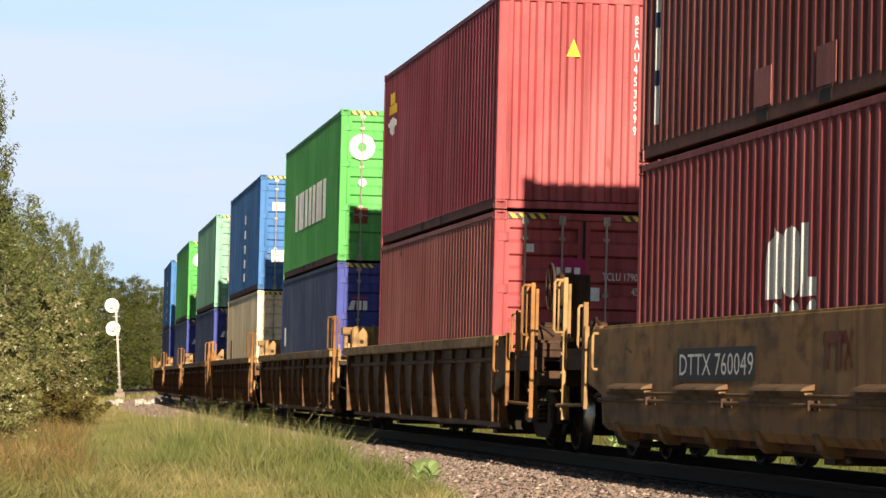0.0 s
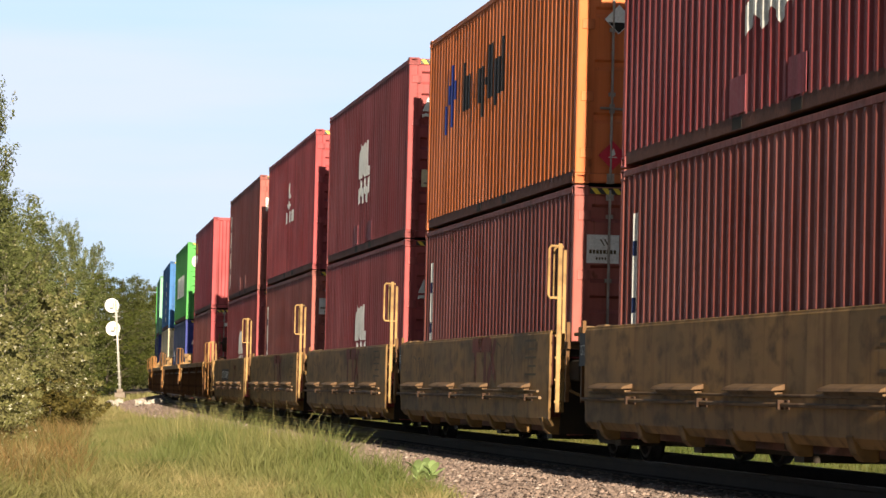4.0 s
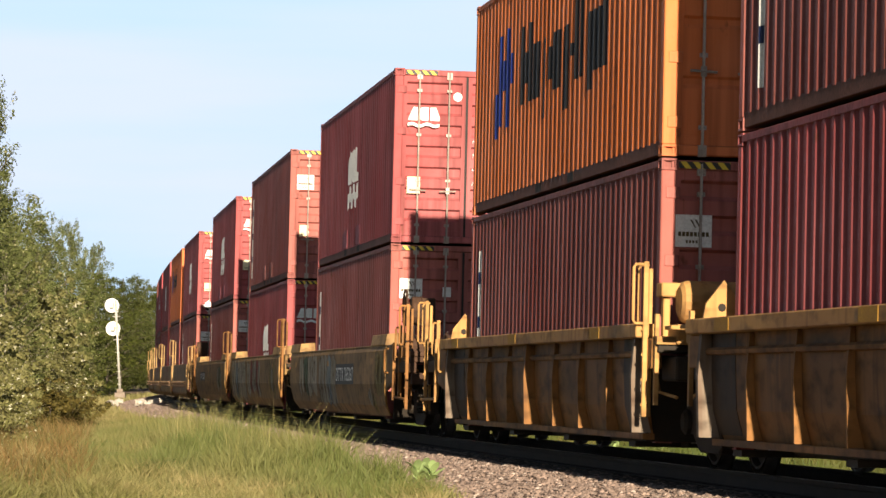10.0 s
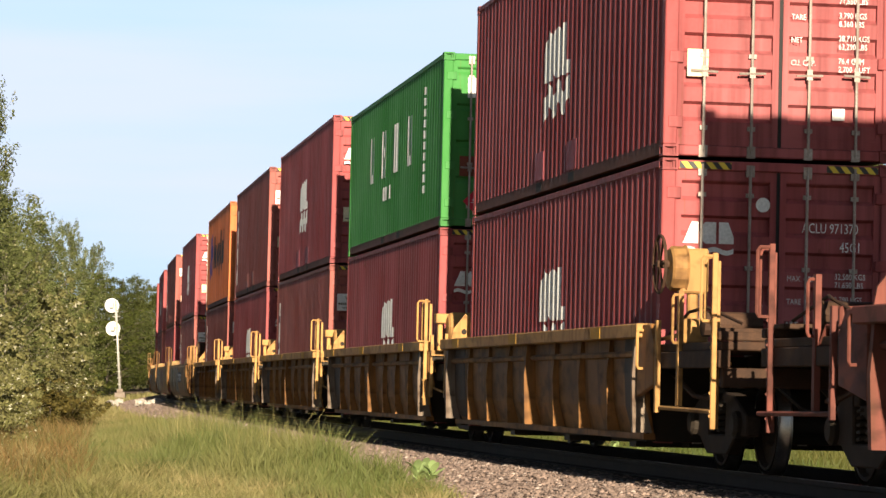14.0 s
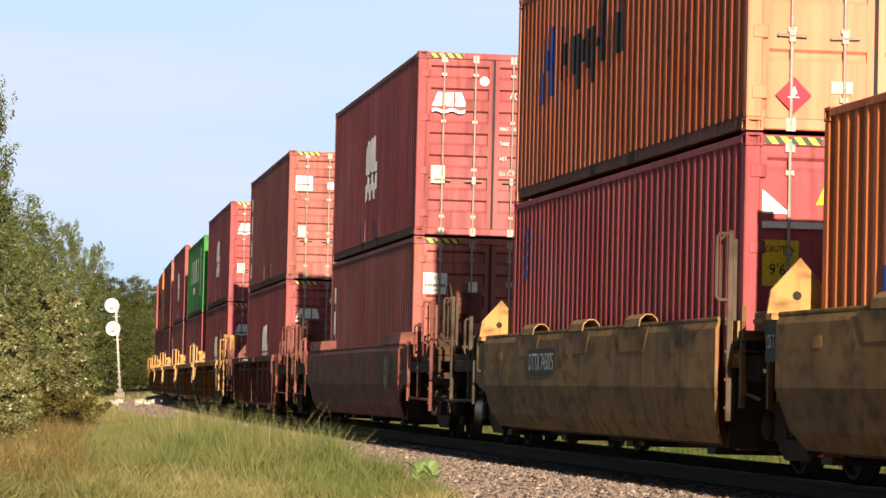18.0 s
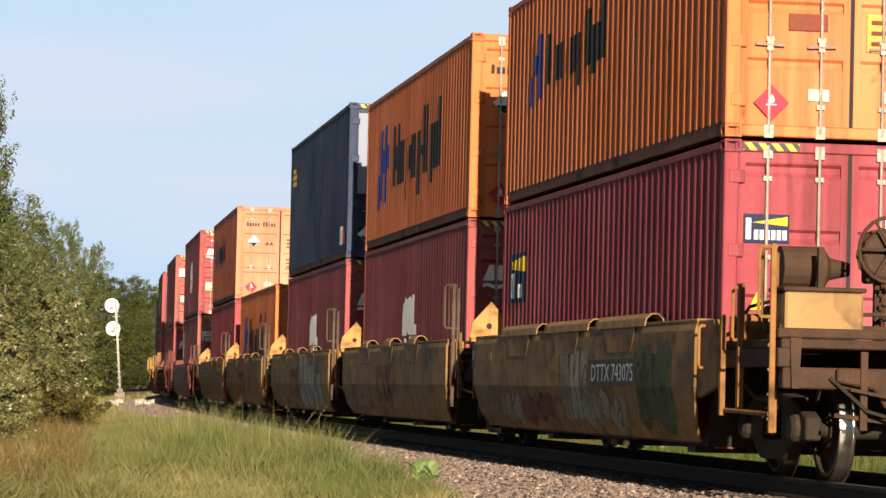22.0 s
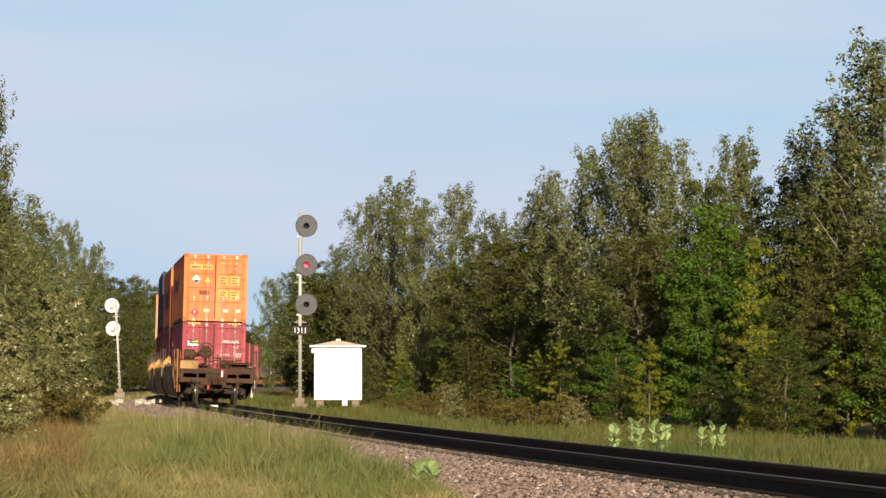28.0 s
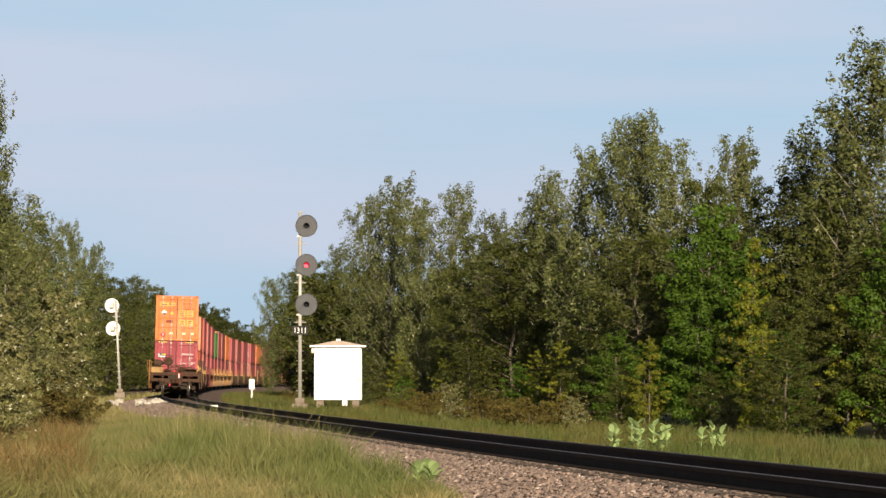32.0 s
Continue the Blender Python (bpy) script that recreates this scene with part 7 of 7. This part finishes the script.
CAR_WORDS = {"A": "brown ribbed-sided well car with a faded yellow top edge", "D": "brown ribbed-sided well car with a faded yellow top edge", "G": "ochre smooth-sided well car with step brackets and tall yellow ladders",
             "L": "long ochre well car with graffiti on its smooth side", "O": "yellow-edged well car with slanting ribs on its side", "T": "oxide red well car with a ribbed side",
             "U": "oxide red-brown well car with a smooth side", "V": "dirty ochre well car with humps along its smooth side"}
CARS, joints = {}, []
gap_ends = {}
for gi, (ids, style, lw, body, trim, ribs) in enumerate(GROUPS):
    for i, k in enumerate(ids):
        mid = AHEAD[k] + HALF
        if i:
            front = ("joint", (AHEAD[ids[i - 1]] - (AHEAD[k] + LEN)) / 2 + HALF)
        elif gi == 0:
            front = ("end", lw + 4.2)
        else:
            prev, plw = GROUPS[gi - 1][0][-1], GROUPS[gi - 1][2]
            gap = (AHEAD[prev] + HALF - plw) - (mid + lw)
            front = ("end", lw + gap / 2)
        if i < len(ids) - 1:
            rear = ("joint", (AHEAD[k] - (AHEAD[ids[i + 1]] + LEN)) / 2 + HALF)
            joints.append(mid - rear[1])
        elif gi == len(GROUPS) - 1:
            rear = ("end", 6.35 + 3.5)
        else:
            nxt, nlw = GROUPS[gi + 1][0][0], GROUPS[gi + 1][2]
            gap = (mid - lw) - (AHEAD[nxt] + HALF + nlw)
            rear = ("end", lw + gap / 2)
        if front[0] == "end":
            joints.append(mid + front[1] - 2.5)
        if rear[0] == "end":
            joints.append(mid - rear[1] + 2.5)
        car = well_car(style, lw, front, rear, body, trim, CAR_WORDS[ids[0]], ribs, humps=() if ids[0] != "V" else ((3.05, 2.5), (0.0, 2.6), (-2.95, 2.5)) if k == "Z" else ((3.2, 0.78), (0.2, 0.78), (-2.75, 0.72)), tall=2.42 if style == "step" else 2.05 if style == "rib" else 2.2, hood=ids[0] in "LU",
                       post_mat="oxide" if ids[0] in "TU" else "tan" if k == "Z" else "soot" if ids[0] == "V" else "tan" if ids[0] in "ADL" else "drab" if ids[0] == "G" else None)
        CARS[k] = (car, lw, front, rear)
        ride(car, mid)
        top, low = BOXES[k]
        ride(low, mid, BOX_Z)
        if top:
            ride(top, mid, BOX_Z + HC + 0.022)
TRUCK = rail_truck()
ride(TRUCK, joints[0])
for s in joints[1:]:
    ride(copy_thing(TRUCK, Matrix()), s)

# marks and gear on single cars
tail_gear(CARS["Z"][0], -(6.35 + 3.5 - 0.75))
for k in "KNS":
    car, lw, _, rear = CARS[k]
    brake_stand(car, -1.15 if k == "S" else -1.0, -lw - 0.9, CAR["yellow"] if k == "S" else M_RUSTED)
for k in "TUF":
    car, lw, _, rear = CARS[k]
    brake_stand(car, -0.8, -rear[1] + 1.6, CAR["oxide"] if k in "TU" else M_RUSTED)
    part("brake_cylinder", Geo().lathe([(-0.2, 0.001), (-0.2, 0.17), (0.18, 0.17), (0.26, 0.06)], (-0.9, -lw - 1.2, 1.42), 14), M_RUSTED, car)


def number_board(k, s, y, z=0.93, w=1.7, h=0.30):
    car = CARS[k][0]
    x = -car["wall"] - 0.009
    part("number_board", Geo().box(x - 0.001, x + 0.001, y - w, y, z, z + h), M_DARKV, car, "black number board")
    v, _ = text_mesh(s, 1.0)
    size = h * 0.95
    squeeze = (w - 0.14) / (max(q[0] for q in v) * size)
    lettering(car, "lettering", s, size, lambda u, q: (x - 0.003, y - 0.07 - u, z + h * 0.17 + q), M_WHITE, squeeze)


number_board("G", "DTTX 760049", 2.8, 0.86, 2.95, 0.30)
number_board("L", "DTTX 765267", 5.0, 0.85, 2.8, 0.26)
number_board("N", "DTTX 765267", -0.9, 0.79, 2.9, 0.36)
number_board("V", "DTTX 743075", 3.1, 0.93, 1.7, 0.30)
number_board("Z", "DTTX 743075", -1.47, 0.81, 2.28, 0.27)
for k in "GHIJK":
    car = CARS[k][0]
    if k in "HIJ":
        big_mark(car, -0.70, 0.83, 1.41, 1.9, M_OLDRED)
        wall_text(car, "40", 0.24, 5.75, 0.92, M_FADED)
        tag_line(car, 4.9, 2.9, 0.90, 1.22, ord(k))
        tag_line(car, -2.7, -4.0, 0.90, 1.34, ord(k) + 1)
    for i in range(5):
        wall_mark(car, "stencil_line", -5.5, -4.75 - 0.2 * (i % 2), 0.92 + 0.10 * i, 0.945 + 0.10 * i, M_FADED)
tag_line(CARS["G"][0], 5.2, 4.9, 0.95, 1.20, 3)
big_mark(CARS["G"][0], -2.3, 0.95, 1.25, 0.8, M_OLDRED)
spray(CARS["L"][0], -6.6, -4.4, 0.55, 1.30, (0, 4), 4, 3)
spray(CARS["M"][0], 2.1, 7.2, 0.32, 1.39, (0, 0, 1, 0, 2), 7, 7)
spray(CARS["M"][0], -2.6, 1.6, 0.50, 1.37, (0, 3, 1), 8, 7)
spray(CARS["M"][0], 7.4, 7.95, 0.40, 0.90, (6, 6), 17, 1)
spray(CARS["M"][0], -7.0, -5.6, 0.50, 1.34, (6, 0), 18, 3)
spray(CARS["N"][0], -0.75, 2.15, 0.32, 1.39, (0, 2, 0), 9, 4)
spray(CARS["N"][0], 2.6, 6.0, 0.55, 1.37, (0, 0, 4), 10, 4)
spray(CARS["N"][0], -7.9, -6.9, 0.60, 1.34, (6, 6), 21, 2)
spray(CARS["N"][0], -6.7, -5.8, 0.38, 0.75, (6, 0), 22, 2)
spray(CARS["U"][0], -6.2, -4.6, 0.7, 1.34, (5, 0), 19, 3)
tag_line(CARS["V"][0], 5.4, 4.6, 0.5, 1.2, 20)
spray(CARS["X"][0], -3.7, -0.6, 0.30, 1.40, (7, 7), 12, 5)
spray(CARS["X"][0], -4.9, -3.7, 0.30, 1.02, (7, 7), 23, 2)
tag_line(CARS["Y"][0], 0.4, -1.2, 0.6, 1.2, 13)
spray(CARS["Z"][0], -1.5, 0.25, 0.34, 1.30, (1, 7, 0), 14, 3)
spray(CARS["Z"][0], -3.2, -1.5, 0.34, 0.80, (0, 1), 24, 2)
spray(CARS["Z"][0], 0.8, 4.0, 0.34, 0.76, (3, 3, 0), 15, 3)
spray(CARS["Z"][0], -5.4, -3.8, 0.34, 1.30, (4, 4, 0), 16, 2)
for k in "WXY":
    big_mark(CARS[k][0], 1.55, 0.50, 1.08, 1.9, M_OLDRED)
for k in "HIJKMNWXYZ":
    car, lw, front, _ = CARS[k]
    bd = part("clearance_board", box(-1.47, -1.455, lw + 0.12, lw + 0.55, 1.02, 1.38), M_DARKV, car, "black board with a white number")
    lettering(bd, "lettering", "125 T", 0.16, lambda u, v: (-1.475, lw + 0.52 - u, 1.14 + v), M_WHITE, 0.7)
for k in "LMNVWXYZOPQRS":
    lw = CARS[k][1]
    for y in (-lw + 1.6, 0.4, lw - 1.4):
        if k in "OPQRS":
            part("reflector", box(-1.566, -1.561, y, y + 0.52, 1.30, 1.42), M_DULLY, CARS[k][0])
        else:
            wall_mark(CARS[k][0], "reflector", y, y + 0.26, 1.12, 1.22, CAR["yellow"])

for i, w in enumerate((0.10, 0.14, 0.09, 0.16, 0.12, 0.09, 0.15, 0.11)):      # a worn line of small marks on the red chord
    part("chord_mark", box(-1.566, -1.561, 2.6 - i * 0.24, 2.6 - i * 0.24 + w, 1.33, 1.39), M_GREYV, CARS["T"][0])
for y in (3.6, -1.2):
    part("reflector", box(-1.566, -1.561, y, y + 0.40, 1.31, 1.40), CAR["yellow"], CARS["T"][0])

# ---- sleepers ----
bed = bpy.data.objects["track_bed"]
tie_mesh = box(-1.3, 1.3, -0.115, 0.115, -0.20, -0.012).mesh("sleeper", M_TIE, bevel=0.012)
for i in range(250):
    s = -6 + i * 0.53
    o = part("sleeper", tie_mesh, M_TIE, bed)
    o.matrix_basis = line_pose(s, -0.162)


def motions():
    """The train draws away at an all but even pace; its wheels roll."""
    for ob, ahead, z in MOVING:
        walk(ob, [(float(t), line_pose(RUN[t] + ahead, z)) for t in range(33)])
    first, wheels = None, [o for o in bpy.data.objects if o.name.split(".")[0] == "wheelset"]
    for o in wheels:
        if o.parent is TRUCK and o.location.y < 0:
            first = o
    y = first.location.y
    rows = []
    for f in range(961):
        t = f / 30
        rolled = float(np.interp(t, range(33), RUN)) / WHEEL_R
        rows.append((t, pose(0, y, WHEEL_R, -math.degrees(rolled))))
    walk(first, rows)
    second = [o for o in TRUCK.children if o in wheels and o is not first][0]
    walk(second, [(t, pose(0, -2 * y, 0) @ m) for t, m in rows])
    for o in wheels:
        if o not in (first, second):
            src = first if o.location.y < 0 else second
            o.rotation_mode = "QUATERNION"
            data = o.animation_data_create()
            data.action = src.animation_data.action
            data.action_slot = src.animation_data.action_slot


motions()
